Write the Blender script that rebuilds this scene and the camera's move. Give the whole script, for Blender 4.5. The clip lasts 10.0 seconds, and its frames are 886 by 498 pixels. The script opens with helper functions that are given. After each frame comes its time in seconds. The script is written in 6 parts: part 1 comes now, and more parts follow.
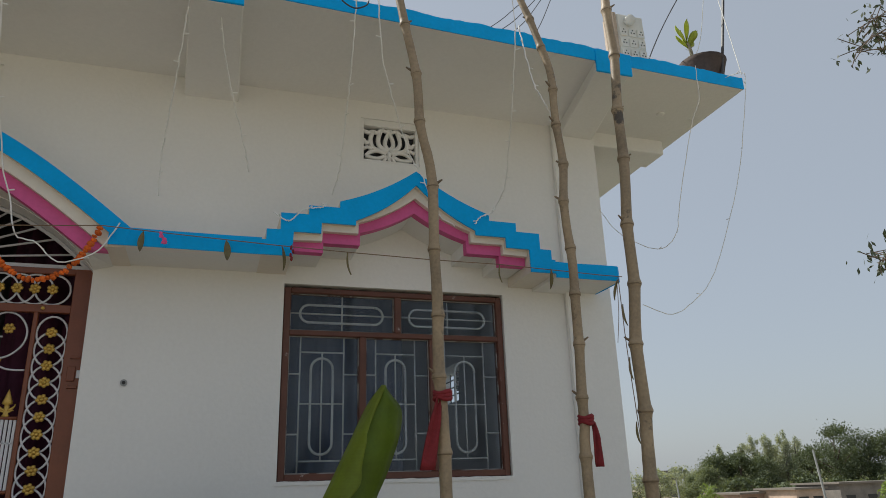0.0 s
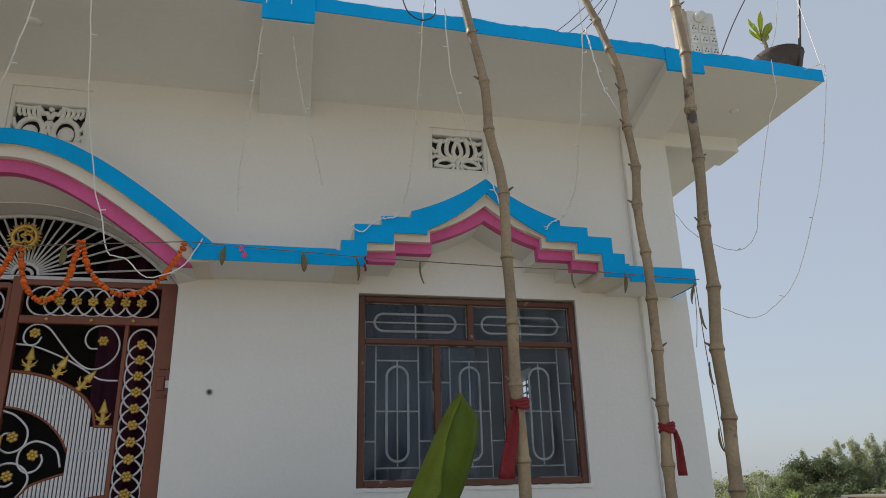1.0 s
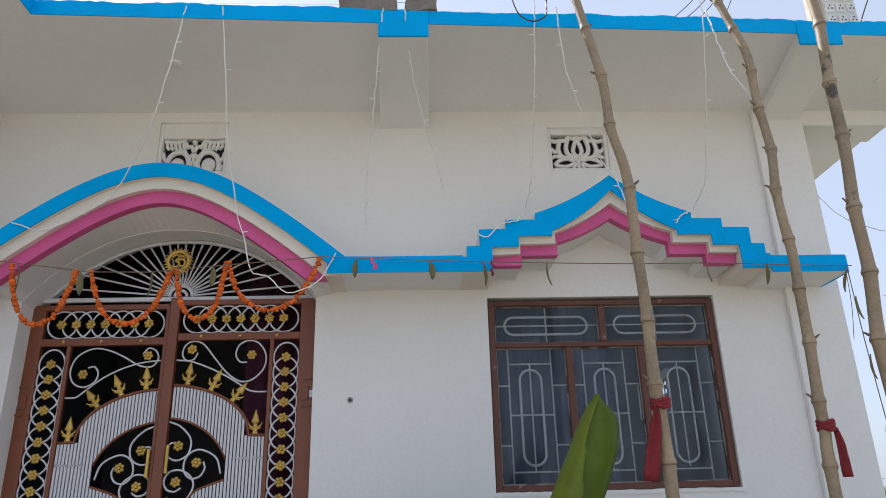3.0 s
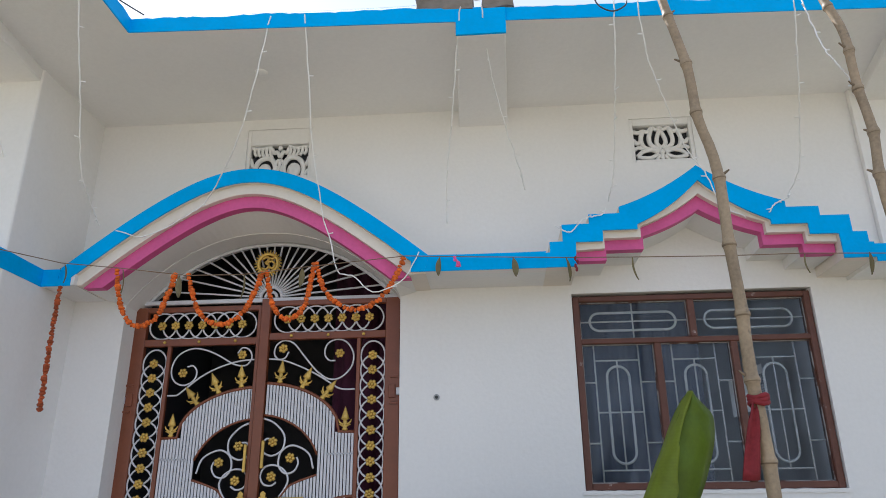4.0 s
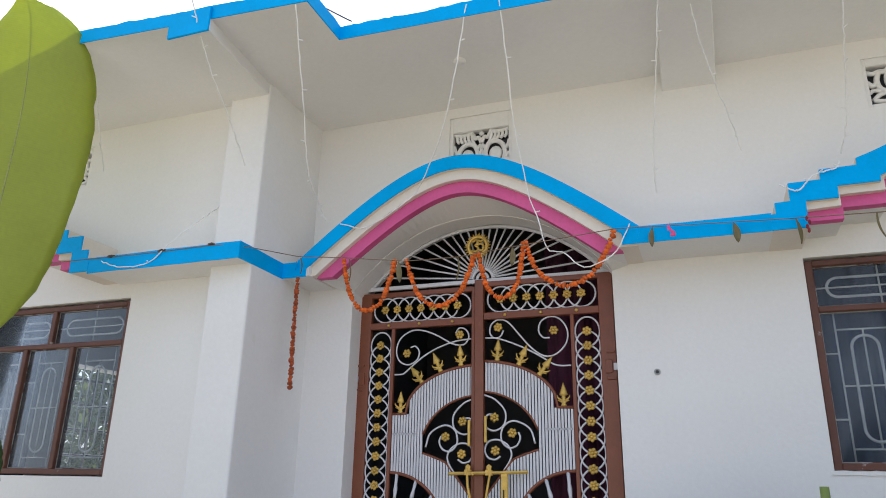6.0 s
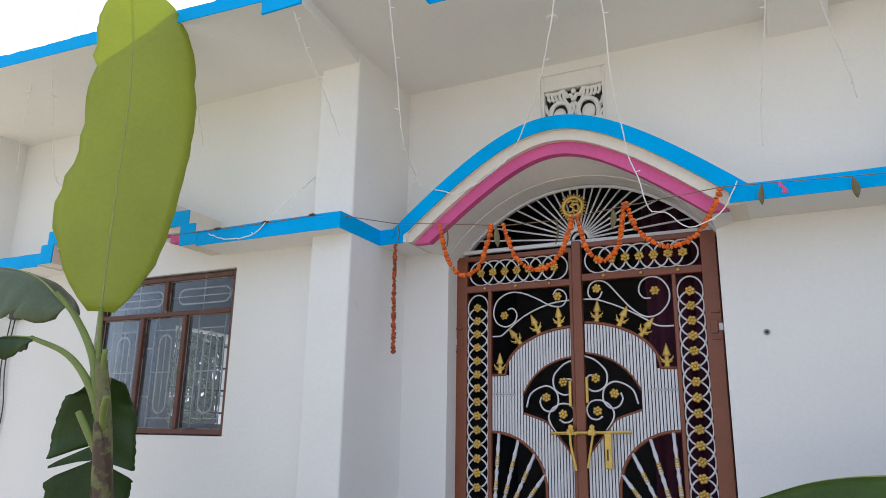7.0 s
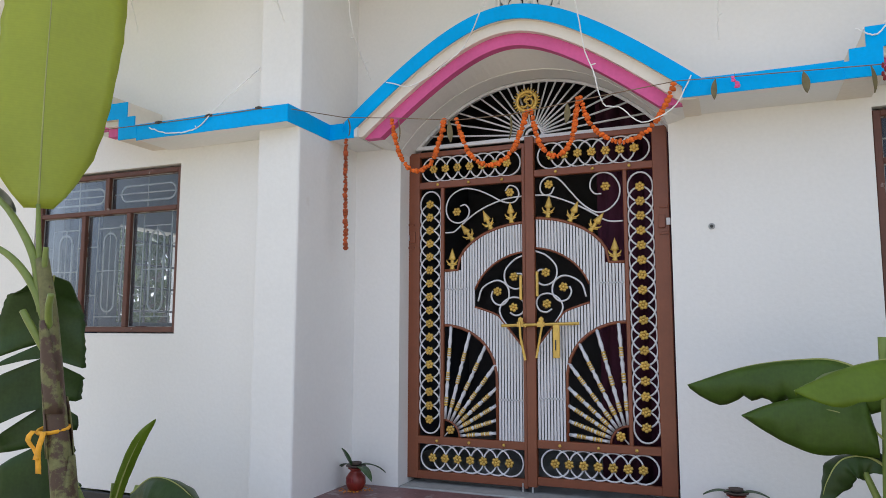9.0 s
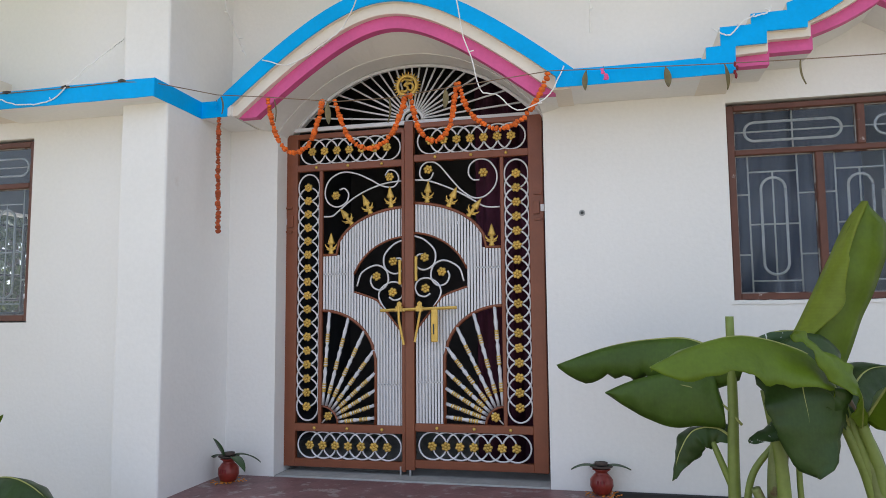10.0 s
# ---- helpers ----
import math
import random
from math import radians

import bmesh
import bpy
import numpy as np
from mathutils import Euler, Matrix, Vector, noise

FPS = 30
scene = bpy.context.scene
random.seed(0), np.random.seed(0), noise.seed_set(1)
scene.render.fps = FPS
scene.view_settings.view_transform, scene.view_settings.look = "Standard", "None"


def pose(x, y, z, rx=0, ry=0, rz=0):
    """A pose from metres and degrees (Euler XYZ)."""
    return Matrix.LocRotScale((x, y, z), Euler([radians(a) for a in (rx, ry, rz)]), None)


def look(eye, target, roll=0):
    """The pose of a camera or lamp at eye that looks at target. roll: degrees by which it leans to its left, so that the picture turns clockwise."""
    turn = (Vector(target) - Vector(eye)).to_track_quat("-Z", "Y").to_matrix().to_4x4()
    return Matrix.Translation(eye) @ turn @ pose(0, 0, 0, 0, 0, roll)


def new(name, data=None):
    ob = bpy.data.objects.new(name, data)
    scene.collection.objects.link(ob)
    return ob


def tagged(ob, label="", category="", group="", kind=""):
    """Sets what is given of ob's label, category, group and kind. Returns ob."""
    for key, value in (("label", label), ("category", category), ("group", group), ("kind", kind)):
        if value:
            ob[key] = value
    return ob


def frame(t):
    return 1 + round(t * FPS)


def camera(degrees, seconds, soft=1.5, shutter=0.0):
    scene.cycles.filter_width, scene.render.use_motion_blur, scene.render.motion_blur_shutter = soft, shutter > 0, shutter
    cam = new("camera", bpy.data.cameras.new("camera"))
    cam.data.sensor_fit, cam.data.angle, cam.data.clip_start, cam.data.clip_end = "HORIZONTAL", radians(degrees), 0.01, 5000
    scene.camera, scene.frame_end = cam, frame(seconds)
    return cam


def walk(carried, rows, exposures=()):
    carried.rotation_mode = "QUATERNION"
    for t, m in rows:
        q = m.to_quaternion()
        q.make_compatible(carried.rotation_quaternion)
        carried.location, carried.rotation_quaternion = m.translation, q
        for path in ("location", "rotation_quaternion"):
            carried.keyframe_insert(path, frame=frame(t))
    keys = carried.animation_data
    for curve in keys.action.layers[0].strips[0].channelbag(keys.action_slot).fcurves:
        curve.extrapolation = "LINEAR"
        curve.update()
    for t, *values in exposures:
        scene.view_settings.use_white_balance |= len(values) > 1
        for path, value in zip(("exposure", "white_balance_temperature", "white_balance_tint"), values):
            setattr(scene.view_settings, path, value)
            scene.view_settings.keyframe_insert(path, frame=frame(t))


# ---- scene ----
cam = camera(63.9, 10.0, soft=0.9)
PATH = [
    (0, (1.446, -3.893, 0.928), (2.044, -2.096, 1.571), -1.9),
    (0.5, (1.412, -3.892, 0.922), (1.941, -2.079, 1.579), -2.1),
    (1, (1.408, -3.903, 0.947), (1.829, -2.061, 1.604), -1.5),
    (1.5, (1.391, -3.896, 0.937), (1.729, -2.042, 1.609), -1.4),
    (2, (1.392, -3.898, 0.925), (1.655, -2.039, 1.613), -1.1),
    (3.5, (1.381, -3.905, 0.928), (1.361, -2.026, 1.612), -1.3),
    (4, (1.358, -3.907, 0.923), (1.224, -2.033, 1.606), -0.6),
    (4.5, (1.355, -3.904, 0.918), (1.074, -2.038, 1.58), -0.6),
    (5, (1.357, -3.892, 0.905), (0.965, -2.041, 1.552), 0.1),
    (5.5, (1.337, -3.904, 0.907), (0.828, -2.081, 1.551), 0.5),
    (6, (1.277, -3.933, 0.885), (0.614, -2.157, 1.522), 1.1),
    (6.2, (1.298, -3.913, 0.875), (0.559, -2.162, 1.497), 1.7),
    (7.3, (1.111, -4.052, 0.98), (0.216, -2.321, 1.429), 0.7),
    (7.5, (1.139, -4.027, 0.976), (0.211, -2.306, 1.398), 0.9),
    (8, (1.121, -4.019, 0.95), (0.189, -2.284, 1.296), 1.0),
    (8.5, (1.126, -4.007, 0.918), (0.242, -2.234, 1.198), 0.8),
    (9, (1.129, -4.0, 0.944), (0.376, -2.16, 1.167), 0.1),
    (9.5, (1.133, -3.988, 0.928), (0.556, -2.084, 1.132), -0.2),
    (10, (1.174, -3.965, 0.928), (0.719, -2.027, 1.115), -0.5),
]
walk(cam, [(t, look(eye, target, roll)) for t, eye, target, roll in PATH],
     [(0.0, 0.04, 6150, 7), (1.0, 0.22, 6050, 8), (2.2, 0.52, 5950, 11), (3.5, 0.86, 5680, 11), (4.5, 1.02, 5700, 11), (5.5, 1.10, 5750, 11), (7.5, 1.10, 5700, 11), (10.0, 1.27, 5900, 11)])

# ---------- world, sun ----------
world = bpy.data.worlds.new("sky")
scene.world = world
world.use_nodes = True
wn = world.node_tree
sky = wn.nodes.new("ShaderNodeTexSky")
sky.sky_type = "NISHITA"
sky.sun_disc = False
SUN_EL, SUN_ROT = 48.0, 310.0
sky.sun_elevation, sky.sun_rotation = radians(SUN_EL), radians(SUN_ROT)
sky.air_density, sky.dust_density, sky.ozone_density = 1.0, 2.4, 0.8
bg = wn.nodes["Background"]
bg.inputs["Strength"].default_value = 0.15
haze = wn.nodes.new("ShaderNodeMix")          # thin even haze over the whole sky
haze.data_type = "RGBA"
haze.inputs["Factor"].default_value = 0.75
haze.inputs["B"].default_value = (2.95, 3.02, 3.12, 1)
wn.links.new(sky.outputs["Color"], haze.inputs["A"])
wn.links.new(haze.outputs["Result"], bg.inputs["Color"])
sun = new("sun", bpy.data.lights.new("sun", "SUN"))
sun.data.energy, sun.data.angle, sun.data.color = 4.2, radians(0.6), (1.0, 0.93, 0.82)
_a, _e = radians(SUN_ROT), radians(SUN_EL)
SUN_DIR = Vector((math.sin(_a) * math.cos(_e), math.cos(_a) * math.cos(_e), math.sin(_e)))
sun.matrix_world = look(SUN_DIR * 40, (0, 0, 0))


# ---------- materials ----------
def material(name, colour, rough=0.6, metal=0.0, vary=0.12, scale=6.0, bump=0.15, fine=60.0, through_light=0.0, spots=None, spec=0.5, each=0.0, veins=None):
    """Principled surface with two scales of colour variation and a fine relief. through_light: share of translucency.
    spots: (colour, scale, threshold) for stains or worn flecks. each: brightness spread from object to object."""
    m = bpy.data.materials.new(name)
    m.use_nodes = True
    n, l = m.node_tree.nodes, m.node_tree.links
    p = n["Principled BSDF"]
    p.inputs["Roughness"].default_value, p.inputs["Metallic"].default_value = rough, metal
    p.inputs["Specular IOR Level"].default_value = spec
    co = n.new("ShaderNodeTexCoord")
    big, small = n.new("ShaderNodeTexNoise"), n.new("ShaderNodeTexNoise")
    big.inputs["Scale"].default_value, small.inputs["Scale"].default_value = scale, fine
    big.inputs["Detail"].default_value, small.inputs["Detail"].default_value = 5, 3
    for t in (big, small):
        l.new(co.outputs["Object"], t.inputs["Vector"])
    add = n.new("ShaderNodeMath")
    add.operation = "MULTIPLY_ADD"
    l.new(small.outputs["Fac"], add.inputs[0])
    add.inputs[1].default_value = 0.5
    l.new(big.outputs["Fac"], add.inputs[2])
    ramp = n.new("ShaderNodeMapRange")
    ramp.inputs["From Min"].default_value, ramp.inputs["From Max"].default_value = 0.45, 1.05
    ramp.inputs["To Min"].default_value, ramp.inputs["To Max"].default_value = 1 - vary, 1 + vary
    l.new(add.outputs[0], ramp.inputs["Value"])
    value = ramp.outputs[0]
    if each:
        info, rnd, mul = n.new("ShaderNodeObjectInfo"), n.new("ShaderNodeMapRange"), n.new("ShaderNodeMath")
        rnd.inputs["To Min"].default_value, rnd.inputs["To Max"].default_value = 1 - each, 1 + each
        l.new(info.outputs["Random"], rnd.inputs["Value"])
        mul.operation = "MULTIPLY"
        l.new(value, mul.inputs[0])
        l.new(rnd.outputs[0], mul.inputs[1])
        value = mul.outputs[0]
    tint = n.new("ShaderNodeMix")
    tint.data_type, tint.blend_type = "RGBA", "MULTIPLY"
    tint.inputs["Factor"].default_value = 1.0
    tint.inputs["A"].default_value = (*colour, 1)
    l.new(value, tint.inputs["B"])
    col = tint.outputs["Result"]
    if spots:
        sp = n.new("ShaderNodeTexNoise")
        sp.inputs["Scale"].default_value, sp.inputs["Detail"].default_value, sp.inputs["Roughness"].default_value = spots[1], 6, 0.65
        l.new(co.outputs["Object"], sp.inputs["Vector"])
        th = n.new("ShaderNodeMapRange")
        th.inputs["From Min"].default_value, th.inputs["From Max"].default_value = spots[2], spots[2] + 0.06
        l.new(sp.outputs["Fac"], th.inputs["Value"])
        mx = n.new("ShaderNodeMix")
        mx.data_type = "RGBA"
        l.new(th.outputs[0], mx.inputs["Factor"])
        l.new(col, mx.inputs["A"])
        mx.inputs["B"].default_value = (*spots[0], 1)
        col = mx.outputs["Result"]
    if veins:
        wv, vm = n.new("ShaderNodeTexWave"), n.new("ShaderNodeMapRange")
        wv.bands_direction = veins[0]
        wv.inputs["Scale"].default_value, wv.inputs["Distortion"].default_value, wv.inputs["Detail"].default_value = veins[1], 1.2, 3
        l.new(co.outputs["Object"], wv.inputs["Vector"])
        vm.inputs["To Min"].default_value, vm.inputs["To Max"].default_value = 1 - veins[2], 1 + veins[2]
        l.new(wv.outputs["Fac"], vm.inputs["Value"])
        vx = n.new("ShaderNodeMix")
        vx.data_type, vx.blend_type = "RGBA", "MULTIPLY"
        vx.inputs["Factor"].default_value = 1.0
        l.new(col, vx.inputs["A"])
        l.new(vm.outputs[0], vx.inputs["B"])
        col = vx.outputs["Result"]
    l.new(col, p.inputs["Base Color"])
    if bump:
        b = n.new("ShaderNodeBump")
        b.inputs["Strength"].default_value, b.inputs["Distance"].default_value = bump, 0.01
        l.new(add.outputs[0], b.inputs["Height"])
        l.new(b.outputs[0], p.inputs["Normal"])
    if through_light:
        tr, ms = n.new("ShaderNodeBsdfTranslucent"), n.new("ShaderNodeMixShader")
        lit = n.new("ShaderNodeMix")
        lit.data_type, lit.blend_type = "RGBA", "MULTIPLY"
        lit.inputs["Factor"].default_value = 1.0
        l.new(col, lit.inputs["A"])
        lit.inputs["B"].default_value = (1.6, 1.5, 0.7, 1)
        l.new(lit.outputs["Result"], tr.inputs["Color"])
        ms.inputs[0].default_value = through_light
        l.new(p.outputs[0], ms.inputs[1])
        l.new(tr.outputs[0], ms.inputs[2])
        l.new(ms.outputs[0], n["Material Output"].inputs["Surface"])
    return m


def glass_material(name, tint, gloss, dirt):
    """Window pane: clear sheet with mirror gloss by angle and a thin dusty film."""
    m = bpy.data.materials.new(name)
    m.use_nodes = True
    n, l = m.node_tree.nodes, m.node_tree.links
    n.remove(n["Principled BSDF"])
    clear, gl, dust = n.new("ShaderNodeBsdfTransparent"), n.new("ShaderNodeBsdfGlossy"), n.new("ShaderNodeBsdfDiffuse")
    clear.inputs["Color"].default_value = (*tint, 1)
    gl.inputs["Roughness"].default_value = 0.03
    dust.inputs["Color"].default_value = (0.5, 0.55, 0.62, 1)
    fr = n.new("ShaderNodeFresnel")
    fr.inputs["IOR"].default_value = gloss
    a, b = n.new("ShaderNodeMixShader"), n.new("ShaderNodeMixShader")
    nz, co, mr = n.new("ShaderNodeTexNoise"), n.new("ShaderNodeTexCoord"), n.new("ShaderNodeMapRange")
    nz.inputs["Scale"].default_value, nz.inputs["Detail"].default_value = 5.0, 6
    l.new(co.outputs["Object"], nz.inputs["Vector"])
    mr.inputs["From Min"].default_value, mr.inputs["From Max"].default_value = 0.35, 0.75
    mr.inputs["To Min"].default_value, mr.inputs["To Max"].default_value = dirt * 0.5, dirt * 1.6
    l.new(nz.outputs["Fac"], mr.inputs["Value"])
    l.new(mr.outputs[0], a.inputs[0])
    l.new(clear.outputs[0], a.inputs[1])
    l.new(dust.outputs[0], a.inputs[2])
    l.new(fr.outputs[0], b.inputs[0])
    l.new(a.outputs[0], b.inputs[1])
    l.new(gl.outputs[0], b.inputs[2])
    l.new(b.outputs[0], n["Material Output"].inputs["Surface"])
    return m


WALL = material("white_wall_paint", (0.80, 0.79, 0.775), 0.75, vary=0.05, scale=0.9, bump=0.22, fine=46, spots=((0.74, 0.715, 0.68), 2.6, 0.70))
CREAM = material("cream_render", (0.76, 0.70, 0.62), 0.8, vary=0.06, scale=3, bump=0.15, fine=40)
BLUE = material("blue_paint", (0.008, 0.39, 0.88), 0.6, spec=0.2, vary=0.10, scale=5, bump=0.2, fine=50)
PINK = material("pink_paint", (0.64, 0.10, 0.30), 0.6, vary=0.12, scale=6, bump=0.2, fine=50)
CONCRETE = material("rough_concrete", (0.20, 0.175, 0.15), 0.9, vary=0.25, scale=9, bump=0.6, fine=45)
REDFLOOR = material("red_oxide_floor", (0.185, 0.098, 0.102), 0.5, vary=0.35, scale=5, bump=0.3, fine=50, spots=((0.30, 0.25, 0.245), 9, 0.56))
GREYSILL = material("grey_cement", (0.32, 0.33, 0.33), 0.8, vary=0.2, scale=7, bump=0.4, fine=40)
PLINTH = material("black_plinth_paint", (0.015, 0.016, 0.018), 0.5, vary=0.3, scale=6, spots=((0.5, 0.5, 0.48), 7, 0.66))
SOIL = material("soil", (0.42, 0.345, 0.26), 0.95, vary=0.35, scale=1.2, bump=0.8, fine=14, spots=((0.06, 0.10, 0.03), 0.35, 0.5))
# near-black wall colours stand for the unlit inside of the house
DARKROOM = material("unlit_inside", (0.07, 0.075, 0.09), 0.9, vary=0.1)
GATEROOM = material("unlit_hall", (0.09, 0.085, 0.09), 0.9, vary=0.1)
CURTAIN = material("maroon_curtain", (0.065, 0.012, 0.032), 0.9, vary=0.25, scale=8)
BLUECLOTH = material("blue_grey_curtain", (0.06, 0.08, 0.13), 0.95, vary=0.2, scale=5)
GATEBROWN = material("brown_gate_enamel", (0.205, 0.062, 0.027), 0.38, vary=0.12, scale=8, bump=0.05, fine=80)
IRONWHITE = material("white_iron_enamel", (0.67, 0.67, 0.70), 0.35, vary=0.06, scale=10, bump=0.05)
GOLD = material("gold_paint", (0.62, 0.41, 0.09), 0.35, metal=0.35, vary=0.2, scale=30, bump=0.1, fine=150, each=0.12)
STEEL = material("bare_steel", (0.5, 0.5, 0.5), 0.4, metal=0.9)
WOOD = material("brown_window_wood", (0.115, 0.042, 0.026), 0.55, vary=0.22, scale=7, bump=0.25, fine=60, spots=((0.42, 0.36, 0.33), 13, 0.66))
GRILLE = material("dusty_cream_grille", (0.60, 0.58, 0.52), 0.55, vary=0.2, scale=12)
PUTTY = material("dirty_putty", (0.30, 0.29, 0.28), 0.8, vary=0.4, scale=14, bump=0.4, spots=((0.10, 0.05, 0.04), 9, 0.52))
GRILL = material("grey_white_grill", (0.76, 0.74, 0.68), 0.5, vary=0.18, scale=12)
GLASS = glass_material("window_glass", (0.90, 0.93, 0.97), 1.27, 0.055)
BAMBOO = material("dry_bamboo", (0.30, 0.225, 0.14), 0.55, vary=0.38, scale=5, bump=0.2, fine=70, spots=((0.075, 0.06, 0.045), 6, 0.60))
NODE = material("bamboo_node", (0.185, 0.135, 0.085), 0.7, vary=0.3, scale=20)
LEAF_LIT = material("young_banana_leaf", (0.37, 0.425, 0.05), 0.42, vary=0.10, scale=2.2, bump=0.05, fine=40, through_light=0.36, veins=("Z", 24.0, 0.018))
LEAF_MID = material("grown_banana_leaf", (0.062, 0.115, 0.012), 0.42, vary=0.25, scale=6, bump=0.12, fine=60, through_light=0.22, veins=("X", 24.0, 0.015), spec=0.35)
LEAF_YOUNG = material("lit_unrolling_banana_leaf", (0.23, 0.29, 0.03), 0.42, vary=0.2, scale=6, bump=0.1, fine=50, through_light=0.45, veins=("Z", 24.0, 0.02), spec=0.35)
LEAF = material("banana_leaf", (0.125, 0.195, 0.012), 0.42, vary=0.22, scale=6, bump=0.12, fine=60, through_light=0.3, veins=("X", 24.0, 0.012), spec=0.35)
LEAF_FLECK = material("flecked_banana_leaf", (0.028, 0.06, 0.014), 0.42, vary=0.3, scale=6, bump=0.15, fine=60, spots=((0.72, 0.74, 0.70), 46, 0.615), spec=0.35)
# grey sheen of the sky on the upper side, mixed into the green
LEAF_SHEEN = material("sky_sheen_banana_leaf", (0.105, 0.14, 0.075), 0.35, vary=0.25, scale=5, bump=0.12, fine=60, through_light=0.15, veins=("X", 24.0, 0.02), spec=0.5)
# deep leaf green, which also stands for shade on a hanging underside
LEAF_DARK = material("dark_and_shaded_banana_leaf", (0.034, 0.066, 0.014), 0.38, vary=0.3, scale=6, bump=0.15, fine=60, through_light=0.15, veins=("X", 24.0, 0.015), spec=0.3)
RIB = material("leaf_stalk", (0.165, 0.215, 0.04), 0.45, vary=0.2, scale=8)
MIDRIB = material("leaf_midrib", (0.29, 0.31, 0.085), 0.5, vary=0.15, scale=8)
STALK = material("banana_stalk", (0.16, 0.19, 0.055), 0.5, vary=0.3, scale=6, bump=0.2, spots=((0.11, 0.07, 0.03), 5, 0.55))
DRYSHEATH = material("dry_banana_sheath", (0.15, 0.145, 0.05), 0.65, vary=0.4, scale=9, bump=0.35, spots=((0.075, 0.042, 0.025), 8, 0.5))
MARIGOLD = material("marigold_petals", (0.80, 0.155, 0.012), 0.7, vary=0.25, scale=60, bump=1.0, fine=160, each=0.25)
DRIED = material("dried_marigold", (0.42, 0.085, 0.022), 0.8, vary=0.3, scale=60, bump=1.0, fine=160, each=0.3)
THREAD = material("brown_string", (0.22, 0.15, 0.10), 0.9, vary=0.2, scale=30)
WIREWHITE = material("white_wire", (0.85, 0.85, 0.84), 0.5, vary=0.05)
WIREDARK = material("dark_wire", (0.05, 0.045, 0.045), 0.5, vary=0.1)
DRYLEAF = material("dry_mango_leaf", (0.145, 0.12, 0.055), 0.6, vary=0.35, scale=25, bump=0.4, through_light=0.1)
REDCLOTH = material("red_cloth", (0.20, 0.014, 0.02), 0.8, vary=0.25, scale=15, bump=0.4)
PINKPAPER = material("pink_paper", (0.75, 0.10, 0.30), 0.7, vary=0.2, scale=40)
YELLOWCLOTH = material("yellow_cloth", (0.80, 0.38, 0.02), 0.8, vary=0.2, scale=20, bump=0.4)
CLAYRED = material("red_painted_clay", (0.20, 0.022, 0.014), 0.35, vary=0.25, scale=14)
CLAY = material("clay_pot", (0.07, 0.05, 0.042), 0.85, vary=0.3, scale=12, bump=0.4)
MANGOLEAF = material("mango_leaf", (0.035, 0.08, 0.025), 0.4, vary=0.25, scale=20)
PLASTIC = material("white_plastic", (0.66, 0.65, 0.60), 0.5, vary=0.08, scale=8)
BOARDWOOD = material("pale_board", (0.42, 0.33, 0.25), 0.7, vary=0.2, scale=8)
THORNSTEM = material("thorny_stem", (0.24, 0.22, 0.15), 0.8, vary=0.25, scale=20)
# flat black for the shade inside slots, bores and openings
HOLESHADE = material("hole_shade_black", (0.02, 0.02, 0.02), 0.4)
TREE_LEAF = material("tree_foliage", (0.095, 0.12, 0.065), 0.7, vary=0.35, scale=0.6, bump=0, through_light=0.3)
# the haze of distance is mixed into this pale leaf colour
TREE_FAR = material("haze_paled_foliage", (0.30, 0.33, 0.28), 0.8, vary=0.25, scale=0.4, bump=0, through_light=0.45)
BARK = material("bark", (0.12, 0.09, 0.07), 0.9, vary=0.3, scale=4)
FARWALL = material("old_brick_house_wall", (0.36, 0.26, 0.21), 0.9, vary=0.3, scale=1.2, bump=0.4, fine=8)
FARPALE = material("pale_plaster_wall", (0.50, 0.38, 0.30), 0.9, vary=0.25, scale=1.2, bump=0.4, fine=8)
# dark look of leaves against the bright sky, put into their colour
TREE_NEAR = material("backlit_dark_foliage", (0.05, 0.065, 0.03), 0.6, vary=0.3, scale=3, bump=0, through_light=0.12)
# leaf green paled part way, to carry thinner haze
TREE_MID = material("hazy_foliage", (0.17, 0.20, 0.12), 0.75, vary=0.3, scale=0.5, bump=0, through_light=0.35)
LEAF_BUSH = material("yellow_green_foliage", (0.20, 0.27, 0.06), 0.6, vary=0.3, scale=3, bump=0, through_light=0.3)
FARGREY = material("grey_house_wall", (0.22, 0.20, 0.18), 0.9, vary=0.3, scale=1.2, bump=0.4, fine=8)
PETALS = material("scattered_petals", (0.60, 0.22, 0.03), 0.8, vary=0.4, scale=60)


# ---------- building helpers ----------
def part(name, bm, mat, parent=None, label="", smooth=False):
    """Link a bmesh as one mesh object, under a thing or a part where parent is given."""
    bmesh.ops.recalc_face_normals(bm, faces=bm.faces)
    me = bpy.data.meshes.new(name)
    bm.to_mesh(me)
    bm.free()
    if smooth:
        for f in me.polygons:
            f.use_smooth = True
    me.materials.append(mat)
    ob = new(name, me)
    if parent:
        ob.parent = parent
    if label:
        ob["label"] = label
    return ob


def shared(name, mesh_of, m, parent):
    """Another object on the mesh of mesh_of, at the pose m."""
    ob = new(name, mesh_of.data)
    ob.parent = parent
    ob.matrix_basis = m
    return ob


def thing(name, at, label, category, group="", kind=""):
    e = new(name)
    e.empty_display_size = 0.05
    e.location = at
    return tagged(e, label, category, group, kind)


def box(bm, x0, x1, y0, y1, z0, z1):
    v = [bm.verts.new((x, y, z)) for x in (x0, x1) for y in (y0, y1) for z in (z0, z1)]
    for f in ((0, 1, 3, 2), (4, 6, 7, 5), (0, 4, 5, 1), (2, 3, 7, 6), (0, 2, 6, 4), (1, 5, 7, 3)):
        bm.faces.new([v[i] for i in f])
    return v


def bevelled(bm, width, segments=1):
    bmesh.ops.bevel(bm, geom=bm.edges[:], offset=width, segments=segments, affect="EDGES", profile=0.6)
    return bm


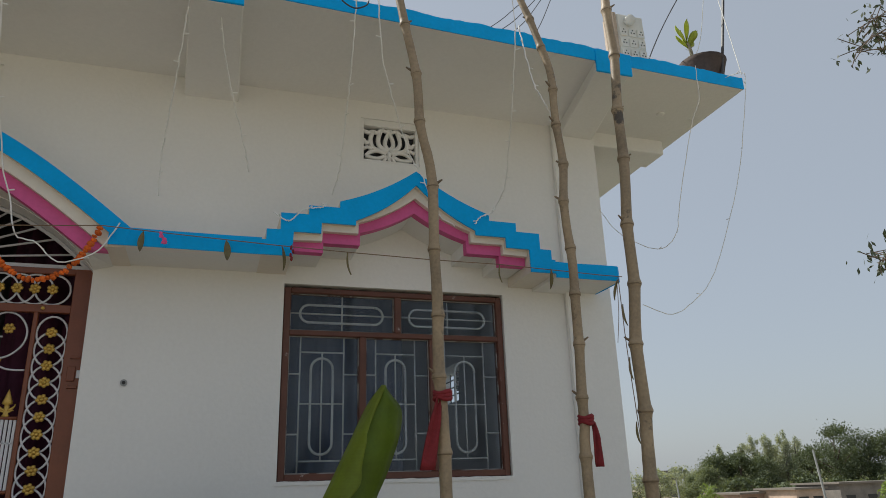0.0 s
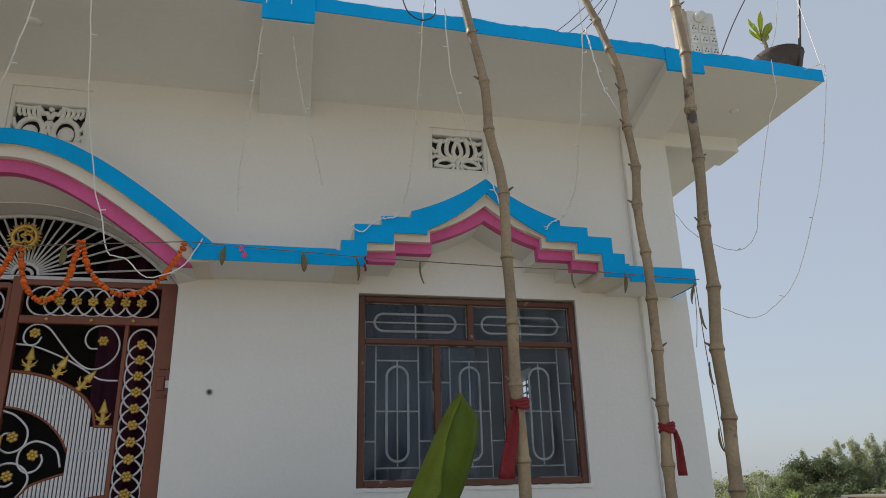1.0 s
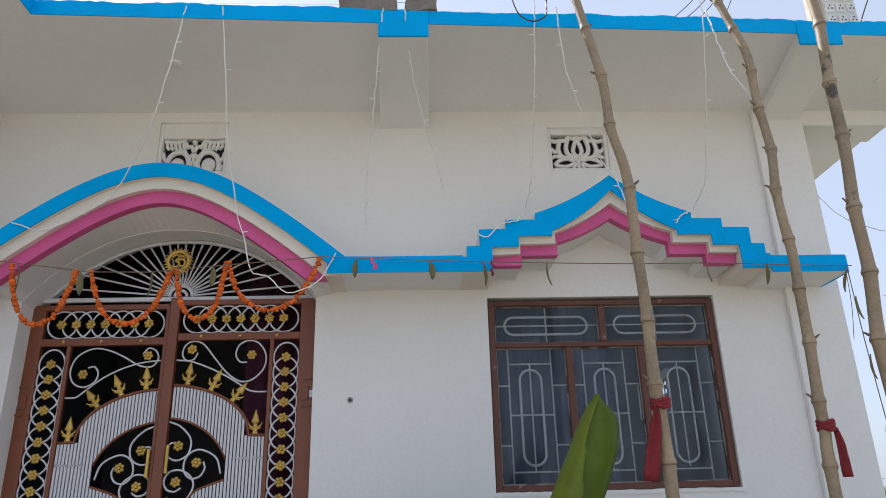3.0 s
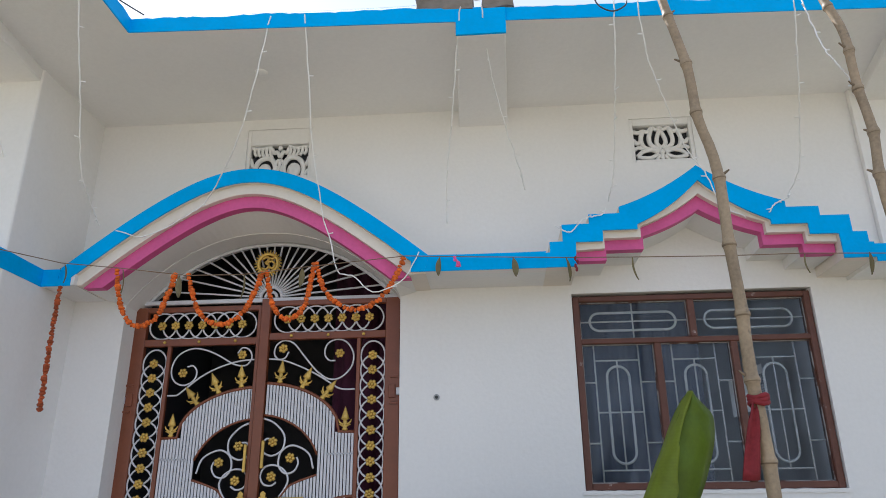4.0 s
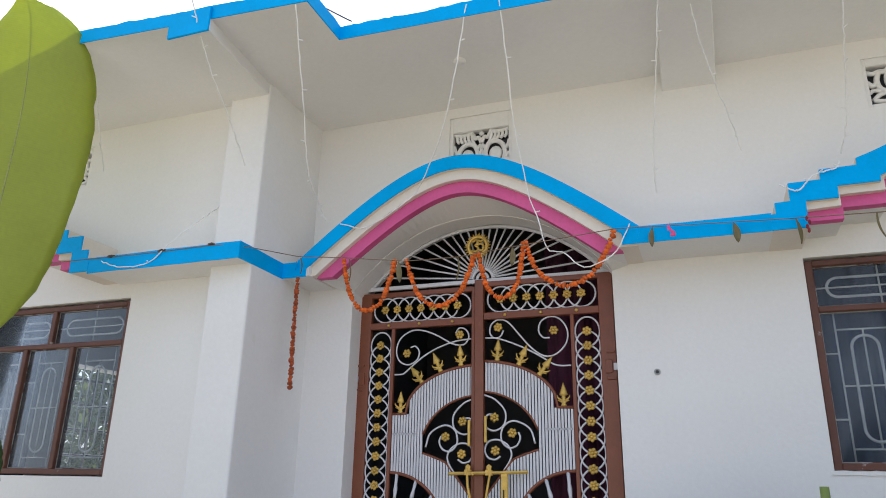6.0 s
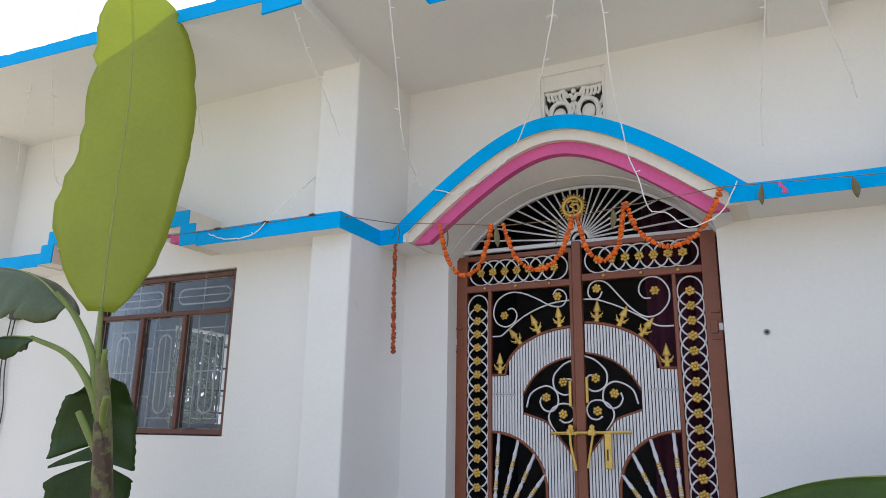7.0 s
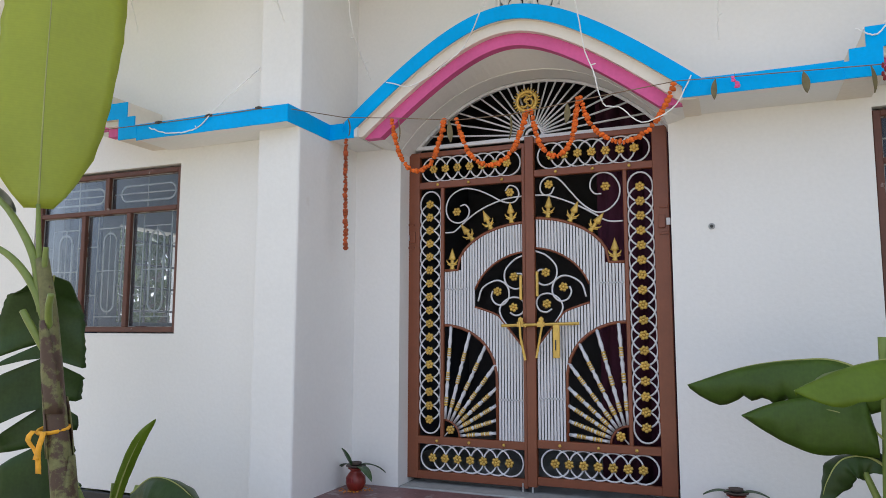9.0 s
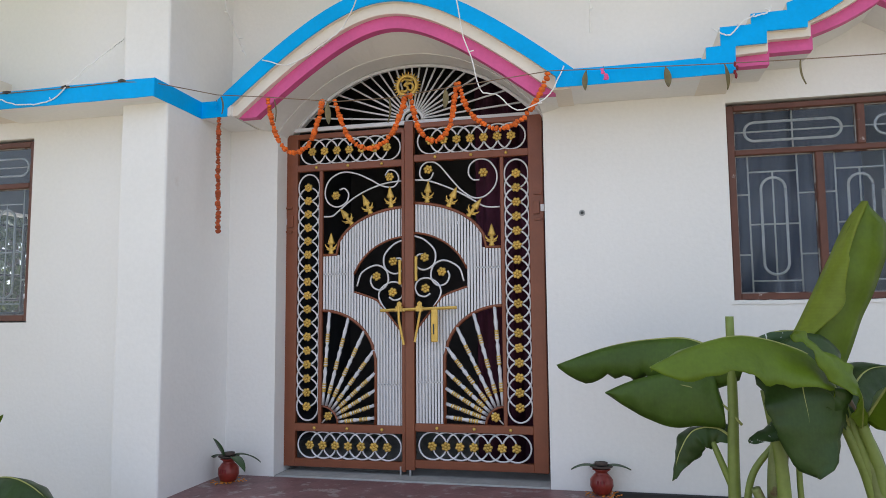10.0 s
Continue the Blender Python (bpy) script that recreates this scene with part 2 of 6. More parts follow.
def block(name, x0, x1, y0, y1, z0, z1, mat, parent=None, bev=0.004, label=""):
    bm = bmesh.new()
    box(bm, x0, x1, y0, y1, z0, z1)
    if bev:
        bevelled(bm, bev)
    return part(name, bm, mat, parent, label)


def tube(bm, pts, r, sides=6, taper=None, closed=False):
    """A round bar along points. r: radius; taper: function of 0..1 that scales it."""
    pts = [Vector(p) for p in pts]
    n = len(pts)
    rings, up = [], None
    for i, p in enumerate(pts):
        a = pts[(i - 1) % n] if closed or i else p
        b = pts[(i + 1) % n] if closed or i < n - 1 else p
        d = (b - a).normalized()
        if up is None:
            up = d.orthogonal().normalized()
        up = (up - d * up.dot(d)).normalized()
        side = d.cross(up)
        rr = r * (taper(i / (n - 1)) if taper else 1)
        rings.append([bm.verts.new(p + rr * (math.cos(k * math.tau / sides) * up + math.sin(k * math.tau / sides) * side)) for k in range(sides)])
    for i in range(n if closed else n - 1):
        a, b = rings[i], rings[(i + 1) % n]
        for k in range(sides):
            bm.faces.new((a[k], a[(k + 1) % sides], b[(k + 1) % sides], b[k]))
    if not closed:
        bm.faces.new(rings[0][::-1])
        bm.faces.new(rings[-1])
    return bm


def ribbon(bm, outer, inner, y0, y1):
    """A band between two lines of (x, z), as deep as y0 to y1."""
    rows = []
    for (xo, zo), (xi, zi) in zip(outer, inner):
        rows.append([bm.verts.new(c) for c in ((xo, y0, zo), (xi, y0, zi), (xi, y1, zi), (xo, y1, zo))])
    for a, b in zip(rows, rows[1:]):
        for k in range(4):
            bm.faces.new((a[k], b[k], b[(k + 1) % 4], a[(k + 1) % 4]))
    bm.faces.new(rows[0])
    bm.faces.new(rows[-1][::-1])
    return bm


def lathe(bm, prof, sides=14, origin=(0, 0, 0)):
    """Turned shape: prof is a line of (radius, height)."""
    o = Vector(origin)
    rings = [[bm.verts.new(o + Vector((r * math.cos(k * math.tau / sides), r * math.sin(k * math.tau / sides), z))) for k in range(sides)] for r, z in prof]
    for a, b in zip(rings, rings[1:]):
        for k in range(sides):
            bm.faces.new((a[k], a[(k + 1) % sides], b[(k + 1) % sides], b[k]))
    bm.faces.new(rings[0][::-1])
    bm.faces.new(rings[-1])
    return bm


def blob(bm, c, rx, ry, rz, rough=0.0, sub=1, rng=random):
    made = bmesh.ops.create_icosphere(bm, subdivisions=sub, radius=1.0)["verts"]
    for v in made:
        k = 1 + rough * (rng.random() - 0.5)
        v.co = Vector((c[0] + v.co.x * rx * k, c[1] + v.co.y * ry * k, c[2] + v.co.z * rz * k))


def smooth_line(pts, n):
    """Points of a Catmull-Rom line through pts."""
    p = [Vector(q) for q in pts]
    p = [p[0] * 2 - p[1]] + p + [p[-1] * 2 - p[-2]]
    out, m = [], len(p) - 3
    for i in range(n + 1):
        s = min(i / n * m, m - 1e-6)
        k, t = int(s), s - int(s)
        a, b, c, d = p[k:k + 4]
        out.append(0.5 * (2 * b + (c - a) * t + (2 * a - 5 * b + 4 * c - d) * t * t + (3 * b - a - 3 * c + d) * t ** 3))
    return out


def holed_wall(name, x0, x1, z0, z1, y0, y1, holes, mat, label, roughness=0.0):
    """A wall with thickness; the openings (x0, x1, z0, z1) go through it."""
    xs = sorted({x0, x1, *(h[0] for h in holes), *(h[1] for h in holes)})
    zs = sorted({z0, z1, *(h[2] for h in holes), *(h[3] for h in holes)})
    bm = bmesh.new()
    grid = {}

    def vert(i, y, k):
        key = (i, y, k)
        if key not in grid:
            grid[key] = bm.verts.new((xs[i], y, zs[k]))
        return grid[key]

    def solid(i, k):
        if not (0 <= i < len(xs) - 1 and 0 <= k < len(zs) - 1):
            return False
        cx, cz = (xs[i] + xs[i + 1]) / 2, (zs[k] + zs[k + 1]) / 2
        return not any(h[0] < cx < h[1] and h[2] < cz < h[3] for h in holes)

    for i in range(len(xs) - 1):
        for k in range(len(zs) - 1):
            if not solid(i, k):
                continue
            for y in (y0, y1):
                bm.faces.new([vert(i, y, k), vert(i + 1, y, k), vert(i + 1, y, k + 1), vert(i, y, k + 1)])
            for di, dk, e in ((-1, 0, ((i, k), (i, k + 1))), (1, 0, ((i + 1, k), (i + 1, k + 1))), (0, -1, ((i, k), (i + 1, k))), (0, 1, ((i, k + 1), (i + 1, k + 1)))):
                if not solid(i + di, k + dk):
                    (a, b), (c, d) = e
                    bm.faces.new([vert(a, y0, b), vert(c, y0, d), vert(c, y1, d), vert(a, y1, b)])
    ob = part(name, bm, mat)
    return tagged(ob, label, "wall", kind="structure")


# ---------- ground and house shell ----------
bm = bmesh.new()
cuts = [-900, -300, -120, -60, -35, -25, -18, -12, -9, -6, -3, 0, 3, 6, 9, 12, 18, 25, 35, 60, 120, 300, 900]
gv = {(i, j): bm.verts.new((x, y, -0.55 - 1.85 * min(1.0, max(0.0, (math.hypot(x, y) - 9) / 22)) + (0.05 * noise.noise((x * 0.3, y * 0.3, 0)) if abs(x) < 40 and abs(y) < 40 else 0))) for i, x in enumerate(cuts) for j, y in enumerate(cuts)}
for i in range(len(cuts) - 1):
    for j in range(len(cuts) - 1):
        bm.faces.new((gv[i, j], gv[i + 1, j], gv[i + 1, j + 1], gv[i, j + 1]))
tagged(part("ground", bm, SOIL), "bare brown soil yard with patches of green", "ground", kind="structure")

GX0, GX1 = -1.16, 3.85          # gate bay, from the middle pilaster to the corner
ARCH_X, ARCH_SPRING, ARCH_RISE = 0.015, 2.06, 0.425
OPEN0, OPEN1 = -0.80, 0.83
LY = -0.50                      # face of the other wing
WIN = (1.803, 3.114, 0.988, 2.05)
LWIN = (-3.41, -2.12, 0.91, 1.998)
VENT_A, VENT_B, VENT_C = (-0.16, 0.258, 2.85, 3.20), (2.228, 2.605, 2.855, 3.155), (-3.05, -2.68, 2.845, 3.15)

holed_wall("wall_front", GX0, GX1, -0.08, 3.305, 0.0, 0.23, [(OPEN0, OPEN1, -0.08, 2.52), WIN, VENT_A, VENT_B], WALL, "white painted plaster wall with gate and window openings")
holed_wall("wall_wing", -4.60, GX0 - 0.01, -0.08, 3.30, LY, LY + 0.23, [LWIN, VENT_C], WALL, "white painted plaster wall of the forward wing")


def arch(x):
    half = (OPEN1 - OPEN0) / 2
    u = min(1.0, abs(x - ARCH_X) / half)
    return ARCH_SPRING + ARCH_RISE * (1 - u ** 2.15) ** 0.92


xs = [OPEN0 + (OPEN1 - OPEN0) * i / 32 for i in range(33)]
bm = ribbon(bmesh.new(), [(x, 2.52) for x in xs], [(x, arch(x)) for x in xs], 0.0, 0.23)
tagged(part("wall_arch", bm, WALL), "white plaster arch head over the gate opening", "wall", kind="structure")


def pier(name, x0, x1, y0, y1, z1, label):
    bm = bmesh.new()
    box(bm, x0, x1, y0, y1, -0.5, z1)
    bevelled(bm, 0.016 if y0 < -0.1 else 0.006, 3)
    return tagged(part(name, bm, WALL), label, "pilaster", kind="structure")


pier("pilaster_middle", -1.405, -1.12, -0.66, 0.1, 3.30, "white plastered square pilaster beside the gate bay")
pier("pilaster_corner", 3.535, 3.852, -0.035, 0.0, 3.27, "white plastered shallow pilaster at the house corner")
pier("pilaster_wing", -4.80, -4.57, -0.76, 0.0, 3.30, "white plastered pilaster at the end of the wing")

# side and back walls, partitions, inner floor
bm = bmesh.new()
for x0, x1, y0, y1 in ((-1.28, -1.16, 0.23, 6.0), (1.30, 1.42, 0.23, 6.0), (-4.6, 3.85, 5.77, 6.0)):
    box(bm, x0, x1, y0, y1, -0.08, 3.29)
tagged(part("wall_inner", bm, DARKROOM), "inner partition walls, coloured dark for the shade of the rooms", "wall", kind="structure")


def side_wall(name, x, w, hole, label):
    """A wall along y with one opening (y0, y1, z0, z1)."""
    h0, h1, z0, z1 = hole
    bm = bmesh.new()
    ya, yb = (0.002, 5.77) if x > 0 else (-0.18, 5.77)
    for a, b, c, d in ((ya, h0, -0.5, 3.29), (h1, yb, -0.5, 3.29), (h0, h1, -0.5, z0), (h0, h1, z1, 3.29)):
        box(bm, x, x + w, a, b, c, d)
    return tagged(part(name, bm, WALL), label, "wall", kind="structure")


side_wall("wall_east", 3.62, 0.23, (2.30, 3.22, 1.70, 2.05), "white painted plaster side wall of the house")
side_wall("wall_west", -4.60, 0.23, (1.15, 2.1, 1.0, 1.95), "white painted plaster side wall of the wing")
tagged(block("floor_inner", -4.37, 3.62, 0.23, 5.77, -0.2, -0.01, GREYSILL, bev=0), "grey cement floor inside the house", "floor", kind="structure")
# back of the hall: the gloom is in the wall colour
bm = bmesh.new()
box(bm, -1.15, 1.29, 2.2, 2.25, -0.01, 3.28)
tagged(part("wall_hall", bm, GATEROOM), "wall at the back of the entrance hall, its shade put into a dark colour", "wall", kind="structure")


def front(x):
    return -0.935 + 0.036 * (x + 0.5)


def front_wing(x):
    return -1.29 + 0.065 * (x + 0.49)


# roof slab over the gate bay and over the wing
def slab(name, pieces, label):
    """pieces: four-cornered plans that butt against each other."""
    bm = bmesh.new()
    for plan in pieces:
        low = [bm.verts.new((x, y, 3.27)) for x, y in plan]
        top = [bm.verts.new((x, y, 3.352)) for x, y in plan]
        bm.faces.new(low)
        bm.faces.new(top)
        for i in range(4):
            j = (i + 1) % 4
            bm.faces.new((low[i], low[j], top[j], top[i]))
    return tagged(part(name, bm, WALL), label, "roof slab", kind="structure")


slab("roof_slab", [[(-0.49, front(-0.49)), (4.53, front(4.53)), (4.53, 0.0), (-0.49, 0.0)], [(-1.2, 0.0), (4.53, 0.0), (4.53, 6.2), (-1.2, 6.2)]], "white plastered roof slab projecting over the gate bay")
slab("roof_slab_wing", [[(-5.1, front_wing(-5.1)), (-0.49, front_wing(-0.49)), (-0.49, 0.0), (-5.1, 0.0)], [(-5.1, 0.0), (-1.2, 0.0), (-1.2, 6.2), (-5.1, 6.2)]], "white plastered roof slab projecting over the wing")


def fascia(name, a, b, z0, z1, out, seed):
    """Painted edge of the slab with a ragged top, from a to b in plan; out: unit vector away from the house."""
    rng = random.Random(seed)
    a, b, out = Vector((*a, 0)), Vector((*b, 0)), Vector((*out, 0))
    n = max(4, int((b - a).length / 0.03))
    bm = bmesh.new()
    rows = []
    jag = 0.0
    for i in range(n + 1):
        p = a.lerp(b, i / n)
        jag = 0.75 * jag + rng.uniform(-0.005, 0.005)
        rows.append([bm.verts.new(p + o + Vector((0, 0, z))) for o, z in ((out * 0.006, z0), (out * 0.006, z1 + jag), (-out * 0.09, z1 + jag + rng.uniform(-.006, .006)), (-out * 0.09, z0 + 0.03))])
    for r, s in zip(rows, rows[1:]):
        for k in range(4):
            bm.faces.new((r[k], s[k], s[(k + 1) % 4], r[(k + 1) % 4]))
    bm.faces.new(rows[0])
    bm.faces.new(rows[-1][::-1])
    return tagged(part(name, bm, BLUE), "bright blue painted slab edge with a ragged cement top", "fascia", kind="structure")


fascia("fascia_gate", (-0.49, front(-0.49)), (4.53, front(4.53)), 3.267, 3.352, (0, -1), 1)
fascia("fascia_return", (-0.49, front_wing(-0.49)), (-0.49, front(-0.49)), 3.267, 3.352, (1, 0), 2)
fascia("fascia_wing", (-5.1, front_wing(-5.1)), (-0.486, front_wing(-0.486)), 3.267, 3.352, (0, -1), 3)


def beam(name, plan, z0, z1):
    bm = bmesh.new()
    low = [bm.verts.new((x, y, z0 + 0.03 * (y < -0.5))) for x, y in plan]
    top = [bm.verts.new((x, y, z1)) for x, y in plan]
    bm.faces.new(low)
    bm.faces.new(top)
    for i in range(4):
        j = (i + 1) % 4
        bm.faces.new((low[i], low[j], top[j], top[i]))
    bevelled(bm, 0.006)
    return tagged(part(name, bm, WALL), "white plastered cantilever beam under the roof slab", "beam", kind="structure")


beam("beam_middle", [(1.222, -0.868), (1.472, -0.868), (1.49, 0.02), (1.185, 0.02)], 3.152, 3.30)
beam("beam_corner", [(3.455, -0.79), (3.68, -0.785), (3.85, 0.02), (3.60, 0.02)], 3.185, 3.30)
beam("beam_wing", [(-1.32, -1.338), (-1.06, -1.338), (-1.13, -0.64), (-1.39, -0.64)], 3.165, 3.30)
beam("beam_east", [(3.86, 0.0), (4.44, 0.0), (4.44, 0.23), (3.86, 0.23)], 3.165, 3.29)
for name, x0, x1, y, z0 in (("beam_end", 1.218, 1.475, -0.882, 3.184), ("beam_end", 3.45, 3.685, -0.804, 3.196), ("beam_end", -1.325, -1.055, -1.352, 3.184)):
    tagged(block(name, x0, x1, y, y + 0.014, z0, 3.34, BLUE, bev=0.002), "blue painted end of a cantilever beam", "beam", kind="structure")

# plinth, porch, sill
tagged(block("plinth", 1.16, 3.89, -0.022, -0.002, -0.6, -0.002, PLINTH, bev=0.006), "black painted plinth under the white wall", "plinth", kind="structure")
tagged(block("plinth_wing", -4.7, -1.52, LY - 0.022, LY - 0.002, -0.6, -0.09, PLINTH, bev=0.006), "black painted plinth with white streaks", "plinth", kind="structure")
tagged(block("porch", -1.15, 1.155, -1.35, 0.0, -0.6, -0.008, REDFLOOR, bev=0.012), "worn dark red cement porch floor", "porch", kind="structure")
tagged(block("door_sill", OPEN0, OPEN1, 0.0, 0.23, -0.1, -0.002, GREYSILL, bev=0.008), "grey cement sill under the gate", "sill", kind="structure")


# ---------- painted canopies (stepped sun shades) ----------
CY = -0.34                      # front of the gate bay's canopy


def bell(x, d):
    """Arch outline: the point at parameter x, moved inwards by d along the normal."""
    a, b, x0, top = 0.554, 0.5836, 0.006, 2.750
    z = top - a * (math.sqrt(1 + (x / b) ** 2) - 1)
    s = -a * x / (b * b * math.sqrt(1 + (x / b) ** 2))
    k = math.hypot(1, s)
    return (x0 + x + s * d / k, z - d / k)


def bell_line(d, base, n=40):
    """The line moved in by d, ending on the level base at both sides."""
    lo, hi = 0.3, 1.4
    for _ in range(40):
        mid = (lo + hi) / 2
        lo, hi = (mid, hi) if bell(mid, d)[1] > base else (lo, mid)
    return [bell(-lo + 2 * lo * i / n, d) for i in range(n + 1)]


def canopy(name, label):
    return thing(name, (0, 0, 0), label, "sun shade", kind="structure")


arch_canopy = canopy("canopy_arch", "arched plaster sun shade over the gate, banded blue, cream and pink")
part("blue_band", ribbon(bmesh.new(), bell_line(0.0, 2.187), bell_line(0.083, 2.10), CY - 0.004, CY + 0.006), BLUE, arch_canopy, "bright blue painted band")
part("shade_slab", ribbon(bmesh.new(), bell_line(0.001, 2.187), bell_line(0.082, 2.102), CY + 0.006, 0.0), CREAM, arch_canopy)
part("cream_band", ribbon(bmesh.new(), bell_line(0.0825, 2.097), bell_line(0.142, 2.095), CY + 0.03, 0.0), CREAM, arch_canopy, "cream plaster band")
part("pink_band", ribbon(bmesh.new(), bell_line(0.1425, 2.088), bell_line(0.212, 2.088), CY + 0.065, CY + 0.12), PINK, arch_canopy, "pink painted band")
bm = bmesh.new()
rows = []
for i, ((xa, za), (xb, zb)) in enumerate(zip(bell_line(0.1425, 2.09), bell_line(0.208, 2.09))):
    x = OPEN0 + (OPEN1 - OPEN0) * i / 40
    rows.append([bm.verts.new(c) for c in ((xa, CY + 0.12, za), (xb, CY + 0.12, zb), (x, -0.001, arch(x) + 0.004), (xa, -0.001, max(za, arch(x) + 0.02)))])
for r, q in zip(rows, rows[1:]):
    for k in range(4):
        bm.faces.new((r[k], q[k], q[(k + 1) % 4], r[(k + 1) % 4]))
bm.faces.new(rows[0])
bm.faces.new(rows[-1][::-1])
part("soffit", bm, WALL, arch_canopy, "white splayed plaster soffit", smooth=False)


def mirrored(half, cx):
    """An outline from its left half, given as (distance from the middle, height)."""
    return [(cx - u, z) for u, z in half] + [(cx + u, z) for u, z in half[::-1]]


def ogee(u0, z0, z1, n=9, bend=0.38):
    """From (u0, z0) up to the peak (0, z1), hollow and then straight."""
    return [(u0 * (1 - i / n), z0 + (z1 - z0) * ((1 - bend) * (i / n) + bend * (i / n) ** 2.2)) for i in range(n + 1)]


def pediment(name, cx, y, w, label):
    """Stepped window shade with a peak in the middle; w scales its width; y: its front."""
    p = canopy(name, label)
    back = y + 0.34
    e = 0.0015
    out = [(0.835, 2.18), (0.835, 2.181), (0.812, 2.182), (0.812, 2.24), (0.742, 2.24 + e), (0.742, 2.336), (0.597, 2.336 + e), (0.597, 2.390), (0.432, 2.390 + e), (0.432, 2.428)] + ogee(0.432, 2.428, 2.655)[1:]
    inn = [(0.834, 2.10), (0.75, 2.10), (0.676, 2.10), (0.675, 2.19), (0.675 - e, 2.23), (0.675 - 2 * e, 2.235), (0.53, 2.236), (0.53 - e, 2.297), (0.345, 2.298), (0.345 - e, 2.325)] + ogee(0.345, 2.325, 2.568)[1:]
    c_in = [(0.675 - 3 * e, 2.2), (0.52, 2.206), (0.52 - e, 2.262), (0.325, 2.263), (0.325 - e, 2.325)] + ogee(0.325, 2.325, 2.503)[1:]
    p_in = [(0.675 - 4 * e, 2.15), (0.51, 2.15), (0.51 - e, 2.206), (0.31, 2.207), (0.31 - e, 2.28)] + ogee(0.31, 2.28, 2.424)[1:]
    sc = lambda line: [(u * w, z) for u, z in line]
    part("blue_band", ribbon(bmesh.new(), mirrored(sc(out), cx), mirrored(sc(inn), cx), y - 0.004, y + 0.006), BLUE, p, "bright blue painted stepped band")
    part("shade_slab", ribbon(bmesh.new(), mirrored(sc(out), cx), mirrored(sc(inn), cx), y + 0.006, back), CREAM, p)
    part("cream_band", ribbon(bmesh.new(), mirrored(sc(inn[5:]), cx), mirrored(sc(c_in), cx), y + 0.03, back), CREAM, p, "cream plaster stepped band")
    part("pink_band", ribbon(bmesh.new(), mirrored(sc(c_in), cx), mirrored(sc(p_in), cx), y + 0.065, y + 0.12), PINK, p, "pink painted stepped band")
    part("soffit", ribbon(bmesh.new(), mirrored(sc(c_in), cx), mirrored(sc([(u, z + 0.004) for u, z in p_in]), cx), y + 0.12, back), WALL, p)
    return p


def shelf(name, plan, z0, z1, label):
    """A level stretch of sun shade: white underside slab with a blue painted face."""
    s = canopy(name, label)
    bm = bmesh.new()
    low = [bm.verts.new((x, y, z0)) for x, y in plan]
    top = [bm.verts.new((x, y, z1)) for x, y in plan]
    bm.faces.new(low)
    bm.faces.new(top)
    for i in range(len(plan)):
        j = (i + 1) % len(plan)
        bm.faces.new((low[i], low[j], top[j], top[i]))
    bmesh.ops.triangulate(bm, faces=[f for f in bm.faces if len(f.verts) > 4])
    part("shade_slab", bm, WALL, s)
    return s


def face(parent, a, b, z0, z1):
    a, b = Vector((*a, 0)), Vector((*b, 0))
    d = (b - a).normalized()
    out = Vector((d.y, -d.x, 0)) * 0.002
    rng = random.Random(int(a.x * 100))
    bm = bmesh.new()
    n = max(2, int((b - a).length / 0.12))
    rows = []
    for i in range(n + 1):
        p = a.lerp(b, i / n)
        t, u = rng.uniform(-0.002, 0.002), rng.uniform(-0.0015, 0.0015)
        rows.append([bm.verts.new(p + o + Vector((0, 0, z))) for o, z in ((out, z0 + u), (out, z1 + t), (-out * 2, z1 + t + 0.001), (-out * 2, z0 + u))])
    for r, s in zip(rows, rows[1:]):
        for k in range(4):
            bm.faces.new((r[k], s[k], s[(k + 1) % 4], r[(k + 1) % 4]))
    bm.faces.new(rows[0])
    bm.faces.new(rows[-1][::-1])
    return part("blue_face", bm, BLUE, parent, "bright blue painted face")


PX = 2.482
pediment("canopy_window", PX, CY, 1.0, "stepped and peaked plaster window shade in blue, cream and pink")
s = shelf("canopy_level", [(0.93, CY), (PX - 0.834, CY), (PX - 0.834, 0.0), (0.93, 0.0)], 2.103, 2.188, "level plaster sun shade with a blue face")
face(s, (0.93, CY), (PX - 0.834, CY), 2.100, 2.19)
s = shelf("canopy_corner", [(PX + 0.834, CY), (3.725, CY), (3.745, CY + 0.02), (3.745, 0.0), (PX + 0.834, 0.0)], 2.080, 2.168, "level plaster sun shade with a blue face reaching the house corner")
face(s, (PX + 0.834, CY), (3.725, CY), 2.077, 2.17)
face(s, (3.725, CY), (3.745, CY + 0.02), 2.077, 2.17)
face(s, (3.745, CY + 0.02), (3.745, -0.004), 2.077, 2.17)
LCY = -0.785
LPX = -2.99
pediment("canopy_wing_window", LPX, LCY, 0.93, "stepped and peaked plaster window shade in blue, cream and pink")
s = shelf("canopy_return", [(-1.118, CY), (-0.93, CY), (-0.93, 0.0), (-1.118, 0.0)], 2.090, 2.18, "short level sun shade with a blue face beside the pilaster")
face(s, (-1.118, CY), (-0.95, CY), 2.085, 2.18)
s = shelf("canopy_wing_level", [(LPX + 0.775, LCY), (-1.118, LCY), (-1.118, -0.30), (LPX + 0.775, -0.30)], 2.090, 2.18, "level plaster sun shade with a blue face stepping round the pilaster")
face(s, (LPX + 0.775, LCY), (-1.118, LCY), 2.085, 2.183)
face(s, (-1.118, LCY), (-1.118, CY), 2.085, 2.183)
s = shelf("canopy_wing_end", [(-4.8, LCY), (LPX - 0.776, LCY), (LPX - 0.775, -0.38), (-4.8, -0.38)], 2.090, 2.18, "level plaster sun shade with a blue face at the wing's end")
face(s, (-4.8, LCY), (LPX - 0.776, LCY), 2.085, 2.183)


# ---------- gate ----------
gate = thing("iron_gate", (0.0, 0.14, 0.0), "closed brown double iron gate with white scrollwork and gold ornaments", "gate")
GW, GH0, GH1 = 0.812, 0.035, 2.09


